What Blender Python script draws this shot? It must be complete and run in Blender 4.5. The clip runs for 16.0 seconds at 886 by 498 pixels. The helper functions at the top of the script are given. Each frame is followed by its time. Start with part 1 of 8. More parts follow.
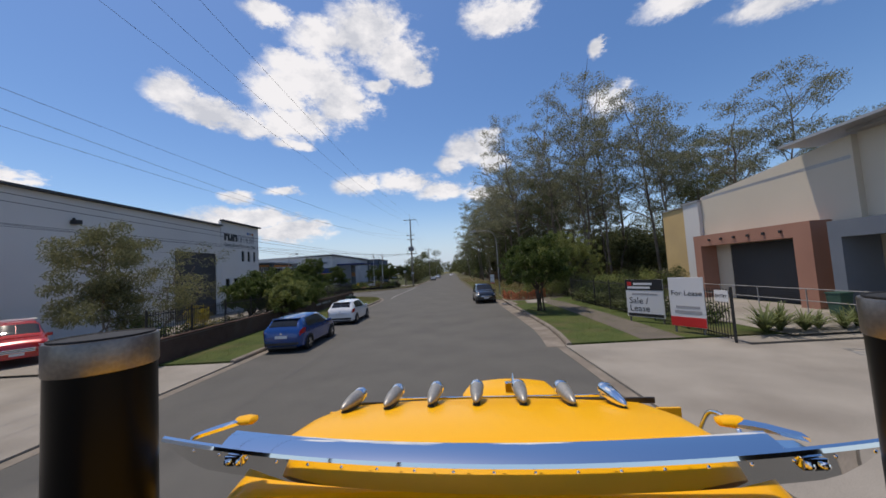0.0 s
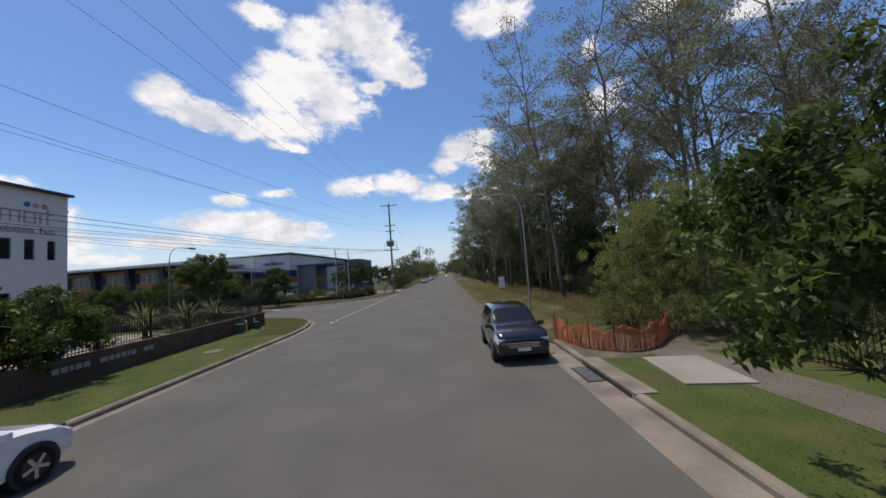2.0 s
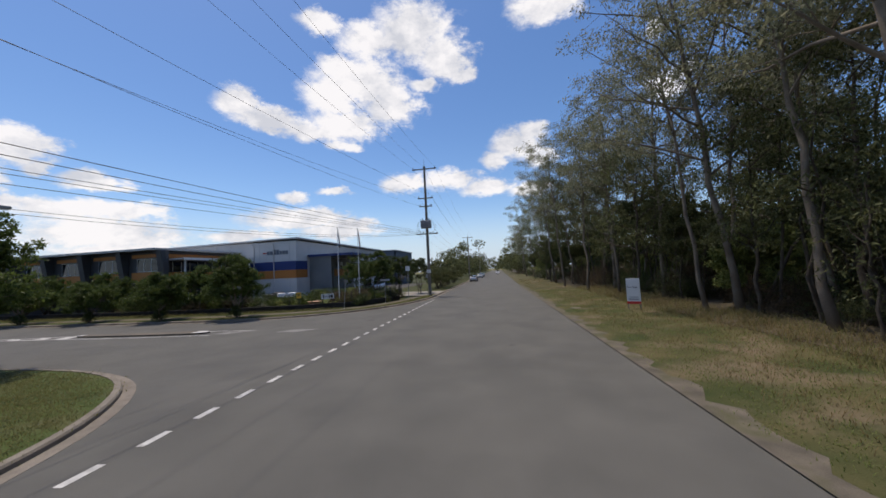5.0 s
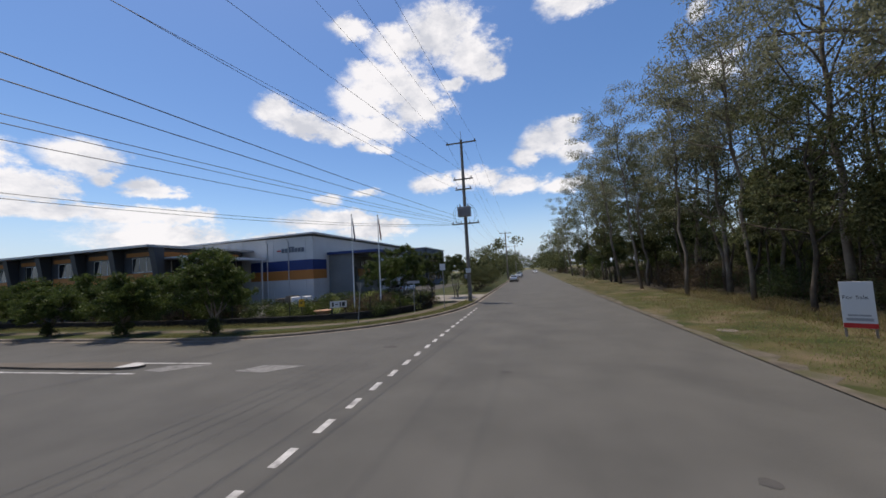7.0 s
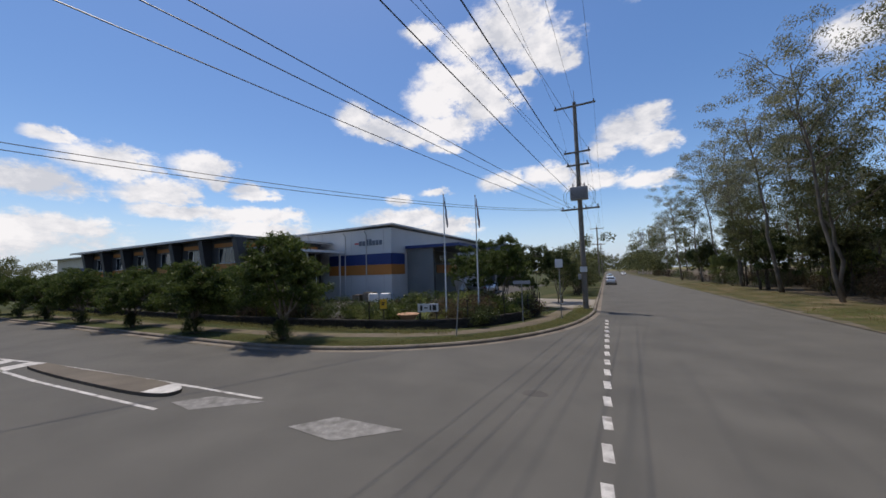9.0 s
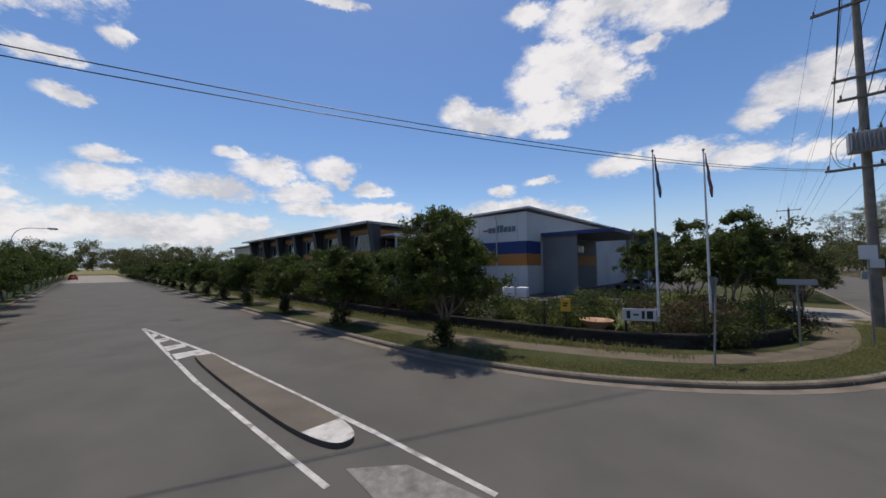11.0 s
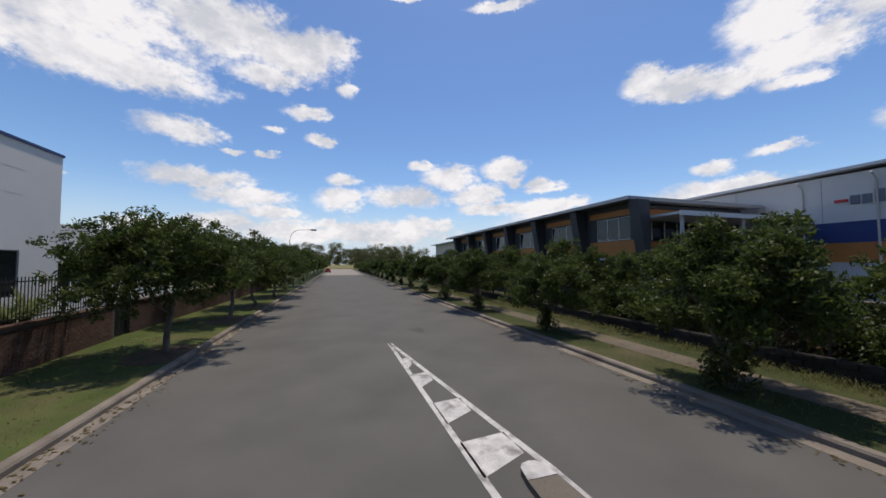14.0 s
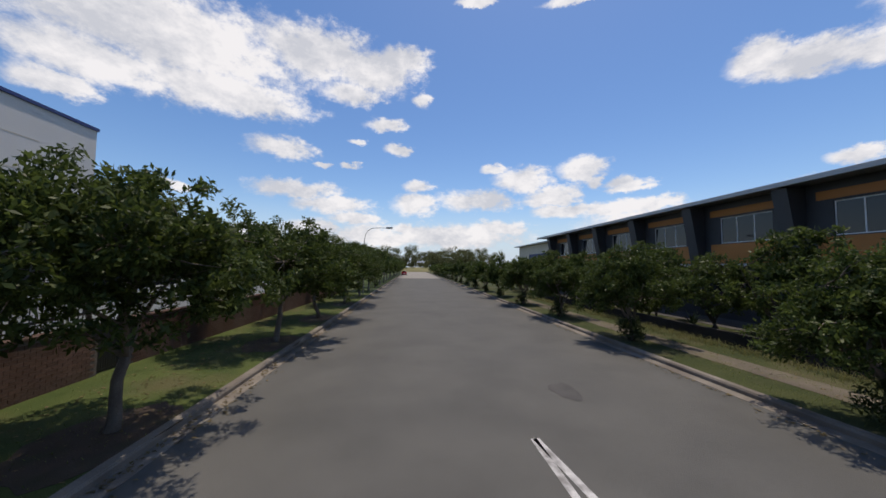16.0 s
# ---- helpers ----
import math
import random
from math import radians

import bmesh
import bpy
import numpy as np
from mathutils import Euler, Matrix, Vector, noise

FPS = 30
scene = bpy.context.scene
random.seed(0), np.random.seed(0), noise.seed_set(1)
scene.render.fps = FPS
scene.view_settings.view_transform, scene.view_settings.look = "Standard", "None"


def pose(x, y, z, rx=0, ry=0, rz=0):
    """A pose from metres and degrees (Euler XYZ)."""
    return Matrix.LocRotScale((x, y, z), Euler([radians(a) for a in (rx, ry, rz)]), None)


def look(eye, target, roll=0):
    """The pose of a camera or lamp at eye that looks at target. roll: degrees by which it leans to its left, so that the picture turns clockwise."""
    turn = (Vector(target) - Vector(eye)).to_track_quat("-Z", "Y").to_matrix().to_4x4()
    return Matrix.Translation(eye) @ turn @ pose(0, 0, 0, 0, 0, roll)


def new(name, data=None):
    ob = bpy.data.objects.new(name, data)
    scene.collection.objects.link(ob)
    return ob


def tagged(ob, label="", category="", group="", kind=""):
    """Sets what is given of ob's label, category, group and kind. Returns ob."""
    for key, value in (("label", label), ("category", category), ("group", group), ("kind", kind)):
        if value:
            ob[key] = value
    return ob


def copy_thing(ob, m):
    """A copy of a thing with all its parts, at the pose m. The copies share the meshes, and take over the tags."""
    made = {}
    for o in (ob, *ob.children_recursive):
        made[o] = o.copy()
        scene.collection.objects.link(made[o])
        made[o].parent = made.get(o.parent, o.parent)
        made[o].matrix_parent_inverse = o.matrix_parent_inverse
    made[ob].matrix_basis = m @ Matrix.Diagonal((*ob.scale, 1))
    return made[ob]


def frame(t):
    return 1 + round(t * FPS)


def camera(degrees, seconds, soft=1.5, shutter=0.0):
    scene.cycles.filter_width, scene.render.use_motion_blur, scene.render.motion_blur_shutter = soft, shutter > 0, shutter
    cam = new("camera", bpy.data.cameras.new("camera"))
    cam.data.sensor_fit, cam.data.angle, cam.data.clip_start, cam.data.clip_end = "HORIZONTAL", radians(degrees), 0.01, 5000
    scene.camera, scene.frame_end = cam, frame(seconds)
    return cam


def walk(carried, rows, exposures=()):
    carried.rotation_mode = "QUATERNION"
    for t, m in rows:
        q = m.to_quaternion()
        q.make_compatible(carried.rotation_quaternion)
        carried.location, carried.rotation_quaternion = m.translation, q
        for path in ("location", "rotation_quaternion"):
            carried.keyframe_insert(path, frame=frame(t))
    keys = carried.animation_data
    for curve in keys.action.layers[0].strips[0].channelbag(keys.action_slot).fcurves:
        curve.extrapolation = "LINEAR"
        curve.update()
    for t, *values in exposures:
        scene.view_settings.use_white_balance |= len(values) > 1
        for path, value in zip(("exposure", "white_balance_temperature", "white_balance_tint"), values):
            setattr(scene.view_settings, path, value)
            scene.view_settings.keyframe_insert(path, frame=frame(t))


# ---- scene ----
cam = camera(106, 16.0, soft=1.6)
walk(cam, [
    (0.0, pose(0.45, -2.40, 3.050, 93.84, 3.34, 1.73)),
    (0.5, pose(0.93, 2.33, 3.063, 93.96, 3.32, 1.37)),
    (1.0, pose(1.19, 7.27, 3.072, 94.11, 3.40, 0.94)),
    (1.5, pose(1.24, 12.02, 3.070, 94.10, 3.71, 0.95)),
    (2.0, pose(1.09, 16.73, 3.063, 93.94, 4.09, 1.16)),
    (2.5, pose(0.94, 20.52, 3.052, 93.82, 4.23, 1.75)),
    (3.0, pose(0.43, 24.77, 3.043, 93.87, 3.74, 3.14)),
    (3.5, pose(-0.04, 28.24, 3.023, 93.80, 3.25, 4.97)),
    (4.0, pose(-0.24, 31.21, 3.016, 93.77, 2.95, 6.91)),
    (4.5, pose(-0.47, 33.88, 3.026, 93.74, 2.85, 8.30)),
    (5.0, pose(-0.76, 36.30, 3.039, 93.71, 2.90, 9.38)),
    (5.5, pose(-1.15, 38.51, 3.050, 93.70, 3.02, 10.33)),
    (6.0, pose(-1.68, 40.54, 3.059, 93.72, 3.15, 11.38)),
    (6.5, pose(-2.39, 42.43, 3.067, 93.78, 3.22, 12.74)),
    (7.0, pose(-3.31, 44.21, 3.071, 93.89, 3.16, 14.60)),
    (7.5, pose(-4.20, 45.62, 3.072, 93.99, 2.91, 16.58)),
    (8.0, pose(-5.30, 46.97, 3.072, 94.10, 2.53, 19.19)),
    (8.5, pose(-6.38, 48.05, 3.070, 94.20, 2.06, 22.41)),
    (9.0, pose(-7.53, 48.95, 3.063, 94.13, 1.63, 26.05)),
    (9.5, pose(-8.76, 49.67, 3.056, 93.95, 1.23, 30.05)),
    (10.0, pose(-10.06, 50.24, 3.051, 93.67, 0.89, 34.33)),
    (10.5, pose(-11.45, 50.66, 3.047, 93.35, 0.61, 38.83)),
    (11.0, pose(-12.94, 50.95, 3.041, 93.00, 0.38, 43.47)),
    (11.5, pose(-14.53, 51.12, 3.032, 92.68, 0.23, 48.18)),
    (12.0, pose(-16.31, 51.27, 3.024, 92.39, 0.25, 53.53)),
    (12.5, pose(-17.96, 51.26, 3.020, 92.26, 0.16, 58.56)),
    (13.0, pose(-19.60, 51.19, 3.033, 92.28, 0.12, 63.64)),
    (13.5, pose(-21.05, 51.06, 3.052, 92.42, 0.08, 68.16)),
    (14.0, pose(-22.66, 50.95, 3.062, 92.52, 0.15, 72.45)),
    (14.5, pose(-24.23, 50.86, 3.066, 92.70, 0.14, 76.18)),
    (15.0, pose(-26.08, 50.73, 3.068, 92.91, -0.17, 79.71)),
    (15.5, pose(-27.80, 50.67, 3.062, 93.02, -0.43, 82.44)),
    (16.0, pose(-29.74, 50.68, 3.045, 93.10, -0.61, 84.77)),
], [(0.0, -0.12, 6700, 13), (2.5, -0.02, 6700, 13), (8.5, -0.06, 6700, 13), (11.0, -0.2, 6700, 13), (14.0, -0.1, 6700, 13), (16.0, -0.12, 6700, 13)])

# ---- sky, clouds and sun ----
SUN_ELEVATION, SUN_HEADING = 74.0, 60.0   # heading: degrees from +y towards -x
CLOUDS = (
    (28.4, 36.8, 3.9, 1.6), (20.6, 35.5, 6.0, 2.3), (12.6, 36.8, 7.6, 3.8), (7.0, 33.4, 4.9, 3.1),
    (4.4, 31.2, 2.7, 1.1), (11.3, 29.8, 2.9, 1.2), (25.1, 31.8, 4.1, 1.7), (21.8, 30.1, 7.8, 3.6),
    (26.6, 27.7, 5.7, 2.9), (17.2, 26.8, 5.3, 2.9), (24.8, 24.0, 6.6, 2.4), (40.8, 25.3, 3.0, 2.0),
    (36.5, 23.7, 5.3, 1.8), (30.3, 22.7, 5.0, 1.7), (25.8, 21.1, 2.8, 1.0), (-0.7, 18.0, 2.3, 1.5),
    (-4.1, 20.0, 4.0, 2.7), (-7.3, 21.6, 2.6, 1.8), (-7.7, 17.8, 2.6, 1.5), (15.5, 15.0, 3.9, 1.6),
    (7.7, 15.2, 5.6, 1.8), (0.6, 13.7, 5.4, 1.6), (-6.3, 12.7, 3.9, 1.2), (33.1, 12.6, 2.5, 1.0),
)
CLOUDS_HIGH = (
    (26.9, 13.7, 2.7, 0.8), (30.6, 9.8, 6.6, 1.3), (24.4, 8.5, 4.5, 1.1), (-10.8, 37.8, 6.8, 2.3),
    (-38.4, 32.7, 6.5, 1.6), (-48.1, 28.4, 6.6, 1.7), (-55.4, 26.2, 4.5, 1.2), (-25.9, 30.5, 1.3, 1.4),
    (-26.9, 23.4, 3.2, 2.3), (79.7, 39.3, 3.5, 0.6), (62.6, 38.1, 5.7, 0.7), (62.0, 14.9, 3.1, 1.5),
    (55.2, 12.9, 3.0, 1.0), (69.8, 13.6, 2.5, 1.4), (67.0, 11.1, 4.6, 1.2),
)
CLOUDS_BANK = (
    (63.5, 9.2, 5.2, 0.9), (52.0, 9.7, 4.2, 0.9), (55.4, 7.7, 6.0, 0.9), (54.7, 6.4, 8.2, 2.2),
    (33.1, 9.2, 7.3, 1.8), (26.7, 7.5, 6.5, 1.4), (59.7, 13.6, 1.5, 1.3), (51.9, 4.4, 9.2, 1.1),
    (54.9, 11.9, 3.3, 0.6), (39.7, 6.6, 5.7, 0.9), (58.5, 8.8, 4.0, 1.4),
)
CLOUDS_WEST = (
    (125.1, 28.4, 18.3, 5.4), (132.3, 23.0, 8.3, 2.7), (118.8, 23.8, 12.0, 2.8), (106.2, 31.4, 11.0, 3.6),
    (97.2, 30.4, 8.1, 3.4), (91.7, 32.4, 5.2, 1.9), (135.2, 19.7, 3.6, 1.5), (100.5, 26.9, 5.3, 1.7),
    (88.7, 27.1, 1.7, 1.1), (94.9, 23.0, 3.4, 1.1), (92.1, 19.5, 2.5, 0.8), (99.6, 20.0, 1.7, 0.6),
    (111.1, 17.8, 4.5, 1.7), (105.1, 16.3, 1.5, 0.5), (100.8, 16.3, 1.5, 0.4), (108.7, 11.9, 7.0, 1.5),
    (103.0, 9.9, 6.6, 1.5),
)
CLOUDS_WEST_LOW = (
    (99.6, 7.9, 4.6, 1.10), (124.3, 10.5, 2.1, 0.73), (89.2, 13.6, 3.0, 0.98), (89.6, 10.7, 4.4, 1.95),
    (78.7, 11.3, 7.0, 1.95), (76.3, 16.4, 1.9, 0.85), (83.7, 5.2, 12.8, 2.20), (96.1, 5.0, 9.5, 2.07),
    (106.1, 6.0, 5.3, 1.59), (113.7, 4.8, 4.8, 1.34), (75.6, 6.6, 5.9, 1.34), (90.9, 6.6, 3.0, 0.85),
    (71.4, 14.7, 4.7, 1.95), (66.6, 11.8, 4.6, 1.59), (61.6, 15.7, 4.0, 1.83), (55.4, 13.0, 2.3, 0.85),
    (65.7, 9.3, 3.9, 1.10), (55.1, 9.1, 6.3, 1.22),
)
CLOUDS_BEHIND = (
    (-80.0, 20.0, 12.0, 3.5), (-105.0, 32.0, 10.0, 4.0), (-130.0, 14.0, 14.0, 3.0), (-165.0, 25.0, 9.0, 3.5),
    (155.0, 18.0, 8.0, 3.0), (172.0, 40.0, 6.0, 4.0),
)


def make_sky():
    world = bpy.data.worlds.new("sky")
    scene.world = world
    world.use_nodes = True
    nt = world.node_tree
    nt.nodes.clear()

    def node(kind, **sets):
        n = nt.nodes.new(kind)
        for key, value in sets.items():
            if key == "operation":
                n.operation = value
            elif key == "data_type":
                n.data_type = value
        return n

    def math_node(op, a, b=None, clamp=False):
        n = node("ShaderNodeMath", operation=op)
        n.use_clamp = clamp
        for i, v in enumerate((a, b)):
            if v is None:
                continue
            if isinstance(v, (int, float)):
                n.inputs[i].default_value = v
            else:
                nt.links.new(v, n.inputs[i])
        return n.outputs[0]

    def vec_node(op, a, b=None):
        n = node("ShaderNodeVectorMath", operation=op)
        for i, v in enumerate((a, b)):
            if v is None:
                continue
            if isinstance(v, tuple):
                n.inputs[i].default_value = v
            else:
                nt.links.new(v, n.inputs[i])
        return n.outputs["Value"] if op == "LENGTH" else n.outputs[0]

    def noise_node(vector, scale, detail, rough=0.55):
        n = node("ShaderNodeTexNoise")
        n.inputs["Scale"].default_value = scale
        n.inputs["Detail"].default_value = detail
        n.inputs["Roughness"].default_value = rough
        nt.links.new(vector, n.inputs["Vector"])
        return n

    sky = node("ShaderNodeTexSky")
    sky.sky_type, sky.sun_disc = "NISHITA", False
    sky.sun_elevation, sky.sun_rotation = radians(SUN_ELEVATION), radians(-SUN_HEADING)
    sky.altitude, sky.air_density, sky.dust_density, sky.ozone_density = 20, 1.0, 0.5, 2.0
    deeper = node("ShaderNodeHueSaturation")
    deeper.inputs["Saturation"].default_value = 1.22
    deeper.inputs["Hue"].default_value = 0.504
    deeper.inputs["Value"].default_value = 1.46
    nt.links.new(sky.outputs[0], deeper.inputs["Color"])

    way = node("ShaderNodeTexCoord").outputs["Generated"]
    sep = node("ShaderNodeSeparateXYZ")
    nt.links.new(way, sep.inputs[0])
    az = math_node("DEGREES", math_node("ARCTAN2", math_node("MULTIPLY", sep.outputs[0], -1.0), sep.outputs[1]))
    el = math_node("DEGREES", math_node("ARCSINE", sep.outputs[2]))
    join = node("ShaderNodeCombineXYZ")
    nt.links.new(az, join.inputs[0])
    nt.links.new(el, join.inputs[1])
    # the edges of the clouds are broken up at two sizes
    stretch = vec_node("MULTIPLY", way, (1.0, 1.0, 1.7))
    n1, n2 = noise_node(stretch, 9.0, 5.0), noise_node(stretch, 21.0, 9.0, 0.68)
    w1 = vec_node("MULTIPLY", vec_node("SUBTRACT", n1.outputs["Color"], (0.5, 0.5, 0.5)), (3.6, 2.0, 0.0))
    w2 = vec_node("MULTIPLY", vec_node("SUBTRACT", n2.outputs["Color"], (0.5, 0.5, 0.5)), (3.4, 2.4, 0.0))
    place = vec_node("ADD", vec_node("ADD", join.outputs[0], w1), w2)
    best = None
    for a, e, ra, re in CLOUDS + CLOUDS_HIGH + CLOUDS_BANK + CLOUDS_WEST + CLOUDS_WEST_LOW + CLOUDS_BEHIND:
        d = vec_node("LENGTH", vec_node("MULTIPLY", vec_node("SUBTRACT", place, (a, e, 0.0)), (1 / ra, 1 / re, 0.0)))
        best = d if best is None else math_node("MINIMUM", best, d)
    cover = math_node("SUBTRACT", 1.24, best)
    cover = math_node("ADD", cover, math_node("MULTIPLY", math_node("SUBTRACT", n2.outputs["Fac"], 0.5), 1.5))
    edge = math_node("MULTIPLY", cover, 1.45, clamp=True)
    soft = node("ShaderNodeMapRange")
    soft.interpolation_type = "SMOOTHSTEP"
    nt.links.new(edge, soft.inputs["Value"])
    # low clouds thin out into haze
    shade = noise_node(stretch, 6.0, 4.0)
    tone = node("ShaderNodeValToRGB")
    tone.color_ramp.elements[0].position, tone.color_ramp.elements[0].color = 0.40, (6.4, 6.75, 7.4, 1)
    tone.color_ramp.elements[1].position, tone.color_ramp.elements[1].color = 0.56, (9.7, 9.75, 9.9, 1)
    # billows: a coarse and a fine pattern together shade the clouds' bodies
    billow = math_node("ADD", math_node("MULTIPLY", shade.outputs["Fac"], 0.62), math_node("MULTIPLY", n2.outputs["Fac"], 0.38))
    nt.links.new(billow, tone.inputs[0])
    mix = node("ShaderNodeMix", data_type="RGBA")
    nt.links.new(math_node("MULTIPLY", soft.outputs[0], 0.97), mix.inputs[0])
    haze = node("ShaderNodeMix", data_type="RGBA")
    low = node("ShaderNodeMapRange")
    low.interpolation_type = "SMOOTHSTEP"
    low.inputs[1].default_value, low.inputs[2].default_value = 12.0, -1.0
    low.inputs[3].default_value, low.inputs[4].default_value = 0.0, 0.85
    nt.links.new(el, low.inputs[0])
    nt.links.new(low.outputs[0], haze.inputs[0])
    nt.links.new(deeper.outputs[0], haze.inputs[6])
    haze.inputs[7].default_value = (5.3, 6.6, 8.6, 1)
    nt.links.new(haze.outputs[2], mix.inputs[6])
    nt.links.new(tone.outputs[0], mix.inputs[7])
    back = node("ShaderNodeBackground")
    back.inputs["Strength"].default_value = 0.1
    nt.links.new(mix.outputs[2], back.inputs[0])
    out = node("ShaderNodeOutputWorld")
    nt.links.new(back.outputs[0], out.inputs[0])


make_sky()
sun = new("sun", bpy.data.lights.new("sun", "SUN"))
sun.data.energy, sun.data.angle, sun.data.color = 3.8, radians(1.0), (1.0, 0.91, 0.78)
_h, _e = radians(SUN_HEADING), radians(SUN_ELEVATION)
sun.matrix_world = look((0, 0, 60), (math.sin(_h) * math.cos(_e), -math.cos(_h) * math.cos(_e), 60 - math.sin(_e)))
scene.view_settings.exposure = 0.0

# ---- materials ----
def nodes_of(m):
    m.use_nodes = True
    nt = m.node_tree
    return nt, nt.nodes["Principled BSDF"]


def surface(name, low, high, scale=3.0, fine=60.0, rough=0.8, bump=0.2, metal=0.0, stain=None, stain_scale=0.25,
            stain_amount=0.5, coat=0.0, per_piece=0.0, spread=0.25):
    """Two-scale colour, with stains, grain relief and uneven gloss, at world size."""
    m = bpy.data.materials.new(name)
    nt, p = nodes_of(m)
    pos = nt.nodes.new("ShaderNodeNewGeometry").outputs["Position"]

    def tex(s, detail=4.0):
        n = nt.nodes.new("ShaderNodeTexNoise")
        n.inputs["Scale"].default_value, n.inputs["Detail"].default_value = s, detail
        nt.links.new(pos, n.inputs["Vector"])
        return n.outputs["Fac"]

    def ramp(fac, a, b, lo, hi):
        n = nt.nodes.new("ShaderNodeValToRGB")
        n.color_ramp.elements[0].position, n.color_ramp.elements[0].color = lo, (*a, 1)
        n.color_ramp.elements[1].position, n.color_ramp.elements[1].color = hi, (*b, 1)
        nt.links.new(fac, n.inputs[0])
        return n.outputs[0]

    def blend(kind, fac, a, b):
        n = nt.nodes.new("ShaderNodeMix")
        n.data_type, n.blend_type = "RGBA", kind
        if isinstance(fac, float):
            n.inputs[0].default_value = fac
        else:
            nt.links.new(fac, n.inputs[0])
        nt.links.new(a, n.inputs[6])
        nt.links.new(b, n.inputs[7])
        return n.outputs[2]

    big, small = tex(scale), tex(fine, 3.0)
    col = ramp(big, low, high, 0.5 - spread, 0.5 + spread)
    col = blend("OVERLAY", 0.35, col, ramp(small, (0.3,) * 3, (0.7,) * 3, 0.3, 0.7))
    if stain:
        n = nt.nodes.new("ShaderNodeMath")
        n.operation = "MULTIPLY"
        edge = nt.nodes.new("ShaderNodeMapRange")
        edge.inputs[1].default_value, edge.inputs[2].default_value = 0.5, 0.68
        nt.links.new(tex(stain_scale, 6.0), edge.inputs[0])
        nt.links.new(edge.outputs[0], n.inputs[0])
        n.inputs[1].default_value = stain_amount
        rgb = nt.nodes.new("ShaderNodeRGB")
        rgb.outputs[0].default_value = (*stain, 1)
        col = blend("MIX", n.outputs[0], col, rgb.outputs[0])
    if per_piece:
        info = nt.nodes.new("ShaderNodeObjectInfo")
        col = blend("MULTIPLY", 1.0, col, ramp(info.outputs["Random"], (1 - per_piece,) * 3, (1.0,) * 3, 0.0, 1.0))
    nt.links.new(col, p.inputs["Base Color"])
    r = nt.nodes.new("ShaderNodeMapRange")
    r.inputs[3].default_value, r.inputs[4].default_value = max(0.02, rough - 0.12), min(1.0, rough + 0.1)
    nt.links.new(big, r.inputs[0])
    nt.links.new(r.outputs[0], p.inputs["Roughness"])
    p.inputs["Metallic"].default_value = metal
    p.inputs["Specular IOR Level"].default_value = 0.15 if rough >= 0.8 else 0.5
    p.inputs["Coat Weight"].default_value = coat
    p.inputs["Coat Roughness"].default_value = 0.05
    if bump:
        b = nt.nodes.new("ShaderNodeBump")
        b.inputs["Strength"].default_value, b.inputs["Distance"].default_value = bump, 0.02
        nt.links.new(small, b.inputs["Height"])
        nt.links.new(b.outputs[0], p.inputs["Normal"])
    return m


def leafy(name, dark, light, gloss=0.5):
    """Leaves, each one of its own tone, that let some light through."""
    m = bpy.data.materials.new(name)
    nt, p = nodes_of(m)
    geo = nt.nodes.new("ShaderNodeNewGeometry")
    r = nt.nodes.new("ShaderNodeValToRGB")
    r.color_ramp.elements[0].color, r.color_ramp.elements[1].color = (*dark, 1), (*light, 1)
    nt.links.new(geo.outputs["Random Per Island"], r.inputs[0])
    nt.links.new(r.outputs[0], p.inputs["Base Color"])
    p.inputs["Roughness"].default_value = gloss
    p.inputs["Specular IOR Level"].default_value = 0.25
    t = nt.nodes.new("ShaderNodeBsdfTranslucent")
    nt.links.new(r.outputs[0], t.inputs[0])
    mix = nt.nodes.new("ShaderNodeMixShader")
    mix.inputs[0].default_value = 0.46
    nt.links.new(p.outputs[0], mix.inputs[1])
    nt.links.new(t.outputs[0], mix.inputs[2])
    nt.links.new(mix.outputs[0], nt.nodes["Material Output"].inputs[0])
    return m


def plain(name, colour, rough=0.5, metal=0.0, coat=0.0):
    m = bpy.data.materials.new(name)
    nt, p = nodes_of(m)
    p.inputs["Base Color"].default_value = (*colour, 1)
    p.inputs["Roughness"].default_value, p.inputs["Metallic"].default_value = rough, metal
    p.inputs["Coat Weight"].default_value = coat
    return m


ASPHALT = surface("asphalt", (0.09, 0.088, 0.081), (0.122, 0.119, 0.109), 0.5, 90, 0.85, 0.6, stain=(0.08, 0.079, 0.074), stain_scale=0.45, stain_amount=0.5)
ASPHALT_OLD = surface("patched_asphalt", (0.06, 0.058, 0.056), (0.1, 0.096, 0.09), 1.5, 90, 0.9, 0.6)
CONCRETE = surface("concrete", (0.215, 0.198, 0.172), (0.3, 0.277, 0.24), 0.6, 70, 0.85, 0.3, stain=(0.18, 0.16, 0.135), stain_scale=0.35, stain_amount=0.6)
GRASS_DULL = surface("dull_patchy_grass", (0.028, 0.04, 0.012), (0.06, 0.068, 0.025), 0.7, 45, 0.95, 0.9, stain=(0.13, 0.105, 0.06), stain_scale=0.4, stain_amount=0.6)
KERB = surface("kerb_concrete", (0.14, 0.122, 0.1), (0.25, 0.22, 0.183), 1.3, 50, 0.9, 0.4, stain=(0.12, 0.1, 0.085), stain_scale=0.9, stain_amount=0.7)
GRASS = surface("grass", (0.036, 0.058, 0.014), (0.085, 0.104, 0.031), 0.9, 45, 0.95, 0.9, stain=(0.105, 0.085, 0.045), stain_scale=0.5, stain_amount=0.6)
GRASS_DRY = surface("dry_grass", (0.12, 0.12, 0.04), (0.22, 0.185, 0.085), 0.6, 40, 0.95, 0.9, stain=(0.1, 0.12, 0.035), stain_scale=0.3, stain_amount=0.7)
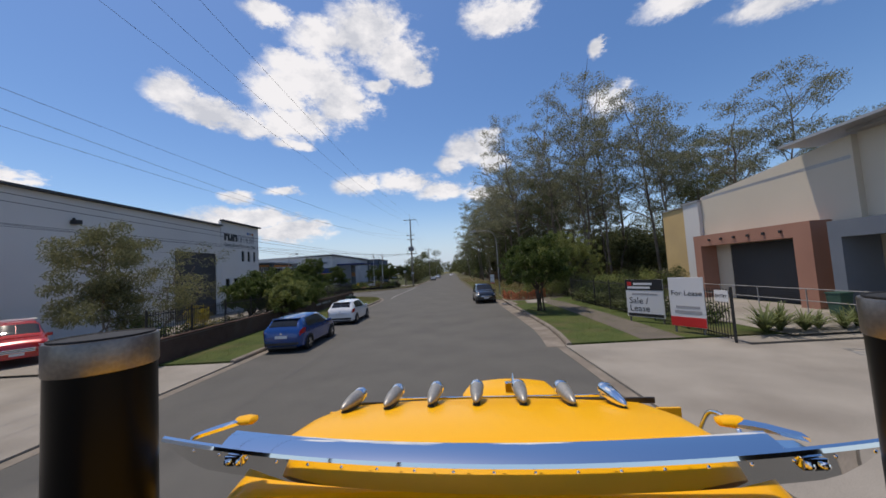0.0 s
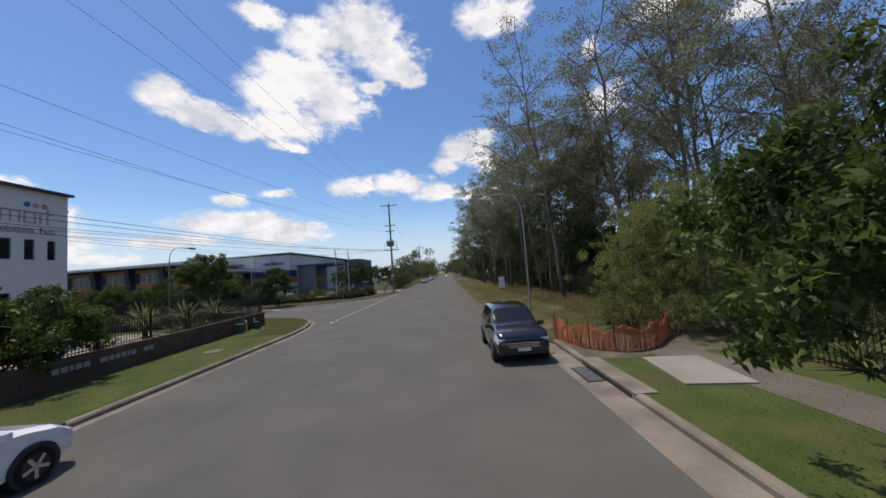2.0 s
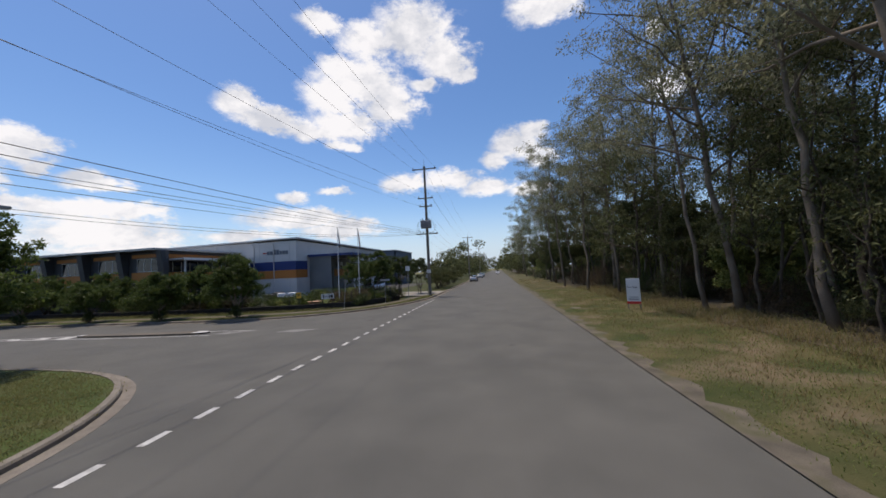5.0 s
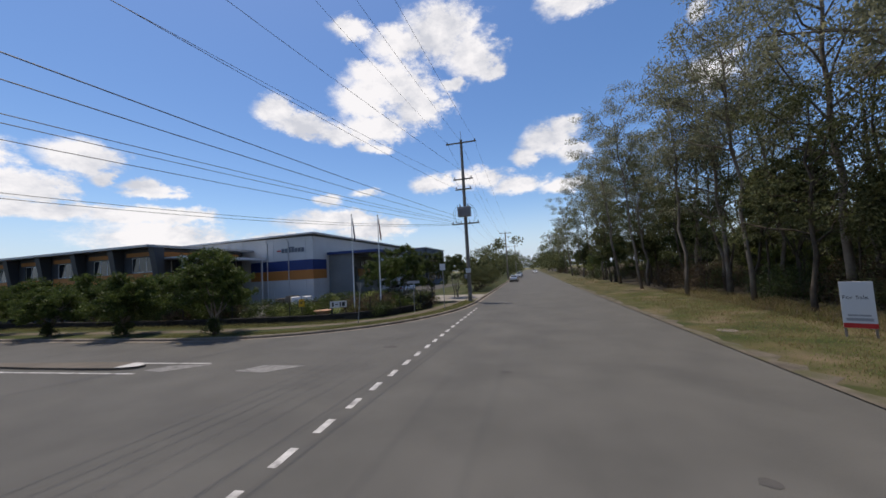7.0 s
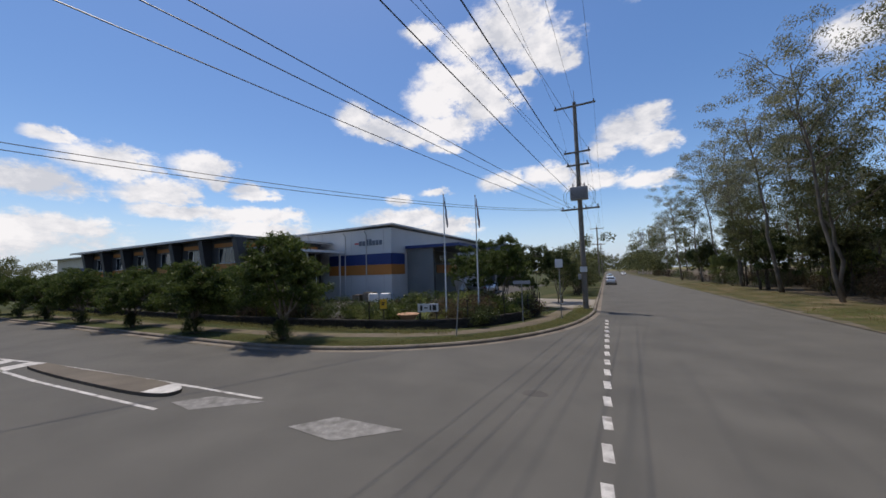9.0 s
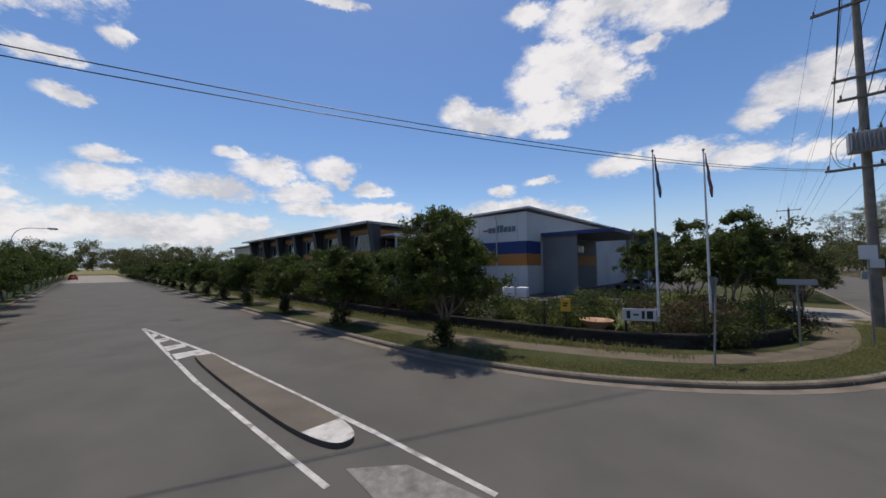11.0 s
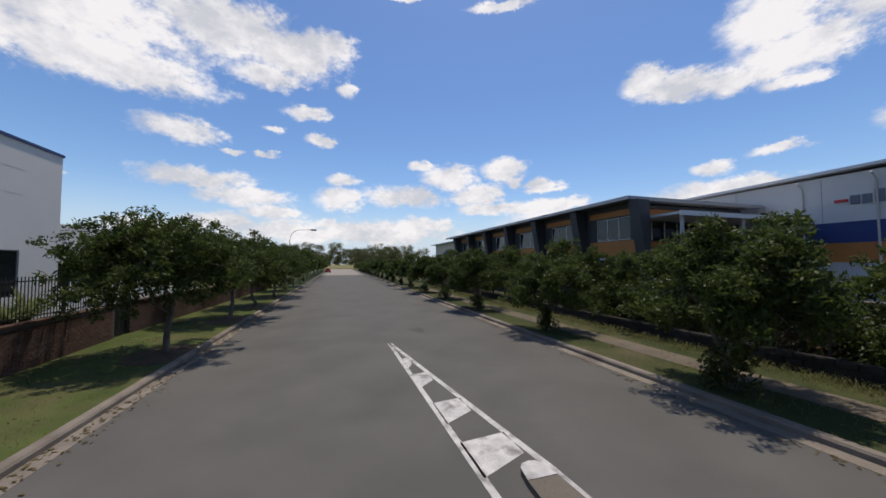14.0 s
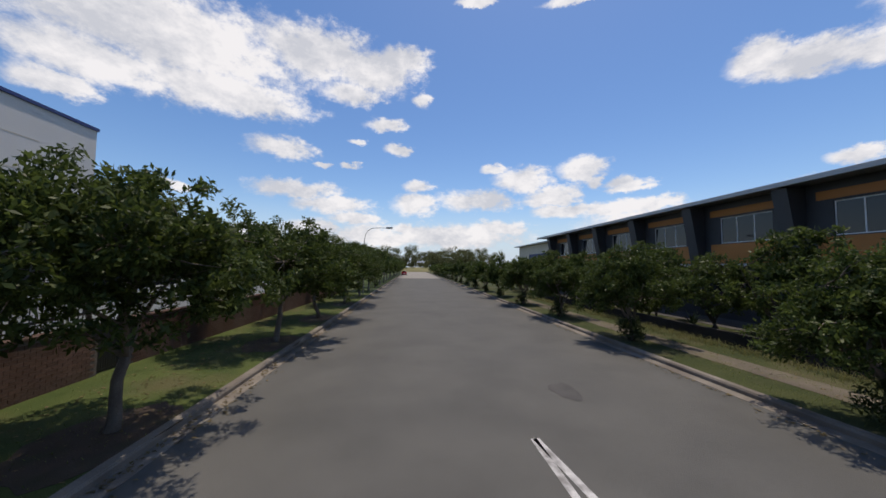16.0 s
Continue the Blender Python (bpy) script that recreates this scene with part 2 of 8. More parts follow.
GRASS_MIX = surface("roadside_grass", (0.038, 0.05, 0.016), (0.1, 0.086, 0.04), 0.55, 40, 0.95, 0.9, stain=(0.19, 0.14, 0.098), stain_scale=0.42, stain_amount=0.75, spread=0.16)
PATH_GREY = surface("path_concrete", (0.1, 0.088, 0.072), (0.155, 0.136, 0.112), 0.7, 60, 0.9, 0.3, stain=(0.1, 0.09, 0.075), stain_scale=0.5, stain_amount=0.5)
SOIL = surface("bare_soil", (0.05, 0.036, 0.026), (0.105, 0.078, 0.058), 1.6, 60, 0.95, 0.8, stain=(0.045, 0.055, 0.02), stain_scale=1.2, stain_amount=0.5)
DIRT = surface("worn_dirt", (0.1, 0.086, 0.064), (0.165, 0.14, 0.108), 1.2, 60, 0.95, 0.6, stain=(0.13, 0.12, 0.06), stain_scale=0.8, stain_amount=0.5)
SHOULDER = surface("road_shoulder", (0.075, 0.067, 0.055), (0.16, 0.138, 0.108), 1.8, 70, 0.95, 0.7, stain=(0.08, 0.082, 0.036), stain_scale=1.1, stain_amount=0.8)
LITTER = surface("leaf_litter", (0.06, 0.05, 0.035), (0.13, 0.105, 0.07), 1.5, 50, 0.95, 1.0)
PAINT_WHITE = surface("road_paint", (0.36, 0.355, 0.34), (0.58, 0.57, 0.545), 4, 60, 0.8, 0.2, stain=(0.16, 0.15, 0.14), stain_scale=2.6, stain_amount=0.85)
WALL_WHITE = surface("white_panel", (0.56, 0.548, 0.525), (0.63, 0.616, 0.59), 0.25, 40, 0.75, 0.08, stain=(0.58, 0.57, 0.55), stain_scale=0.15, stain_amount=0.4)
WALL_CREAM = surface("cream_render", (0.53, 0.48, 0.39), (0.6, 0.545, 0.45), 0.4, 60, 0.85, 0.15, stain=(0.5, 0.45, 0.36), stain_scale=0.2, stain_amount=0.4)
WALL_TAN = surface("tan_render", (0.5, 0.36, 0.17), (0.57, 0.42, 0.21), 0.4, 60, 0.85, 0.15, stain=(0.42, 0.31, 0.17), stain_scale=0.3, stain_amount=0.4)
TERRACOTTA = surface("terracotta_render", (0.31, 0.16, 0.115), (0.37, 0.2, 0.145), 0.6, 60, 0.85, 0.2)
BLUEGREY = surface("blue_grey_render", (0.12, 0.14, 0.17), (0.16, 0.18, 0.21), 0.5, 60, 0.8, 0.15)
WALL_GREY = surface("grey_panel", (0.5, 0.5, 0.495), (0.57, 0.57, 0.565), 0.2, 40, 0.7, 0.08, stain=(0.3, 0.3, 0.31), stain_scale=0.15, stain_amount=0.4)
CHARCOAL = surface("charcoal_panel", (0.035, 0.036, 0.04), (0.055, 0.056, 0.06), 0.5, 40, 0.6, 0.1)
ORANGE = surface("orange_panel", (0.4, 0.15, 0.03), (0.47, 0.185, 0.04), 0.5, 40, 0.65, 0.08)
NAVY = surface("navy_panel", (0.012, 0.03, 0.13), (0.018, 0.042, 0.17), 0.5, 40, 0.6, 0.05)
ROOF_PALE = surface("pale_roof_sheet", (0.5, 0.51, 0.52), (0.6, 0.61, 0.62), 0.4, 30, 0.5, 0.05)
PORCH_GREY = surface("porch_grey", (0.14, 0.15, 0.155), (0.19, 0.2, 0.205), 0.4, 40, 0.75, 0.08, stain=(0.12, 0.13, 0.13), stain_scale=0.3, stain_amount=0.4)
PAINT_FADED = surface("faded_road_paint", (0.13, 0.128, 0.12), (0.27, 0.266, 0.255), 5, 60, 0.85, 0.2, stain=(0.12, 0.117, 0.108), stain_scale=3.0, stain_amount=0.9)
ROOF_STEEL = surface("roof_steel", (0.3, 0.305, 0.31), (0.38, 0.385, 0.39), 0.4, 30, 0.45, 0.05, metal=0.3)
BRICK_DARK = surface("dark_brick", (0.11, 0.065, 0.05), (0.17, 0.105, 0.08), 2.5, 60, 0.9, 0.5, stain=(0.2, 0.16, 0.13), stain_scale=0.7, stain_amount=0.4, per_piece=0.35)
MORTAR = surface("mortar", (0.12, 0.1, 0.09), (0.17, 0.15, 0.13), 2, 60, 0.95, 0.3)
BLOCK_DARK = surface("dark_block", (0.03, 0.028, 0.026), (0.06, 0.055, 0.05), 1.5, 60, 0.9, 0.5, per_piece=0.4)
BLACK_STEEL = surface("black_steel", (0.012, 0.012, 0.013), (0.022, 0.022, 0.023), 3, 50, 0.45, 0.05)
GALV = surface("galvanised_steel", (0.22, 0.22, 0.21), (0.32, 0.32, 0.31), 3, 60, 0.55, 0.08, metal=0.3)
POLE_WOOD = surface("weathered_pole", (0.17, 0.15, 0.125), (0.27, 0.24, 0.2), 2.5, 50, 0.9, 0.5)
WIRE = plain("wire", (0.02, 0.02, 0.022), 0.5)
PORCELAIN = plain("insulator", (0.09, 0.06, 0.05), 0.25)
GLASS_DARK = plain("dark_glass", (0.012, 0.015, 0.019), 0.04)
GLASS_CAR = plain("car_glass", (0.01, 0.012, 0.014), 0.03)
WHITE_FRAME = surface("white_frame", (0.7, 0.7, 0.69), (0.78, 0.78, 0.77), 2, 50, 0.5, 0.05)
BARK_PALE = surface("pale_bark", (0.1, 0.082, 0.064), (0.225, 0.19, 0.15), 1.2, 25, 0.9, 0.6, stain=(0.12, 0.09, 0.065), stain_scale=0.8, stain_amount=0.7)
BARK_PINK = surface("smooth_pinkish_bark", (0.34, 0.265, 0.2), (0.48, 0.39, 0.31), 1.4, 25, 0.85, 0.4, stain=(0.2, 0.15, 0.11), stain_scale=0.9, stain_amount=0.5)
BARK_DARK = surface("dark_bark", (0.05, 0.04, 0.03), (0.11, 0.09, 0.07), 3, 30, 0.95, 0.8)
BARK_GREY = surface("grey_bark", (0.13, 0.11, 0.09), (0.22, 0.19, 0.16), 3, 40, 0.95, 0.6)
LEAF_GUM = leafy("gum_leaves", (0.1, 0.105, 0.06), (0.31, 0.31, 0.185), 0.6)
# Darker gum leaf copy; in the deep woods it paints in canopy shade.
LEAF_GUM_DARK = leafy("darkened_gum_leaves", (0.045, 0.055, 0.021), (0.15, 0.16, 0.068), 0.65)
LEAF_STREET = leafy("street_tree_leaves", (0.03, 0.05, 0.011), (0.105, 0.14, 0.034), 0.5)
LEAF_OLIVE = leafy("olive_leaves", (0.095, 0.12, 0.035), (0.28, 0.31, 0.1), 0.6)
LEAF_ASHEN = leafy("thin_greyish_leaves", (0.1, 0.105, 0.048), (0.26, 0.255, 0.125), 0.7)
LEAF_BRIGHT = leafy("fresh_leaves", (0.03, 0.054, 0.012), (0.125, 0.165, 0.042), 0.5)
LEAF_BROWN = leafy("dead_brown_leaves", (0.045, 0.034, 0.022), (0.13, 0.098, 0.06), 0.8)
LEAF_YELLOW = leafy("yellow_blossom", (0.16, 0.17, 0.03), (0.6, 0.45, 0.03), 0.6)
LEAF_SHRUB = leafy("shrub_leaves", (0.028, 0.045, 0.014), (0.1, 0.125, 0.045), 0.5)
LEAF_PALE = leafy("pale_strap_leaves", (0.1, 0.13, 0.045), (0.24, 0.27, 0.12), 0.45)
LEAF_DRY = leafy("straw", (0.1, 0.08, 0.036), (0.23, 0.18, 0.09), 0.8)
BLADE_DULL = leafy("dull_blades", (0.1, 0.11, 0.038), (0.2, 0.188, 0.076), 0.8)
BLADE = leafy("grass_blades", (0.1, 0.135, 0.035), (0.2, 0.22, 0.08), 0.8)
NETTING = plain("orange_netting", (0.42, 0.115, 0.045), 0.75)
TYRE = surface("tyre", (0.012, 0.012, 0.012), (0.02, 0.02, 0.02), 6, 60, 0.85, 0.2)
ALLOY = plain("alloy", (0.55, 0.56, 0.58), 0.25, 1.0)
CHROME = plain("chrome", (0.86, 0.87, 0.88), 0.04, 1.0)
STEEL_SATIN = surface("satin_steel", (0.38, 0.36, 0.34), (0.52, 0.5, 0.47), 6, 70, 0.3, 0.03, metal=1.0)
LAMP_METAL = surface("dull_lamp_metal", (0.27, 0.262, 0.235), (0.38, 0.368, 0.33), 9, 80, 0.4, 0.02, metal=0.4)
TRUCK_YELLOW = plain("truck_yellow", (0.8, 0.4, 0.003), 0.35, 0.0, 0.1)
TRUCK_YELLOW.node_tree.nodes["Principled BSDF"].inputs["Specular IOR Level"].default_value = 0.25
STACK_BLACK = plain("stack_black", (0.003, 0.003, 0.003), 0.3)
STACK_BLACK.node_tree.nodes["Principled BSDF"].inputs["Specular IOR Level"].default_value = 0.12
STACK_STEEL = surface("stack_steel", (0.16, 0.145, 0.13), (0.26, 0.24, 0.22), 7, 80, 0.4, 0.03, metal=0.9)
SOOT = plain("soot", (0.01, 0.01, 0.01), 0.8)
CAR_BLUE = plain("blue_car_paint", (0.005, 0.052, 0.22), 0.25, 0.3, 1.0)
CAR_WHITE = plain("white_car_paint", (0.72, 0.73, 0.74), 0.25, 0.0, 1.0)
CAR_BLACK = plain("black_car_paint", (0.01, 0.011, 0.014), 0.2, 0.2, 1.0)
CAR_RED = plain("red_car_paint", (0.42, 0.012, 0.01), 0.25, 0.1, 1.0)
CAR_SILVER = plain("silver_car_paint", (0.45, 0.46, 0.47), 0.3, 0.6, 1.0)
TAIL_RED = plain("tail_lamp", (0.4, 0.008, 0.008), 0.12)
LENS = plain("clear_lens", (0.6, 0.62, 0.65), 0.08)
PLASTIC_BLACK = plain("black_plastic", (0.02, 0.02, 0.021), 0.5)
PLASTIC_GREEN = surface("green_plastic", (0.02, 0.06, 0.045), (0.035, 0.085, 0.06), 3, 50, 0.55, 0.1)
SIGN_WHITE = plain("sign_white", (0.62, 0.62, 0.615), 0.5)
SIGN_YELLOW = plain("sign_yellow", (0.75, 0.42, 0.02), 0.45)
SIGN_RED = plain("sign_red", (0.5, 0.02, 0.02), 0.45)
SIGN_BLACK = plain("sign_black", (0.015, 0.015, 0.016), 0.5)
SIGN_BLUE = plain("sign_blue", (0.03, 0.12, 0.35), 0.5)
SIGN_GREY = plain("sign_grey", (0.3, 0.3, 0.31), 0.5)
CLAY = surface("clay_pot", (0.4, 0.24, 0.16), (0.48, 0.3, 0.21), 3, 50, 0.9, 0.2)
FLAG_BLUE = plain("flag_blue", (0.1, 0.11, 0.16), 0.8)
FLAG_RED = plain("flag_red", (0.22, 0.1, 0.09), 0.8)

# ---- building helpers ----
def mesh_object(name, verts, faces, material, parent=None, smooth=False):
    me = bpy.data.meshes.new(name)
    me.from_pydata([tuple(v) for v in verts], [], [tuple(f) for f in faces])
    me.materials.append(material)
    me.update()
    if smooth:
        me.polygons.foreach_set("use_smooth", [True] * len(me.polygons))
    ob = new(name, me)
    if parent:
        ob.parent = parent
    return ob


def part(name, bm, material, parent=None, label="", smooth=False):
    """Links a bmesh as one mesh object under a thing or a part."""
    bmesh.ops.recalc_face_normals(bm, faces=bm.faces)
    me = bpy.data.meshes.new(name)
    bm.to_mesh(me)
    bm.free()
    me.materials.append(material)
    if smooth:
        me.polygons.foreach_set("use_smooth", [True] * len(me.polygons))
        me.set_sharp_from_angle(angle=radians(40))
    ob = new(name, me)
    if parent:
        ob.parent = parent
    if label:
        ob["label"] = label
    return ob


def thing(name, m, label, category, group="", kind=""):
    ob = new(name)
    ob.empty_display_size = 0.2
    ob.matrix_world = m
    return tagged(ob, label, category, group, kind)


def box(bm, x0, x1, y0, y1, z0, z1, bevel=0.0):
    vs = [bm.verts.new((x, y, z)) for z in (z0, z1) for y in (y0, y1) for x in (x0, x1)]
    fs = [bm.faces.new([vs[i] for i in q]) for q in
          ((0, 2, 3, 1), (4, 5, 7, 6), (0, 1, 5, 4), (2, 6, 7, 3), (0, 4, 6, 2), (1, 3, 7, 5))]
    if bevel:
        es = list({e for f in fs for e in f.edges})
        bmesh.ops.bevel(bm, geom=es, offset=bevel, segments=2, profile=0.6, affect="EDGES")
    return bm


def boxes(*args, bevel=0.0):
    bm = bmesh.new()
    for a in args:
        box(bm, *a, bevel=bevel)
    return bm


def ring_tube(points, radii, sides=8, cap=True):
    """Vertices and faces of a tapered tube along points."""
    pts = [Vector(p) for p in points]
    verts, faces = [], []
    side = None
    for i, p in enumerate(pts):
        d = (pts[min(i + 1, len(pts) - 1)] - pts[max(i - 1, 0)]).normalized()
        ref = side if side is not None else (Vector((1, 0, 0)) if abs(d.x) < 0.8 else Vector((0, 1, 0)))
        u = (ref - d * ref.dot(d)).normalized()
        side = u
        v = d.cross(u)
        for k in range(sides):
            a = 2 * math.pi * k / sides
            verts.append(p + (u * math.cos(a) + v * math.sin(a)) * radii[i])
    for i in range(len(pts) - 1):
        for k in range(sides):
            a, b = i * sides + k, i * sides + (k + 1) % sides
            faces.append((a, b, b + sides, a + sides))
    if cap:
        faces.append(tuple(range(sides - 1, -1, -1)))
        faces.append(tuple(range((len(pts) - 1) * sides, len(pts) * sides)))
    return verts, faces


def tube(name, points, radii, material, parent=None, sides=10, label=""):
    if isinstance(radii, (int, float)):
        radii = [radii] * len(points)
    v, f = ring_tube(points, radii, sides)
    ob = mesh_object(name, v, f, material, parent, smooth=True)
    ob.data.set_sharp_from_angle(angle=radians(50))
    if label:
        ob["label"] = label
    return ob


def lathe(profile, sides=24):
    """A turned shape round z from (radius, height) pairs."""
    bm = bmesh.new()
    rows = []
    for r, z in profile:
        rows.append([bm.verts.new((r * math.cos(2 * math.pi * k / sides), r * math.sin(2 * math.pi * k / sides), z)) for k in range(sides)])
    for a, b in zip(rows, rows[1:]):
        for k in range(sides):
            bm.faces.new((a[k], a[(k + 1) % sides], b[(k + 1) % sides], b[k]))
    bm.faces.new(rows[0][::-1])
    bm.faces.new(rows[-1])
    return bm


def glide(points, steps=8):
    """A smooth line through points."""
    out = []
    n = len(points)
    for i in range(n - 1):
        p0, p1, p2, p3 = (np.array(points[max(0, min(n - 1, j))], float) for j in (i - 1, i, i + 1, i + 2))
        for s in range(steps):
            t = s / steps
            out.append(tuple(0.5 * (2 * p1 + (p2 - p0) * t + (2 * p0 - 5 * p1 + 4 * p2 - p3) * t * t + (3 * p1 - p0 - 3 * p2 + p3) * t ** 3)))
    out.append(tuple(points[-1]))
    return out


def flat(name, outline, z, material, parent=None, thick=0.0):
    """A flat sheet, or a slab when thick, from an outline in the plan."""
    bm = bmesh.new()
    f = bm.faces.new([bm.verts.new((x, y, z)) for x, y in outline])
    if thick:
        g = bmesh.ops.extrude_face_region(bm, geom=[f])
        bmesh.ops.translate(bm, verts=[v for v in g["geom"] if isinstance(v, bmesh.types.BMVert)], vec=(0, 0, -thick))
    bmesh.ops.triangulate(bm, faces=[x for x in bm.faces if len(x.verts) > 4])
    ob = part(name, bm, material, parent)
    return ob


def ribbon(line, left, right, z):
    """Vertices and faces of a strip along a line in the plan, from left to right offsets."""
    verts, faces = [], []
    for i, (x, y) in enumerate(line):
        a, b = line[max(0, i - 1)], line[min(len(line) - 1, i + 1)]
        dx, dy = b[0] - a[0], b[1] - a[1]
        d = math.hypot(dx, dy)
        nx, ny = -dy / d, dx / d
        verts += [(x + nx * left, y + ny * left, z), (x + nx * right, y + ny * right, z)]
    for i in range(len(line) - 1):
        faces.append((2 * i, 2 * i + 1, 2 * i + 3, 2 * i + 2))
    return verts, faces


def sweep(name, line, profile, material, parent=None):
    """A profile of (offset, height) pairs swept along a line in the plan."""
    verts, faces = [], []
    n = len(profile)
    for i, (x, y) in enumerate(line):
        a, b = line[max(0, i - 1)], line[min(len(line) - 1, i + 1)]
        dx, dy = b[0] - a[0], b[1] - a[1]
        d = math.hypot(dx, dy)
        nx, ny = -dy / d, dx / d
        verts += [(x + nx * o, y + ny * o, z) for o, z in profile]
    for i in range(len(line) - 1):
        for k in range(n):
            a, b = i * n + k, i * n + (k + 1) % n
            faces.append((a, b, b + n, a + n))
    faces.append(tuple(range(n)))
    faces.append(tuple(range((len(line) - 1) * n, len(line) * n))[::-1])
    return mesh_object(name, verts, faces, material, parent)


def wall_with_holes(name, along, height, thick, holes, material, parent, tops=None):
    """A wall in its own xz plane, 0..along by 0..height, thick towards +y, with holes (x0, x1, z0, z1) through it."""
    xs = sorted({0.0, along, *[h[0] for h in holes], *[h[1] for h in holes]})
    zs = sorted({0.0, height, *[h[2] for h in holes], *[h[3] for h in holes]})
    bm = bmesh.new()
    grid = {}

    def at(x, z, y):
        key = (x, z, y)
        if key not in grid:
            grid[key] = bm.verts.new((x, y, z))
        return grid[key]

    def solid(i, j):
        if not (0 <= i < len(xs) - 1 and 0 <= j < len(zs) - 1):
            return False
        cx, cz = (xs[i] + xs[i + 1]) / 2, (zs[j] + zs[j + 1]) / 2
        return not any(h[0] < cx < h[1] and h[2] < cz < h[3] for h in holes)

    for i in range(len(xs) - 1):
        for j in range(len(zs) - 1):
            if not solid(i, j):
                continue
            a, b, c, d = xs[i], xs[i + 1], zs[j], zs[j + 1]
            bm.faces.new((at(a, c, 0), at(b, c, 0), at(b, d, 0), at(a, d, 0)))
            bm.faces.new((at(a, c, thick), at(a, d, thick), at(b, d, thick), at(b, c, thick)))
            for di, dj, e in ((-1, 0, ((a, c), (a, d))), (1, 0, ((b, d), (b, c))), (0, -1, ((b, c), (a, c))), (0, 1, ((a, d), (b, d)))):
                if not solid(i + di, j + dj):
                    (x0, z0), (x1, z1) = e
                    bm.faces.new((at(x0, z0, 0), at(x1, z1, 0), at(x1, z1, thick), at(x0, z0, thick)))
    return part(name, bm, material, parent)


def lettering(name, words, size, material, m, parent=None, depth=0.004):
    """Raised letters in the built-in font; m places their lower left corner, reading along +x with up +y."""
    cu = bpy.data.curves.new(name, "FONT")
    cu.body, cu.size, cu.extrude, cu.resolution_u = words, size, depth, 3
    tmp = bpy.data.objects.new(name, cu)
    scene.collection.objects.link(tmp)
    me = bpy.data.meshes.new_from_object(tmp.evaluated_get(bpy.context.evaluated_depsgraph_get()))
    bpy.data.objects.remove(tmp)
    me.materials.clear()
    me.materials.append(material)
    ob = new(name, me)
    ob.matrix_world = m
    if parent:
        ob.parent = parent
    return ob


FACE_EAST = Matrix(((0, 0, 1, 0), (1, 0, 0, 0), (0, 1, 0, 0), (0, 0, 0, 1)))     # letters that face +x
FACE_SOUTH = Matrix(((1, 0, 0, 0), (0, 0, -1, 0), (0, 1, 0, 0), (0, 0, 0, 1)))   # letters that face -y

# ---- ground, roads, kerbs ----
KERB_EAST, KERB_WEST, KERB_SOUTH, KERB_NORTH = 4.0, -8.4, 46.4, 58.8
tagged(flat("ground", [(-2500, -1500), (2500, -1500), (2500, 2500), (-2500, 2500)], -0.06, GRASS_DRY),
       "dry grassland around the streets", "ground", kind="structure")
SW_ARC = glide([(-8.3, 36.2), (-8.7, 39.2), (-9.9, 42.4), (-12.2, 44.9), (-15.2, 46.1), (-18.5, 46.4)], 5)
NW_ARC = glide([(-25.0, 58.8), (-21.0, 58.95), (-17.3, 59.75), (-14.4, 61.2), (-12.1, 63.2), (-10.3, 66.0), (-9.1, 69.5), (-8.45, 74.0), (-8.4, 78.0)], 5)
WEST_LINE = [(-8.06, 10.3), (-8.1, 18.0), (-8.2, 28.0)] + SW_ARC + [(-30.0, 46.4), (-60.0, 46.4), (-120.0, 46.4), (-230.0, 46.4)]
NORTH_LINE = [(-230.0, 58.8), (-120.0, 58.8), (-60.0, 58.8)] + NW_ARC + [(-8.4, 120.0), (-8.4, 500.0)]
road = flat("road", [(4.45, -80), (4.45, 10.3), (4.9, 13.5), (4.9, 30.0), (3.6, 35.0), (3.0, 60), (2.6, 90), (2.6, 500), (-8.4, 500)] + NORTH_LINE[::-1][1:]
            + WEST_LINE[::-1] + [(-8.05, -80)], 0.0, ASPHALT)
tagged(road, "worn grey asphalt street with a side street", "road", kind="structure")

verge_w = flat("verge_west", WEST_LINE + [(-230, 9.7)], 0.125, GRASS, thick=0.15)
tagged(verge_w, "mown green grass verge behind the kerb", "verge", kind="structure")
verge_n = flat("verge_north", NORTH_LINE + [(-230, 500)], 0.125, GRASS_DULL, thick=0.15)
tagged(verge_n, "patchy grass verge round the corner garden", "verge", kind="structure")
verge_e = flat("verge_east", [(4.5, 10.3), (4.9, 13.5), (4.9, 30.0), (60, 30.0), (60, 10.3)], 0.125, GRASS, thick=0.15)
tagged(verge_e, "grass verge beside the concrete footpath", "verge", kind="structure")
verge_e2 = flat("verge_east_unkerbed", [(4.9, 30.0), (3.6, 35.0), (3.0, 60), (2.6, 90), (2.6, 500), (9.5, 500), (9.5, 90), (9, 60), (9.5, 30.0)], 0.03, GRASS_MIX, thick=0.05)
tagged(verge_e2, "dry patchy grass along the unkerbed road edge", "verge", kind="structure")
wood_floor = flat("woodland_floor", [(9.5, 30.0), (9, 60), (9.5, 90), (9.5, 500), (140, 500), (140, 30.0)], 0.06, LITTER, thick=0.08)
tagged(wood_floor, "brown leaf litter under the gum trees", "ground", kind="structure")

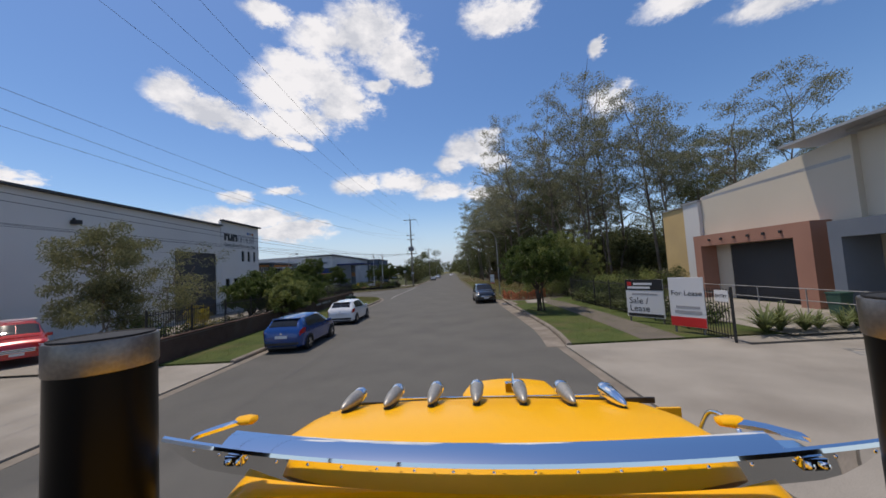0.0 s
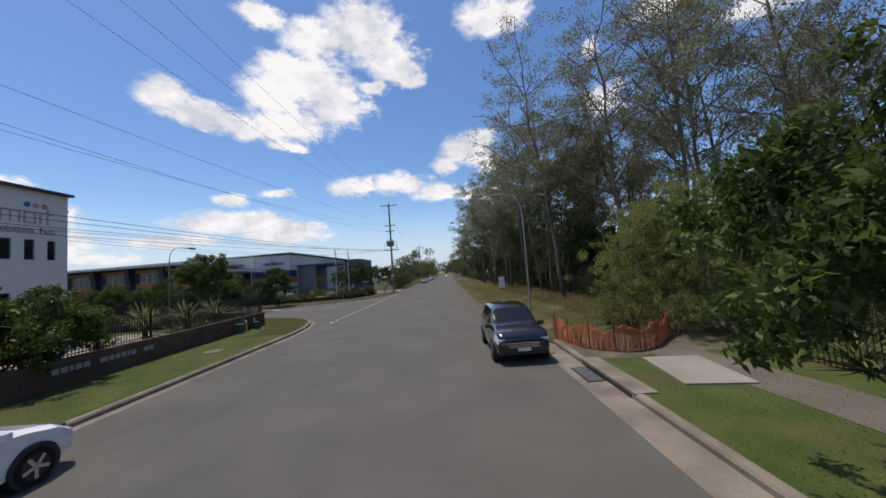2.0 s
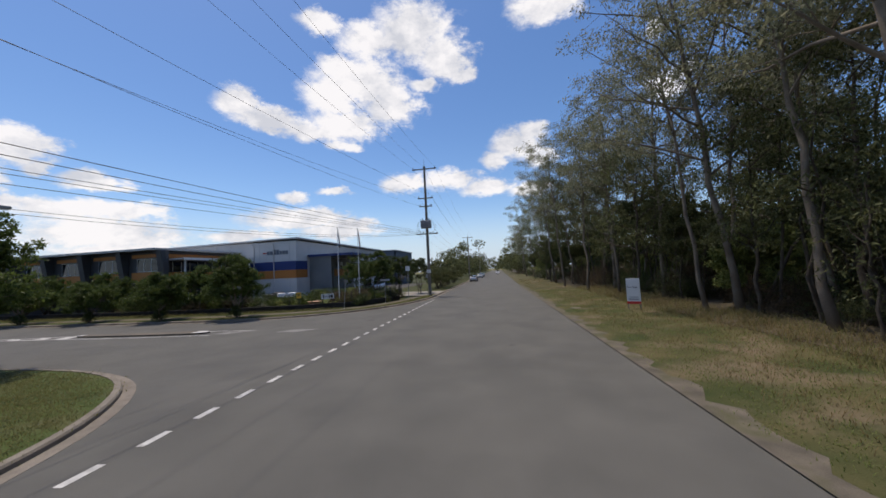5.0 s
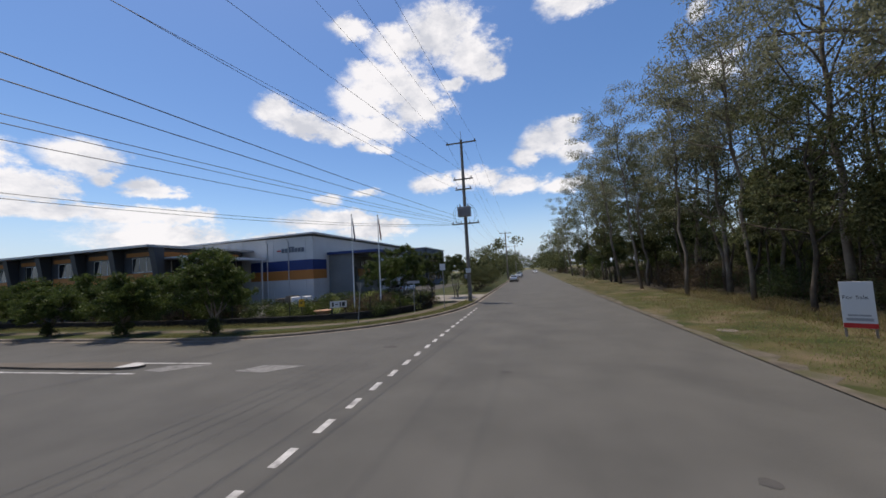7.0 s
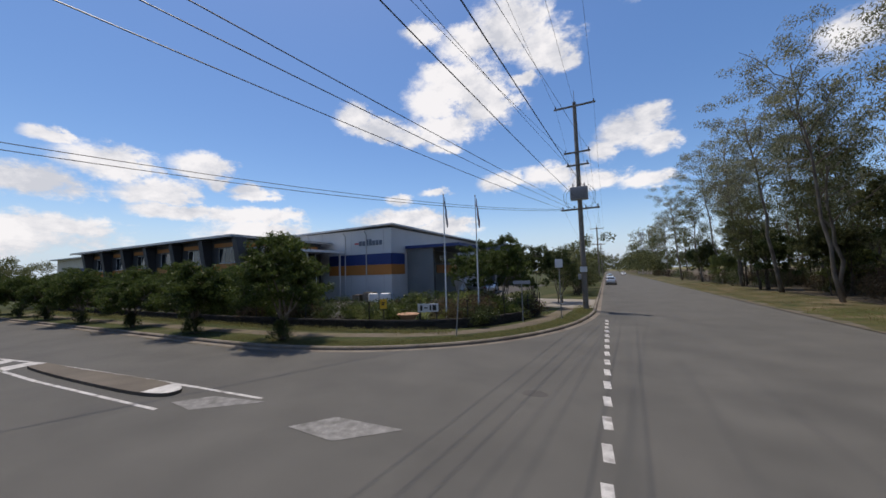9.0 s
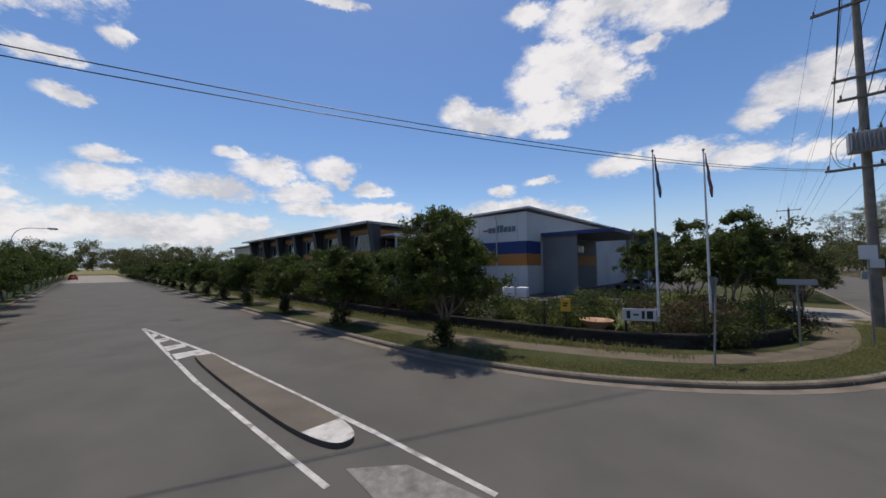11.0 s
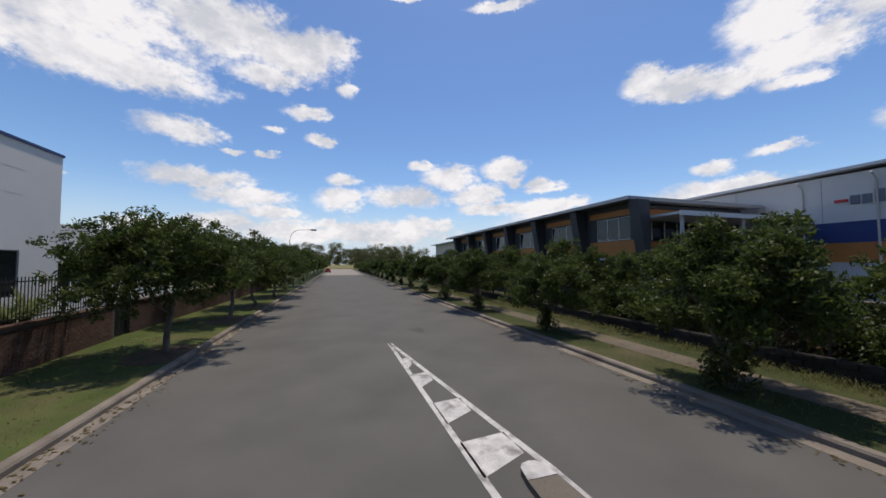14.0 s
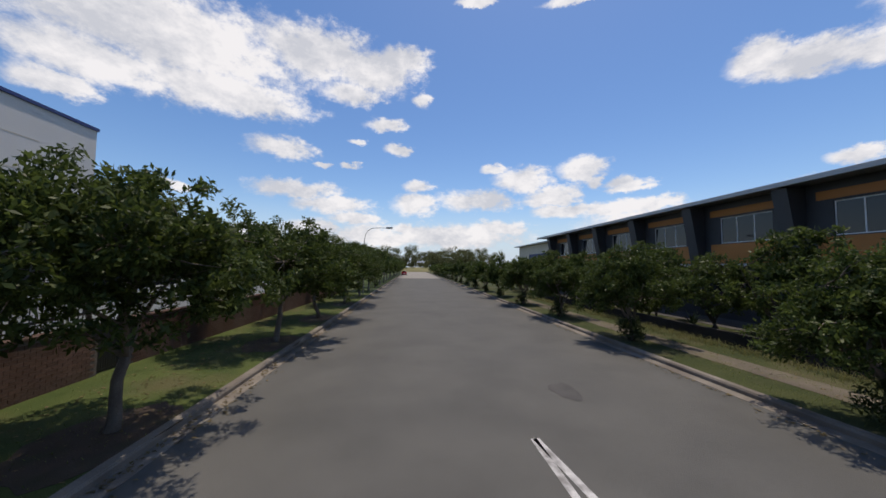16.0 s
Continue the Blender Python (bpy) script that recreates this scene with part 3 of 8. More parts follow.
PROFILE = [(-0.02, -0.05), (-0.02, 0.1), (0.015, 0.142), (0.16, 0.15), (0.16, -0.05)]
GUTTER = [(-0.32, -0.05), (-0.32, 0.006), (-0.022, 0.012), (-0.022, -0.05)]
for name, line in (("kerb_west", WEST_LINE), ("kerb_north", NORTH_LINE)):
    tagged(sweep(name, line, PROFILE, KERB), "weathered concrete kerb", "kerb", kind="structure")
    tagged(sweep(name.replace("kerb", "gutter"), line, GUTTER, KERB), "concrete gutter strip along the kerb", "gutter", kind="structure")
EAST_LINE = [(4.9, 30.0), (4.9, 24.0), (4.9, 18.0), (4.88, 14.0), (4.72, 12.0), (4.5, 10.3)]
WIDE_GUTTER = [(-0.72, -0.05), (-0.72, 0.005), (-0.35, 0.009), (-0.022, 0.014), (-0.022, -0.05)]
tagged(sweep("kerb_east", EAST_LINE, PROFILE, KERB), "weathered concrete kerb", "kerb", kind="structure")
tagged(sweep("gutter_east", EAST_LINE, WIDE_GUTTER, KERB), "broad stained concrete gutter along the kerb", "gutter", kind="structure")
tagged(sweep("gutter_driveway", [(4.45, 10.28), (4.45, -60.0)], GUTTER, KERB), "concrete gutter strip along the driveway", "gutter", kind="structure")

tagged(sweep("gutter_driveway_west", [(-8.06, -60.0), (-8.06, 10.28)], GUTTER, KERB), "concrete gutter strip along the driveway", "gutter", kind="structure")

# driveways and yards
tagged(flat("driveway_west", [(-8.05, -60), (-8.05, 10.28), (-60, 10.14), (-60, -60)], 0.06, CONCRETE, thick=0.1),
       "pale concrete driveway crossing", "driveway", kind="structure")
tagged(flat("driveway_east", [(4.45, -60), (4.45, 10.45), (60, 10.45), (60, -60)], 0.06, CONCRETE, thick=0.1),
       "pale concrete driveway crossing", "driveway", kind="structure")
tagged(flat("yard_west", [(-13.0, 9.7), (-13.6, 40.5), (-22.9, 41.0), (-22.9, 9.7)], 0.14, CONCRETE), "concrete forecourt behind the wall", "yard", kind="structure")
tagged(flat("yard_east", [(12.2, 9.8), (12.2, 24), (19, 24), (19, 9.8)], 0.14, CONCRETE), "concrete forecourt of the cream building", "yard", kind="structure")
tagged(flat("yard_north", [(-75, 66.5), (-24, 66.5), (-20, 76), (-18, 120), (-75, 120)], 0.14, ASPHALT_OLD), "asphalt car park round the office", "yard", kind="structure")
tagged(flat("driveway_north", [(-8.6, 76.5), (-8.6, 84), (-19, 86), (-19.5, 77)], 0.135, CONCRETE), "concrete driveway into the car park", "driveway", kind="structure")

shoulder = glide([(4.2, 31.5), (3.45, 36), (3.2, 46), (3.05, 58), (2.8, 74), (2.6, 92)], 26)
v, f = ribbon(shoulder, 0.12, -0.4, 0.034)
v = [(x + random.uniform(-0.3, 0.25) * (i % 2), y, z) for i, (x, y, z) in enumerate(v)]
tagged(mesh_object("dirt_shoulder", v, f, SHOULDER), "worn gravelly dirt along the road edge", "shoulder", kind="structure")
tagged(flat("street_end", [(-118, 46.7), (-118, 58.5), (-228, 58.5), (-228, 46.7)], 0.005, CONCRETE), "pale concrete end of the side street", "road", kind="structure")
tagged(flat("bare_patch", [(5.1, 27.3), (6.1, 26.9), (7.4, 27.3), (9.2, 27.2), (10.4, 28.2), (10.0, 29.9), (5.1, 29.95)], 0.131, SHOULDER), "bare trampled dirt by the safety netting", "dirt", kind="structure")
# footpaths
path_line = glide([(8.0, 10.3), (8.2, 14), (8.3, 19), (8.2, 24), (7.7, 28.0)], 6)
v, f = ribbon(path_line, 0.75, -0.75, 0.135)
tagged(mesh_object("footpath", v, f, PATH_GREY), "grey concrete footpath through the grass", "footpath", kind="structure")
worn = glide([(-60, 60.9), (-45, 60.8), (-36, 60.9), (-28, 61.0), (-22.5, 61.3), (-18.5, 62.2), (-15, 63.6), (-12.6, 66.0), (-11.2, 69.0), (-10.6, 72.5), (-10.3, 76.5)], 6)
v, f = ribbon(worn, 0.5, -0.5, 0.132)
tagged(mesh_object("worn_path", v, f, DIRT), "worn dirt track in the grass verge", "path", kind="structure")
slab = part("pit_slab", boxes((6.2, 7.7, 25.4, 27.7, 0.1, 0.17), bevel=0.01), CONCRETE)
slab.matrix_world = pose(7.1, 25.55, 0, 0, 0, -8) @ pose(-6.95, -26.5, 0)
tagged(slab, "pale new concrete slab set in the verge", "slab", kind="structure")
tagged(part("drain_inlet", boxes((4.878, 5.4, 24.2, 27.2, 0.105, 0.162), bevel=0.01), KERB), "concrete stormwater lintel in the kerb", "drain", kind="structure")
# A solid black strip on the kerb face stands for the shaded opening.
tagged(part("drain_slot", boxes((4.862, 4.879, 24.35, 27.05, 0.016, 0.1)), BLACK_STEEL), "black strip painting in the shaded slot of the inlet", "drain", kind="structure")
grate = thing("drain_grate", Matrix.Identity(4), "dark steel grate set in the gutter", "drain", kind="structure")
part("grate_frame", boxes((4.4, 4.44, 25.5, 26.7, 0.0, 0.03), (4.81, 4.85, 25.5, 26.7, 0.0, 0.03), (4.44, 4.81, 25.5, 25.54, 0.0, 0.03), (4.44, 4.81, 26.66, 26.7, 0.0, 0.03)), BLACK_STEEL, grate)
for i in range(17):
    part("bar", boxes((4.44, 4.81, 25.57 + i * 0.066, 25.595 + i * 0.066, 0.016, 0.029)), GALV, grate)
# Black sheet under the bars gives the darkness of the pit.
part("pit", boxes((4.44, 4.81, 25.54, 26.66, 0.012, 0.0155)), BLACK_STEEL, grate)
for name, cx, cy, r, z in (("manhole_cover", 7.9, 3.3, 0.45, 0.062), ("pit_lid", -10.2, 32.4, 0.4, 0.13), ("valve_lid", 4.3, 60.5, 0.35, 0.035)):
    bm = lathe([(r, z - 0.02), (r, z + 0.012), (r - 0.05, z + 0.016), (r - 0.06, z + 0.008), (0.02, z + 0.01)], 28)
    ob = part(name, bm, KERB)
    ob.location = (cx, cy, 0)
    tagged(ob, "round cover set in the ground", "cover")
drain = part("grated_drain", boxes((10.1, 22.5, 9.05, 9.3, 0.03, 0.066)), BLACK_STEEL)
tagged(drain, "long grated trench drain across the driveway", "drain", kind="structure")


def marking(name, outline, label, z=0.006, material=None):
    ob = flat(name, outline, z, material or PAINT_WHITE)
    return tagged(ob, label, "road marking", kind="structure")


def stripe(name, a, b, width, label, z=0.006):
    dx, dy = b[0] - a[0], b[1] - a[1]
    d = math.hypot(dx, dy)
    nx, ny = -dy / d * width / 2, dx / d * width / 2
    return marking(name, [(a[0] + nx, a[1] + ny), (b[0] + nx, b[1] + ny), (b[0] - nx, b[1] - ny), (a[0] - nx, a[1] - ny)], label, z)


for i in range(26):
    y = 40.6 + i * 1.2
    stripe("give_way_dash", (-7.66, y), (-7.7, y + 0.62), 0.17, "white painted dash across the side street mouth")["group"] = "give way dashes"
stripe("median_line", (-35.7, 52.88), (-24.0, 53.0), 0.12, "thin white line beside the median")
stripe("median_line", (-24.0, 53.0), (-17.4, 53.3), 0.1, "thin white line beside the median")
stripe("median_line", (-35.7, 52.92), (-27.0, 54.05), 0.13, "thin white line beside the median")
stripe("median_line", (-27.0, 54.05), (-18.2, 54.65), 0.12, "thin white line beside the median")
stripe("median_line", (-18.2, 54.65), (-15.6, 54.76), 0.1, "thin white line beside the median")
tagged(lettering("driveway_word", "ENTRY", 1.25, PAINT_FADED, pose(11.5, 7.4, 0.064, 0, 0, -24), None, 0.002), "faded white word painted on the driveway", "road marking", kind="structure")
for x in (-33.2, -31.6, -29.6, -27.9):
    top = 52.95 + (x + 35.7) * 0.13
    marking("chevron_bar", [(x - 0.25, 52.98), (x + 0.75, 52.98), (x + 0.35, top - 0.1), (x - 0.35, top - 0.1)], "white chevron bar in the painted median")["group"] = "chevron bars"
marking("chevron_bar", [(-17.6, 53.7), (-16.6, 53.6), (-15.3, 54.65), (-17.0, 54.4)], "worn white chevron bar in the painted median", material=PAINT_FADED)["group"] = "chevron bars"
marking("chevron_bar", [(-13.6, 53.9), (-12.3, 53.8), (-11.3, 54.7), (-13.0, 54.65)], "worn white chevron bar in the painted median", material=PAINT_FADED)["group"] = "chevron bars"
# raised island between the chevrons
isl = glide([(-27.2, 53.72), (-26.8, 53.47), (-24.0, 53.42), (-20.0, 53.55), (-18.5, 53.75), (-18.15, 54.05), (-18.5, 54.35), (-20.0, 54.4), (-24.0, 54.1), (-26.8, 53.95), (-27.2, 53.72)], 4)[:-1]
island = thing("median_island", Matrix.Identity(4), "low kerbed traffic island with white painted noses", "traffic island", kind="structure")
flat("infill", isl, 0.09, PATH_GREY, island, 0.11)
flat("nose", [p for p in isl if p[0] > -19.3], 0.098, PAINT_WHITE, island)["label"] = "white painted nose"
flat("nose", [p for p in isl if p[0] < -26.3], 0.098, PAINT_WHITE, island)["label"] = "white painted nose"

# ---- plants ----
def leaves_from(rng, centres, spread, count, size, aspect, droop=0.0, shape=None):
    """Leaf blades scattered round clump centres, as arrays of vertices and faces."""
    c = np.repeat(np.asarray(centres, float), count, axis=0)
    n = len(c)
    off = rng.normal(size=(n, 3))
    off /= np.linalg.norm(off, axis=1)[:, None] + 1e-9
    off *= (rng.random(n) ** 0.45)[:, None]
    p = c + off * np.asarray(spread)
    a = rng.normal(size=(n, 3))
    a[:, 2] -= droop * 2.0
    a /= np.linalg.norm(a, axis=1)[:, None]
    b = np.cross(a, rng.normal(size=(n, 3)))
    b /= np.linalg.norm(b, axis=1)[:, None] + 1e-9
    ln = size * (0.6 + 0.8 * rng.random(n))[:, None]
    wd = ln * aspect
    nrm = np.cross(a, b)
    v = np.stack([p, p + a * ln * 0.5 + b * wd * 0.5 + nrm * wd * 0.12, p + a * ln, p + a * ln * 0.5 - b * wd * 0.5 + nrm * wd * 0.12], 1).reshape(-1, 3)
    f = np.arange(4 * n).reshape(-1, 4)
    return v, f


def fast_mesh(name, v, f, material):
    me = bpy.data.meshes.new(name)
    n = len(f)
    me.vertices.add(len(v))
    me.vertices.foreach_set("co", np.asarray(v, np.float32).ravel())
    me.loops.add(4 * n)
    me.loops.foreach_set("vertex_index", np.asarray(f, np.int32).ravel())
    me.polygons.add(n)
    me.polygons.foreach_set("loop_start", np.arange(0, 4 * n, 4, dtype=np.int32))
    me.update(calc_edges=True)
    me.materials.append(material)
    return me


def merge_tubes(tubes):
    v, f = [], []
    for tv, tf in tubes:
        o = len(v)
        v += tv
        f += [tuple(i + o for i in q) for q in tf]
    return v, f


def wander(rng, a, b, n, amount):
    a, b = np.array(a, float), np.array(b, float)
    pts = [a + (b - a) * i / n for i in range(n + 1)]
    for i in range(1, n):
        pts[i] = pts[i] + rng.normal(size=3) * amount
    return [tuple(p) for p in pts]


def gum_tree(seed, height, lean=(0, 0), crown_from=0.45, width=3.4, clumps=72, per=98, leaf=LEAF_GUM, bark=BARK_PALE, girth=0.13, name="gum_tree", size=0.23, tuft=0.85):
    """A tall eucalypt: a bare pale trunk, rising limbs and an open crown of hanging leaves in separate tufts."""
    rng = np.random.default_rng(seed)
    top = np.array([lean[0], lean[1], height * 0.86])
    trunk = wander(rng, (0, 0, -0.2), top, 9, 0.1)
    tubes = [ring_tube(trunk, [girth * (1.25 if i == 0 else 1.0) * (1 - 0.82 * i / 9) + 0.015 for i in range(10)], 8)]
    ends = []
    limbs = max(7, clumps // 5)
    for k in range(limbs):
        u = crown_from + (0.97 - crown_from) * (k + rng.random() * 0.6) / limbs
        at = np.array(trunk[min(9, int(u * 9))]) * (1 - (u * 9) % 1) + np.array(trunk[min(9, int(u * 9) + 1)]) * ((u * 9) % 1)
        ang = k * 2.4 + rng.random()
        reach = width * (0.45 + 0.65 * rng.random()) * (1.15 - 0.35 * u)
        tip = at + np.array([math.cos(ang) * reach, math.sin(ang) * reach, height * (0.06 + 0.12 * rng.random())])
        limb = wander(rng, at, tip, 4, 0.14)
        r0 = girth * 0.42 * (1.1 - u * 0.6)
        tubes.append(ring_tube(limb, [r0 * (1 - 0.8 * i / 4) + 0.01 for i in range(5)], 6, False))
        for j in range(max(2, clumps // limbs)):
            s = 0.45 + 0.6 * rng.random()
            c = at + (tip - at) * s + rng.normal(size=3) * np.array([0.75, 0.75, 0.55])
            ends.append(c)
            tubes.append(ring_tube(wander(rng, at + (tip - at) * min(0.9, s * 0.8), c, 2, 0.06), [r0 * 0.3, r0 * 0.2, 0.008], 4, False))
    for j in range(9):
        ends.append(top + rng.normal(size=3) * np.array([1.2, 1.2, 0.6]) + (0, 0, height * 0.09))
    v, f = leaves_from(rng, ends, (tuft, tuft, tuft * 0.62), per, size, 0.28, droop=0.45)
    tree = new(name)
    t = mesh_object("trunk", *merge_tubes(tubes), bark, tree, smooth=True)
    cr = new("crown", fast_mesh("crown", v, f, leaf))
    cr.parent = tree
    return tree


def street_tree(seed, height=5.0, width=2.1, stem=1.3, clumps=80, per=95, leaf=LEAF_STREET, bark=BARK_GREY, size=0.19, stems=1, name="street_tree", shoots=9):
    """A street tree with a low fork: forked limbs carry separate boughs of leaf rosettes, with gaps between them and upright shoots on top."""
    rng = np.random.default_rng(seed)
    tubes, rosettes, tips = [], [], []
    mid, tall = stem + (height - stem) * 0.42, (height - stem) * 0.5
    for s in range(stems):
        base = (0, 0, -0.1) if stems == 1 else (rng.normal() * 0.16, rng.normal() * 0.16, -0.1)
        fork = (base[0] + rng.normal() * 0.12, base[1] + rng.normal() * 0.12, stem)
        g = 0.1 if stems == 1 else 0.06
        tubes.append(ring_tube(wander(rng, base, fork, 4, 0.03), [g * 1.4, g * 1.05, g * 0.95, g * 0.9, g * 0.86], 8))
        for k in range(5 if stems == 1 else 3):
            ang = k * 2 * math.pi / 5 + rng.random() * 0.9 + s
            out = width * (0.38 + 0.25 * rng.random())
            tip = (math.cos(ang) * out, math.sin(ang) * out, mid + tall * (rng.random() * 0.7 - 0.15))
            limb = wander(rng, fork, tip, 4, 0.09)
            tubes.append(ring_tube(limb, [g * 0.66, g * 0.5, g * 0.38, g * 0.26, 0.012], 6, False))
            tips += limb[2:]
    heart = np.array(tips)
    sides = [(rng.random() * 6.283, 0.72 + 0.5 * rng.random()) for _ in range(6)]
    for b in range(max(8, clumps // 6)):
        d = rng.normal(size=3)
        d /= np.linalg.norm(d)
        if d[2] < -0.45:
            d[2] *= -0.6
        turn = math.atan2(d[1], d[0])
        lump = 1.0 + 0.35 * max(0.0, *[math.cos(turn - a) * f - 0.45 for a, f in sides]) - 0.22 * rng.random()
        r = (0.3 + 0.7 * rng.random() ** 0.4) * lump * 0.86
        if d[2] > 0.5:
            r = min(r, 0.84)
        c = np.array([d[0] * r * width, d[1] * r * width, mid + d[2] * r * tall * (1.15 if d[2] > 0 else 1.2)])
        root = heart[np.argmin(((heart - c) ** 2).sum(1))]
        tubes.append(ring_tube(wander(rng, root, c, 3, 0.05), [0.022, 0.017, 0.012, 0.006], 4, False))
        wide = 0.13 * width + 0.06
        rosettes += list(c + np.clip(rng.normal(size=(6, 3)), -1.6, 1.6) * np.array([wide, wide, wide * 0.62]))
        if d[2] > 0.35 and shoots > 0:
            shoots -= 1
            up = c + np.array([rng.normal() * 0.1, rng.normal() * 0.1, 0.16 + 0.22 * rng.random()])
            tubes.append(ring_tube([tuple(c), tuple(up)], [0.012, 0.005], 4, False))
            rosettes += [c + (up - c) * f for f in (0.3, 0.65, 1.0)]
    v, f = leaves_from(rng, rosettes, (0.23, 0.23, 0.17), per, size, 0.4, droop=0.05)
    tree = new(name)
    mesh_object("trunk", *merge_tubes(tubes), bark, tree, smooth=True)
    cr = new("crown", fast_mesh("crown", v, f, leaf))
    cr.parent = tree
    return tree


def shrub(seed, width=0.8, height=1.0, clumps=18, per=70, leaf=LEAF_SHRUB, size=0.11, aspect=0.4, name="shrub"):
    rng = np.random.default_rng(seed)
    ends = []
    for k in range(clumps):
        a, r = rng.random() * 6.283, rng.random() ** 0.6
        ends.append((math.cos(a) * r * width, math.sin(a) * r * width, 0.12 + (height - 0.12) * (0.15 + 0.8 * rng.random()) * (1 - 0.45 * r * r)))
    v, f = leaves_from(rng, ends, (width * 0.32 + 0.08, width * 0.32 + 0.08, height * 0.2 + 0.05), per, size, aspect)
    v[:, 2] = np.maximum(v[:, 2], 0.0)
    bush = new(name)
    tubes = [ring_tube(wander(rng, (0, 0, -0.1), e, 3, 0.03), [0.018, 0.014, 0.01, 0.006], 5, False) for e in ends[::2]]
    mesh_object("stem", *merge_tubes(tubes), BARK_DARK, bush)
    cr = new("foliage", fast_mesh("foliage", v, f, leaf))
    cr.parent = bush
    return bush


def strap_plant(seed, blades=70, length=0.9, leaf=LEAF_PALE, width=0.045, name="strap_plant"):
    """A tuft of long arching strap leaves."""
    rng = np.random.default_rng(seed)
    v, f = [], []
    for b in range(blades):
        a, lean, ln = rng.random() * 6.283, 0.25 + 0.9 * rng.random(), length * (0.6 + 0.6 * rng.random())
        prev = None
        for i in range(5):
            s = i / 4
            r = ln * lean * s * (0.55 + 0.45 * s)
            z = ln * (s * 1.0 - lean * 0.62 * s * s)
            w = width * (1 - s * 0.85) + 0.002
            p = np.array([math.cos(a) * r, math.sin(a) * r, max(0.01, z)])
            q = np.array([-math.sin(a), math.cos(a), 0]) * w
            v += [p - q, p + q]
            if i:
                o = len(v) - 4
                f.append((o, o + 1, o + 3, o + 2))
    ob = new(name, fast_mesh(name, np.array(v), np.array(f), leaf))
    return ob


def tufts(name, spots, rng, height, blades, leaf, label, width=0.008):
    """Uncountable grass blades as one object."""
    n = len(spots) * blades
    base = np.repeat(np.asarray(spots, float), blades, axis=0) + np.c_[rng.normal(size=(n, 2)) * 0.22, np.zeros(n)]
    a = rng.random(n) * 6.283
    h = height * (0.4 + 0.9 * rng.random(n))
    lean = np.c_[np.cos(a), np.sin(a)] * (h * (0.6 + 0.9 * rng.random(n)))[:, None]
    side = np.c_[-np.sin(a), np.cos(a), np.zeros(n)] * width
    tip = base + np.c_[lean, h]
    mid = base + np.c_[lean * 0.35, h * 0.6]
    v = np.stack([base - side, base + side, mid + side * 0.8, mid - side * 0.8, mid - side * 0.8, mid + side * 0.8, tip + side * 0.1, tip - side * 0.1], 1).reshape(-1, 3)
    f = np.arange(8 * n).reshape(-1, 4)
    return tagged(new(name, fast_mesh(name, v, f, leaf)), label, "grass", kind="stuff")


def plant_copies(masters, spots, label, category, group, rng, scale=(0.85, 1.15), labels=None):
    for m in masters:
        tagged(m, label, category, group)
    for i, (x, y, z) in enumerate(spots):
        s = rng.uniform(*scale)
        m = Matrix.Translation((x, y, z)) @ Matrix.Rotation(rng.uniform(0, 6.28), 4, "Z") @ Matrix.Scale(s, 4)
        if i < len(masters):
            masters[i].matrix_world = m
        else:
            c = copy_thing(masters[i % len(masters)], Matrix.Identity(4))
            c.matrix_world = m


# woodland of gum trees east of the street
rng = np.random.default_rng(7)
gums = [gum_tree(11, 21, (0.8, 0.5), 0.5, 4.2, 84), gum_tree(12, 18, (-0.9, 0.4), 0.52, 3.4, 64), gum_tree(13, 23, (1.5, -1.0), 0.52, 4.8, 92),
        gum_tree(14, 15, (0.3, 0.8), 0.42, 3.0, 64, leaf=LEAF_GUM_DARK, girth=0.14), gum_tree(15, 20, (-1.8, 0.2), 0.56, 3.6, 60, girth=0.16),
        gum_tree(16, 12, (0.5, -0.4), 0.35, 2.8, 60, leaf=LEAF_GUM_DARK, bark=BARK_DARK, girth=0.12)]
spots = [(16.5, 37, 0), (23, 47, 0), (34, 45, 0), (15, 46, 0), (11.5, 51, 0), (13.5, 52, 0), (30, 44, 0), (20, 48, 0), (10.5, 57, 0),
         (14, 54, 0), (24, 33.5, 0), (29, 36, 0), (35, 38, 0), (42, 35, 0), (33, 31, 0), (40, 29, 0), (48, 33, 0)]
for i in range(11):
    spots.append((8.2 + rng.random() * 2.5, 64 + i * 6.4 + rng.normal(), 0))
for i in range(15):
    spots.append((12.0 + rng.random() * 5, 50 + i * 6 + rng.normal() * 2, 0))
for i in range(15):
    spots.append((18 + rng.random() * 12, 52 + i * 7 + rng.normal() * 3, 0))
for i in range(9):
    spots.append((6.5 + rng.random() * 6, 140 + i * 14 + rng.normal() * 3, 0))
spots = [(p[0] + 3.2, p[1] + 1.0, 0) if p[1] < 45 and 0.72 < (p[0] - 0.2) / (p[1] - 26.5) < 1.12 else p for p in spots]
plant_copies(gums, spots, "tall gum tree with a bare pale trunk and open crown", "tree", "gum trees", rng, (0.82, 1.12))
leaning = tagged(gum_tree(21, 23, (-3.1, 2.7), 0.6, 3.6, 50, bark=BARK_PINK, girth=0.22), "tall leaning gum tree with a smooth pinkish trunk", "tree", "gum trees")
leaning.location = (17.6, 45.2, 0)

for i, (x, y, h) in enumerate(((17.5, 39.5, 27.5), (21.5, 43.0, 28.5), (25, 45, 25), (11.2, 47.0, 25), (31.0, 33.5, 20), (14.2, 41.8, 25), (25.5, 38.6, 25), (11.8, 56.5, 25.5), (12.2, 65.5, 24), (11.6, 75.0, 20))):
    tall = tagged(gum_tree(23 + i, h, (0.7 - 0.9 * (i % 4), 0.5), 0.34, 5.8, 105, 82, girth=0.18), "very tall gum tree with a broad open crown", "tree", "gum trees")
    tall.location = (x, y, 0)

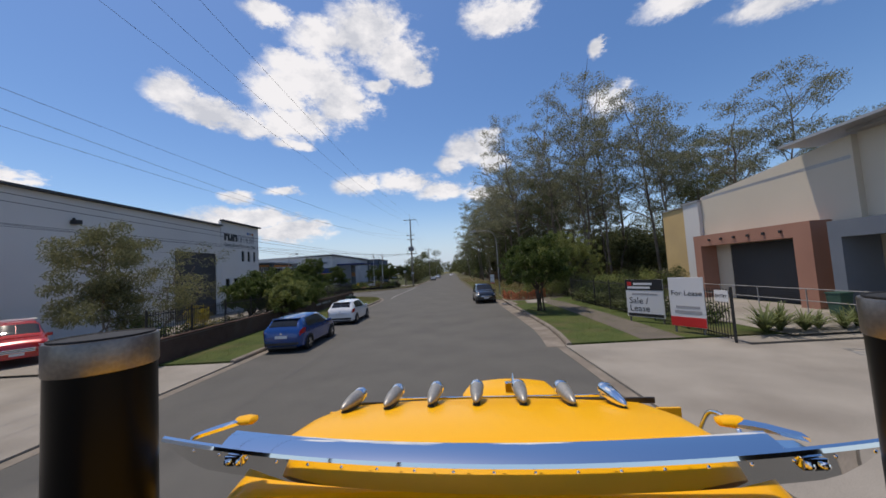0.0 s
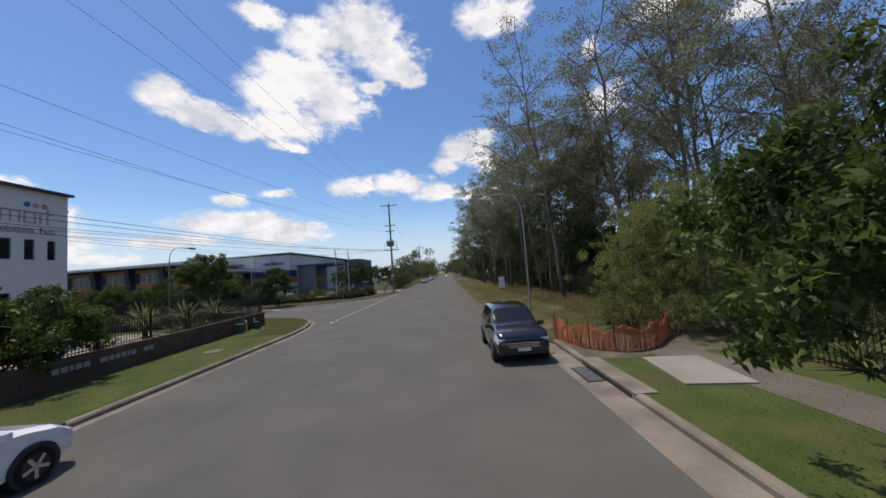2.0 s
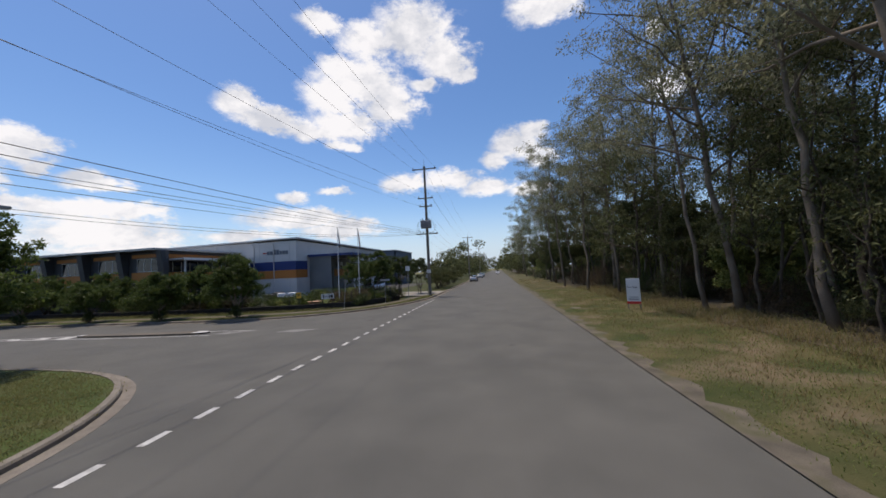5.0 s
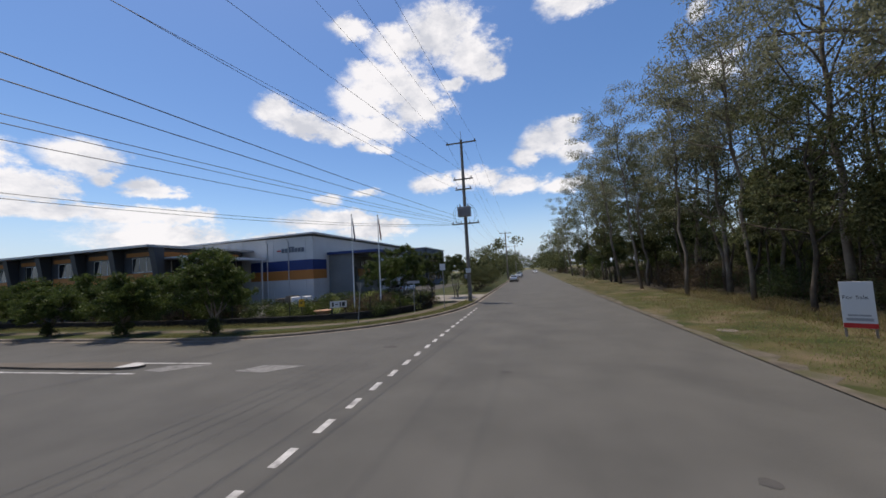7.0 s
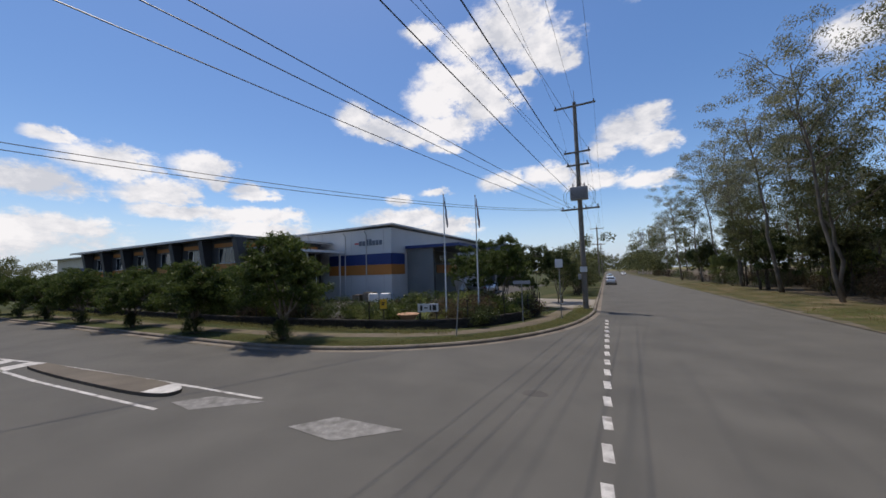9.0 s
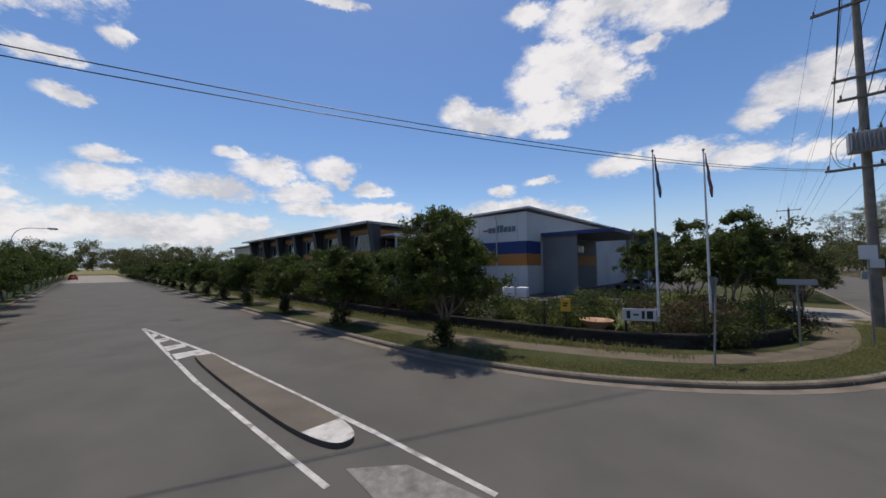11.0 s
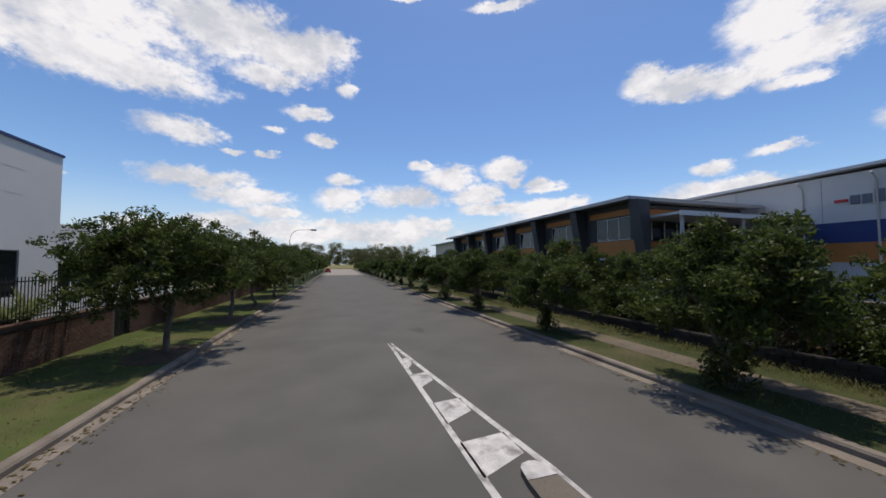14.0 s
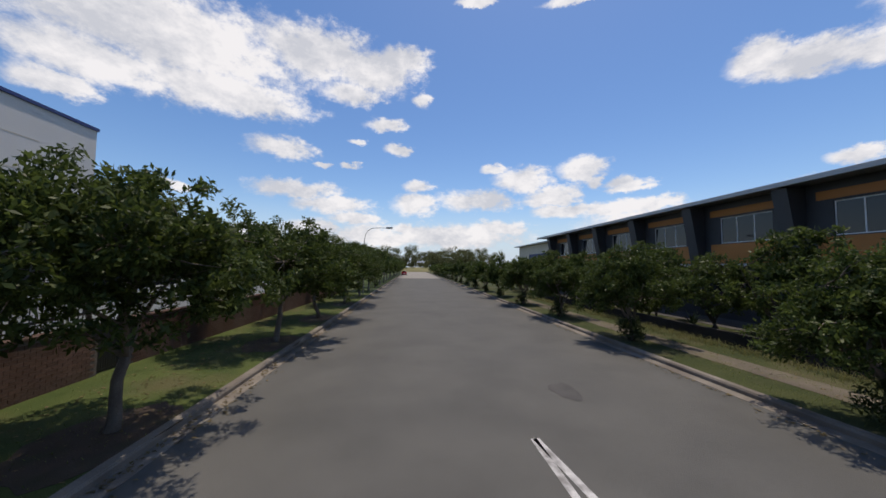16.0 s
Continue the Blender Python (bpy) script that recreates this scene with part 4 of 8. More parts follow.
# Deep trees carry the darker leaf, so the canopy's shade is in their colour.
deep_rng = np.random.default_rng(171)
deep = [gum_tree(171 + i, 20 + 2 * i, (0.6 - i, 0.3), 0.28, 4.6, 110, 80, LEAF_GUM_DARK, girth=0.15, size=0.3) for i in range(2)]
plant_copies(deep, [(21, 66, 0), (39, 50, 0), (32, 75, 0), (40, 82, 0), (25, 74, 0), (44, 54, 0)], "dense gum tree deep in the woodland, leaves darkened as shade", "tree", "gum trees", deep_rng, (0.9, 1.15))

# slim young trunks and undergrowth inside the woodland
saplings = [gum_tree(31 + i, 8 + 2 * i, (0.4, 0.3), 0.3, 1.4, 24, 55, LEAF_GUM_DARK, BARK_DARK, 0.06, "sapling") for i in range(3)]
spots = [(9.0 + rng.random() * 16, 36 + rng.random() * 100, 0) for _ in range(46)]
spots = [p for p in spots if not (p[1] < 46 and 0.55 < (p[0] - 0.2) / (p[1] - 26.5) < 1.35)]   # an open lane up to the leaning tree
plant_copies(saplings, spots, "slim dark sapling in the woodland", "tree", "saplings", rng, (0.7, 1.2))
under = [shrub(41 + i, 1.5, 2.2, 26, 80, (LEAF_SHRUB, LEAF_BROWN, LEAF_GUM_DARK, LEAF_BROWN)[i], 0.14, 0.3, "undergrowth_shrub") for i in range(4)]
spots = [(10.8 + rng.random() * 5, 34 + i * 3.0, 0) for i in range(26)] + [(15 + rng.random() * 9, 34 + i * 3.2, 0) for i in range(26)] + [(7.5 + rng.random() * 4, 112 + i * 6, 0) for i in range(16)] + [(13 + rng.random() * 14, 37 + rng.random() * 40, 0) for i in range(60)] + [(12.5 + rng.random() * 12, 54 + rng.random() * 80, 0) for i in range(90)]
plant_copies(under, spots, "dark leafy shrub in the woodland undergrowth", "shrub", "undergrowth shrubs", rng, (0.6, 1.35))

# bushy young trees that fill the woodland's edge to half its height
young = [street_tree(141 + i, h, w, st, 330, 60, tone, BARK_DARK, 0.17, n, name="understorey_tree", shoots=26) for i, (h, w, st, tone, n) in enumerate((
    (8.2, 2.4, 1.6, LEAF_GUM_DARK, 2), (6.4, 2.1, 0.9, LEAF_SHRUB, 3), (9.6, 2.6, 2.4, LEAF_GUM_DARK, 2), (5.2, 1.9, 0.6, LEAF_OLIVE, 3)))]
young_rng = np.random.default_rng(146)
spots = [(13.2 + 3.5 * young_rng.random(), 46 + 4.4 * i + young_rng.normal(), 0) for i in range(12)] + [(17.5 + 9 * young_rng.random(), 42 + 6.5 * i + young_rng.normal(), 0) for i in range(8)] + [(9.6 + 1.5 * young_rng.random(), 92 + 9 * i, 0) for i in range(6)]
plant_copies(young, spots, "bushy dark young tree in the woodland", "tree", "understorey trees", young_rng, (0.75, 1.2))

# the big soft bush and the street tree by the footpath
bush = tagged(street_tree(51, 7.0, 3.9, -0.2, 960, 95, LEAF_OLIVE, BARK_DARK, 0.085, 5, name="large_bush", shoots=30), "large feathery green bush at the woodland edge", "bush")
bush.location = (11.4, 31.4, 0.05)
skirt_rng = np.random.default_rng(55)
skirt = [shrub(56 + i, 1.1, 1.7, 28, 110, LEAF_OLIVE, 0.085, 0.35, "skirt_shrub") for i in range(2)]
plant_copies(skirt, [(8.7, 31.2, 0.1), (9.6, 29.9, 0.1), (11.0, 29.2, 0.1), (12.6, 29.3, 0.1), (8.4, 32.8, 0.05)], "low feathery shrub under the large bush", "shrub", "skirt shrubs", skirt_rng, (0.9, 1.25))
t = tagged(street_tree(52, 5.0, 2.25, 1.4, 330, 75, LEAF_BRIGHT, BARK_DARK, 0.13, 5), "bright green multi-stemmed street tree in the verge", "tree")
t.location = (6.0, 19.8, 0.12)

# rows of street trees along the side street
rows = [street_tree(61 + i, 4.8 - 0.2 * (i % 2), 2.65, 1.3, 680, 66, size=0.125) for i in range(4)]
spots = [(-36.2, 45.5, 0.12), (-43.2, 45.5, 0.12), (-49.2, 45.5, 0.12), (-56.5, 45.5, 0.12)]
for x, y, z in spots:
    rim = [(x + 0.2 + (1.25 + 0.3 * rng.random()) * math.cos(a), y + (0.8 + 0.25 * rng.random()) * math.sin(a)) for a in [k * 2 * math.pi / 22 for k in range(22)]]
    o = flat("bare_soil", rim, 0.131, SOIL, thick=0.004)
    o.parent = verge_w
far_spots = [(-63.5 - 7 * i, 45.5, 0.12) for i in range(16)]
plant_copies(rows, spots, "dense dark-leaved street tree on the grass verge", "tree", "street trees on the wall side", rng, (0.97, 1.1))
corner_tree = tagged(street_tree(67, 6.4, 2.25, 1.2, 520, 56, LEAF_BRIGHT, size=0.14), "spreading bright green street tree at the corner", "tree", "street trees on the wall side")
corner_tree.location = (-20.0, 45.1, 0.12)
thin = [street_tree(65 + i, 5.1, 2.7, 1.2, 260, 26, size=0.3) for i in range(2)]
plant_copies(thin, far_spots, "dense dark-leaved street tree on the grass verge", "tree", "street trees on the wall side", rng, (0.97, 1.1))
rows = [street_tree(71 + i, h, w, 0.7, 440, 60, size=0.128, shoots=10) for i, (h, w) in enumerate(((5.2, 2.0), (4.0, 1.9), (3.8, 1.85), (4.1, 1.95), (3.8, 1.9), (4.0, 1.9)))]
SPOTS_N = [(-21.4, 60.0, 0.12), (-28.2, 59.8, 0.12), (-35.4, 59.8, 0.12), (-42.9, 59.7, 0.12), (-49.6, 59.7, 0.12), (-56.5, 59.7, 0.12)]
FAR_N = [(-63.3 - 6.8 * i, 59.7, 0.12) for i in range(16)]
thin = [street_tree(78 + i, 4.0, 2.0, 0.7, 220, 24, size=0.3) for i in range(2)]
plant_copies(thin, FAR_N, "dense dark-leaved street tree with suckers at its foot", "tree", "street trees on the office side", rng, (0.92, 1.05))
plant_copies(rows, SPOTS_N, "dense dark-leaved street tree with suckers at its foot", "tree", "street trees on the office side", rng, (0.92, 1.05))
suckers = [shrub(81 + i, 0.42, 0.9, 14, 70, LEAF_SHRUB, 0.12, 0.35, "basal_shrub") for i in range(2)]
plant_copies(suckers, [(x + 0.05, y - 0.12, 0.12) for x, y, z in SPOTS_N + FAR_N], "leafy tuft of suckers round a street tree's foot", "shrub", "basal shrubs", rng, (0.8, 1.2))
# screen planting behind the verge, in front of the office
screen = [street_tree(85 + i, 4.4, 2.1, 0.4, 170, 48, LEAF_STREET, BARK_DARK, 0.17, 3, name="screen_bush") for i in range(3)]
spots = [(-26.5 - 3.6 * i, 64.6 + 0.6 * (i % 2), 0.12) for i in range(15)]
plant_copies(screen, spots, "dark leafy screen bush before the office", "bush", "screen bushes", rng, (0.92, 1.15))

# garden on the corner
gard = [shrub(91 + i, 1.0, 1.3, 22, 70, (LEAF_SHRUB, LEAF_STREET, LEAF_OLIVE, LEAF_BROWN)[i], 0.12, 0.4) for i in range(4)]
spots = [(-30 + i * 1.35 + rng.normal() * 0.4, 65.2 + rng.random() * 3.2, 0.12) for i in range(13)] + [(-12.9 + rng.normal() * 0.6, 69 + i * 1.1, 0.12) for i in range(7)] + [(-18 + rng.random() * 4, 66.5 + i * 1.0, 0.12) for i in range(6)] + [(-23.5 + rng.random() * 10.5, 65.6 + rng.random() * 7, 0.12) for i in range(34)] + [(-40 + rng.random() * 16, 63.9 + rng.random() * 2.2, 0.12) for i in range(26)]
plant_copies(gard, spots, "mixed green garden shrub behind the low wall", "shrub", "garden shrubs", rng, (0.6, 1.35))
tallg = [street_tree(95 + i, 5.8, 2.0, 0.7, 220, 60, LEAF_SHRUB if i else LEAF_STREET, BARK_GREY, 0.15, 3, name="garden_tree") for i in range(2)]
plant_copies(tallg, [(-15.6, 73.5, 0.12), (-12.8, 76.0, 0.12), (-17.9, 75.5, 0.12), (-11.4, 80.5, 0.12), (-13.9, 71.5, 0.12)], "bushy garden tree on the corner", "tree", "garden trees", rng, (0.9, 1.1))
hedge = [street_tree(98, 3.6, 2.4, 0.2, 220, 48, LEAF_GUM_DARK, BARK_DARK, 0.13, 4, name="hedge_bush")]
plant_copies(hedge, [(-10.6, 90, 0.12), (-10.8, 94, 0.12), (-10.8, 98, 0.12), (-11, 104, 0.12), (-11, 112, 0.12)], "dense dark roadside bush", "bush", "roadside bushes", rng, (0.9, 1.1))
bed = thing("raised_bed", Matrix.Identity(4), "raised soil bed held by the brick wall", "garden bed", kind="structure")
part("soil", boxes((-37.6, -31.4, 40.7, 42.22, 0.1, 1.2), bevel=0.06), SOIL, bed)
straps = [strap_plant(101 + i) for i in range(2)]
spots = [(-27.5, 66, 0.12), (-24.0, 64.9, 0.12), (-46, 65.2, 0.12), (-33.0, 65.5, 0.12), (-13.0, 70.5, 0.12), (-12.4, 72.5, 0.12), (-17.2, 66.0, 0.12)] + \
    [(-13.9, 40.2, 0.3), (-14.2, 38.6, 0.3), (-14.0, 36.8, 0.3), (-14.4, 35.2, 0.3), (-13.9, 33.6, 0.3), (-14.2, 31.9, 0.14), (-15.4, 39.5, 0.3), (-15.6, 37.4, 0.3), (-15.2, 34.4, 0.3), (-32.2, 41.7, 1.19), (-33.4, 41.9, 1.19), (-34.6, 41.7, 1.19), (-35.6, 41.9, 1.19), (-36.7, 41.6, 1.19)] + \
    [(10.4, 24.8 - i * 1.2, 0.13) for i in range(9)] + [(11.7 + i * 0.7, 10.3 + 0.2 * (i % 2), 0.14) for i in range(6)]
plant_copies(straps, spots, "tuft of long pale strap leaves", "plant", "strap plants", rng, (0.8, 1.5))

palms = [strap_plant(131 + i, 120, 1.7, LEAF_PALE, 0.06, "pandanus_plant") for i in range(2)]
plant_copies(palms, [(-14.9, 36.6, 1.0), (-14.6, 38.8, 0.95), (-15.3, 34.4, 0.9)], "large fountain of pale strap leaves behind the fence", "plant", "pandanus plants", rng, (0.85, 1.1))
for i, (x, y, h) in enumerate(((-14.9, 36.6, 1.05), (-14.6, 38.8, 1.0), (-15.3, 34.4, 0.95))):
    tagged(tube("plant_trunk", [(x, y, 0.1), (x + 0.04, y, h)], [0.14, 0.11], BARK_DARK), "stout dark trunk under strap leaves", "trunk", "pandanus trunks")
# planting behind the wall on the west side
west = [street_tree(105 + i, 3.7, 1.75, 0.4, 170, 52, (LEAF_BRIGHT, LEAF_OLIVE, LEAF_BRIGHT)[i], BARK_DARK, 0.15, 3, name="wall_bush", shoots=14) for i in range(3)]
plant_copies(west, [(-14.2, 24.2, 0.13), (-14.1, 26.7, 0.13), (-14.3, 29.4, 0.13), (-14.3, 22.0, 0.13), (-12.9, 24.0, 0.13), (-12.9, 26.1, 0.13), (-13.0, 28.2, 0.13), (-11.5, 20.6, 0.13), (-11.7, 22.6, 0.13), (-13.4, 20.2, 0.13)],
             "light green bush growing over the wall", "bush", "bushes behind the wall", rng, (0.85, 1.1))
for i, (x, y, s) in enumerate(((-15.3, 12.0, 1.02), (-14.6, 14.6, 0.85))):
    t = tagged(gum_tree(111 + i, 5.0 * s, (0.3, 0.2), 0.3, 1.8, 80, 300 if i != 1 else 45, LEAF_ASHEN, BARK_GREY, 0.045, "thin_tree", 0.14, 0.5), "thin-leaved ornamental tree with bare twigs", "tree", "forecourt trees")
    t.location = (x, y, 0.14)
gardens = [shrub(115 + i, 0.7, 0.9, 16, 60, LEAF_SHRUB if i else LEAF_BRIGHT, 0.11) for i in range(2)]
plant_copies(gardens, [(-14.0, 12.7, 0.13), (-14.2, 15.7, 0.13), (-14.1, 17.7, 0.13), (-14.3, 19.8, 0.13), (11.1, 22.2, 0.13), (11.3, 19.8, 0.13), (11.4, 17.2, 0.13), (11.5, 14.7, 0.13), (11.7, 12.7, 0.13), (14.2, 23.8, 0.13), (15.8, 24.2, 0.13)],
             "low garden shrub behind the fence", "shrub", "fence shrubs", rng, (0.8, 1.9))

blossom = tagged(shrub(127, 0.75, 2.0, 26, 90, LEAF_YELLOW, 0.09), "rounded shrub with yellow blossom behind the fence", "shrub")
blossom.location = (-14.3, 16.6, 0.13)
tallish = [shrub(121 + i, 1.1, 2.1, 30, 90, LEAF_SHRUB if i else LEAF_OLIVE, 0.11) for i in range(2)]
plant_copies(tallish, [(12.6, 24.9, 0.13), (14.0, 24.3, 0.13), (15.6, 23.9, 0.13), (17.3, 23.8, 0.13), (12.0, 22.6, 0.13), (11.6, 26.0, 0.13), (13.6, 27.0, 0.13)],
             "bushy green shrub behind the fence", "shrub", "tall fence shrubs", rng, (0.85, 1.25))

garden_weeds = [(-62 + i * 1.0, 62.9) for i in range(37)] + [(-25 + i * 0.9, 62.9 + 0.012 * i * i) for i in range(12)]
# grass blades and straw on the nearer verges
def strewn(n, x0, x1, y0, y1, z):
    return [(rng.uniform(x0, x1), rng.uniform(y0, y1), z) for _ in range(n)]


tufts("verge_grass", strewn(1500, 5.15, 9.6, 10.6, 29.8, 0.12) + strewn(1500, -12.0, -8.6, 10.6, 36.5, 0.12) + strewn(900, -60, -24, 42.6, 46.1, 0.12) + strewn(1300, -60, -24, 59.1, 62.8, 0.12), rng, 0.035, 7, BLADE, "short mown grass blades")
tufts("verge_weeds", [(x + rng.normal() * 0.3, y - 0.15 - abs(rng.normal()) * 0.3, 0.12) for x, y in garden_weeds for _ in range(26)], rng, 0.2, 6, BLADE_DULL, "ragged weeds along the garden wall")
tufts("roadside_straw", strewn(1500, 4.6, 9.2, 32, 75, 0.03) + strewn(700, 3.4, 8.5, 75, 120, 0.03), rng, 0.12, 6, LEAF_DRY, "dry straw-coloured roadside grass")
tufts("roadside_grass", strewn(5200, 3.7, 8.8, 31, 80, 0.03), rng, 0.045, 7, BLADE, "green tufts in the dry roadside grass")
tufts("long_straw", strewn(650, 8.6, 11.5, 33, 80, 0.05), rng, 0.42, 12, LEAF_DRY, "tall dry grass at the woodland edge")
tufts("long_grass", strewn(750, 8.4, 11.8, 32, 80, 0.05), rng, 0.34, 11, BLADE_DULL, "tall dull green grass at the woodland edge")
corner_rng = np.random.default_rng(404)
corner = []
for line, wide, count in ((NW_ARC, 1.25, 2600), (SW_ARC, 2.6, 2200)):
    for _ in range(count):
        k = int(corner_rng.integers(0, len(line) - 1))
        (x0, y0), (x1, y1) = line[k][:2], line[k + 1][:2]
        ln, u, w = math.hypot(x1 - x0, y1 - y0), corner_rng.random(), corner_rng.uniform(0.35, wide)
        corner.append((x0 + (x1 - x0) * u - (y1 - y0) / ln * w, y0 + (y1 - y0) * u + (x1 - x0) / ln * w, 0.12))
tufts("corner_grass", corner, corner_rng, 0.06, 8, BLADE_DULL, "uneven short grass round the street corners")


# fallen leaves along the gutters
def fallen(n, x0, x1, y, spread, z):
    p = np.c_[rng.uniform(x0, x1, n), y + np.abs(rng.normal(size=n)) * spread, np.full(n, z)]
    a, s = rng.random(n) * 6.283, 0.03 + 0.035 * rng.random(n)
    d = np.c_[np.cos(a), np.sin(a), np.zeros(n)] * s[:, None]
    e = np.c_[-np.sin(a), np.cos(a), rng.normal(size=n) * 0.3] * (s * 0.45)[:, None]
    lift = np.c_[np.zeros((n, 2)), 0.012 * rng.random(n)]
    return np.stack([p - d, p + e + lift, p + d, p - e + lift], 1).reshape(-1, 3)


v = np.concatenate([fallen(1600, -70, -19, 46.45, 0.22, 0.016), fallen(500, -62, -20, 58.45, -0.15, 0.016), fallen(900, -60, -26, 43.2, 1.2, 0.135), fallen(500, -50, -20, 60.2, 0.8, 0.135)])
tagged(new("fallen_leaves", fast_mesh("fallen_leaves", v, np.arange(len(v)).reshape(-1, 4), LEAF_DRY)), "dry brown leaves lying along the gutters", "leaves", kind="stuff")


# far woods closing the streets
def far_woods(name, spots, label, count=105, leaf=0.75, tone=LEAF_GUM_DARK):
    r = np.random.default_rng(5)
    centres, size = [], []
    for x, y, h in spots:
        for k in range(9):
            centres.append((x + r.normal() * h * 0.3, y + r.normal() * h * 0.3, h * (0.25 + 0.75 * r.random())))
    v, f = leaves_from(r, centres, (2.4, 2.4, 1.7), count, leaf, 0.45)
    v[:, 2] = np.maximum(v[:, 2], -0.05)
    return tagged(new(name, fast_mesh(name, v, f, tone)), label, "woods", kind="stuff")


r2 = np.random.default_rng(9)
far_woods("far_woods_west", [(-262 - r2.random() * 30, 14 + i * 1.9, 12 + 6 * r2.random()) for i in range(52)] + [(-235 + r2.random() * 6, 62 + i * 3, 8 + 4 * r2.random()) for i in range(10)], "dark band of trees at the street's end")
far_woods("far_woods_north", [(-50 + i * 3.0 + r2.random() * 2, 400 + r2.random() * 40, 9 + 9 * r2.random()) for i in range(48)] + [(-12 - r2.random() * 6, 120 + i * 11, 5 + 8 * r2.random()) for i in range(20)]
          + [(5.5 + r2.random() * 6, 170 + i * 11, 7 + 7 * r2.random()) for i in range(20)], "trees lining the far street")
# Eastern backdrop also takes the darkened leaf for the dimness under the canopy.
far_woods("far_woods_east", [(38 + r2.random() * 60, 34 + r2.random() * 180, 9 + 6 * r2.random()) for i in range(85)] + [(24 + r2.random() * 16, 38 + r2.random() * 90, 4.5 + 4 * r2.random()) for i in range(70)], "deep woodland behind the street, leaf colour darkened as shade", 200, 0.36, LEAF_GUM_DARK)
trunks = []
for i in range(200):
    x, y, h = 11.5 + 46 * r2.random() ** 1.3, 33 + 105 * r2.random(), 5 + 9 * r2.random()
    g = 0.045 + 0.07 * r2.random()
    trunks.append(ring_tube(wander(r2, (x, y, 0.0), (x + r2.normal() * 1.5, y + r2.normal() * 1.3, h), 5, 0.16), [g * (1 - 0.12 * k) for k in range(6)], 5, False))
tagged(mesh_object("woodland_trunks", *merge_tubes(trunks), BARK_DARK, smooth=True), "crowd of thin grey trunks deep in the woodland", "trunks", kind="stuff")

# ---- buildings ----
def window_unit(parent, x0, x1, z0, z1, depth=0.12, mullions=(), frame_mat=None, glass=None):
    """A framed window in a hole of the wall, in the wall's own plane; its outer face is at y = 0."""
    w = new("window")
    w.parent = parent
    fm = frame_mat or CHARCOAL
    t = 0.05
    part("frame", boxes((x0, x1, depth - 0.05, depth, z0, z0 + t), (x0, x1, depth - 0.05, depth, z1 - t, z1), (x0, x0 + t, depth - 0.05, depth, z0 + t, z1 - t), (x1 - t, x1, depth - 0.05, depth, z0 + t, z1 - t),
                        *[(m - 0.025, m + 0.025, depth - 0.05, depth, z0 + t, z1 - t) for m in mullions]), fm, w)
    part("pane", boxes((x0 + t, x1 - t, depth - 0.03, depth - 0.015, z0 + t, z1 - t)), glass or GLASS_DARK, w)
    return w


def slat_row(door, first, count, step):
    """Slats of a shutter: separate pieces on one mesh."""
    me = None
    for i in range(count):
        o = part("slat", boxes(first, bevel=0.008), CHARCOAL, door) if me is None else new("slat", me)
        me = o.data
        o.parent, o.location = door, Vector(step) * i


# white factory on the west side
fac = thing("factory_building", Matrix.Translation((-0.4, -0.95, 0)) @ Matrix.Diagonal((1, 1, 1.03, 1)), "large white tilt-panel factory with dark roof flashing", "building")
EAST_WALL = Matrix.Translation((-22.6, -12.0, 0.1)) @ Matrix.Rotation(radians(90), 4, "Z")
up = [(47.05, 47.6), (48.15, 48.65), (49.25, 49.7)]
lo = [(44.4, 45.1), (45.7, 46.45), (47.05, 47.6), (48.35, 48.9), (49.35, 49.85)]
holes = [(38.1, 43.15, 0.0, 5.85), (20.5, 27.0, 0.0, 3.3)] + [(a, b, 5.2, 6.35) for a, b in up] + [(a, b, 1.5, 3.4) for a, b in lo]
w1 = wall_with_holes("wall", 43.75, 8.6, 0.25, [h for h in holes if h[1] < 43.7], WALL_WHITE, fac)
w1.matrix_parent_inverse = Matrix.Identity(4)
w1.matrix_local = EAST_WALL
w2 = wall_with_holes("wall", 6.55, 9.15, 0.25, [(a - 43.77, b - 43.77, c, d) for a, b, c, d in holes if a > 43.7], WALL_WHITE, fac)
w2.matrix_local = EAST_WALL @ Matrix.Translation((43.77, -0.02, 0))
for a, b in up:
    window_unit(fac, a, b, 5.2, 6.35).matrix_local = EAST_WALL
for a, b in lo:
    window_unit(fac, a, b, 1.5, 3.4).matrix_local = EAST_WALL
for x0, x1, h in ((38.1, 43.15, 5.85), (20.5, 27.0, 3.3)):
    door = part("roller_door", boxes((x0, x1, 0.16, 0.19, 0.0, h)), CHARCOAL, fac, "dark roller shutter")
    door.matrix_local = EAST_WALL
    slat_row(door, (x0, x1, 0.12, 0.158, 0.0, 0.102), int(h / 0.11), (0, 0, 0.11))
# street-facing north wall
NW = Matrix.Translation((-22.7, 38.4, 0.1)) @ Matrix.Rotation(radians(180), 4, "Z")
w3 = wall_with_holes("wall", 21.6, 8.2, 0.25, [(16.35, 19.4, 1.5, 3.5), (9.0, 12.0, 1.5, 3.5), (2.5, 5.5, 1.5, 3.5)], WALL_WHITE, fac)
w3.matrix_local = NW
for a in (16.35, 9.0, 2.5):
    window_unit(fac, a, a + (3.05 if a > 16 else 3.0), 1.5, 3.5, mullions=(a + 1.0, a + 2.0)).matrix_local = NW
# Raised strips draw the shadow lines of the panel grooves in colour.
for z in (5.9, 7.0):
    part("panel_joint", boxes((16.4, 19.5, -0.006, 0.01, z, z + 0.03)), WALL_CREAM, fac, "thin raised strip coloured for a panel groove's shadow line").matrix_local = NW
part("wall", boxes((-44.3, -44.05, -12, 38.14, 0.1, 8.25)), WALL_WHITE, fac)
part("wall", boxes((-44.05, -22.7, -12, -11.75, 0.1, 8.3)), WALL_WHITE, fac)
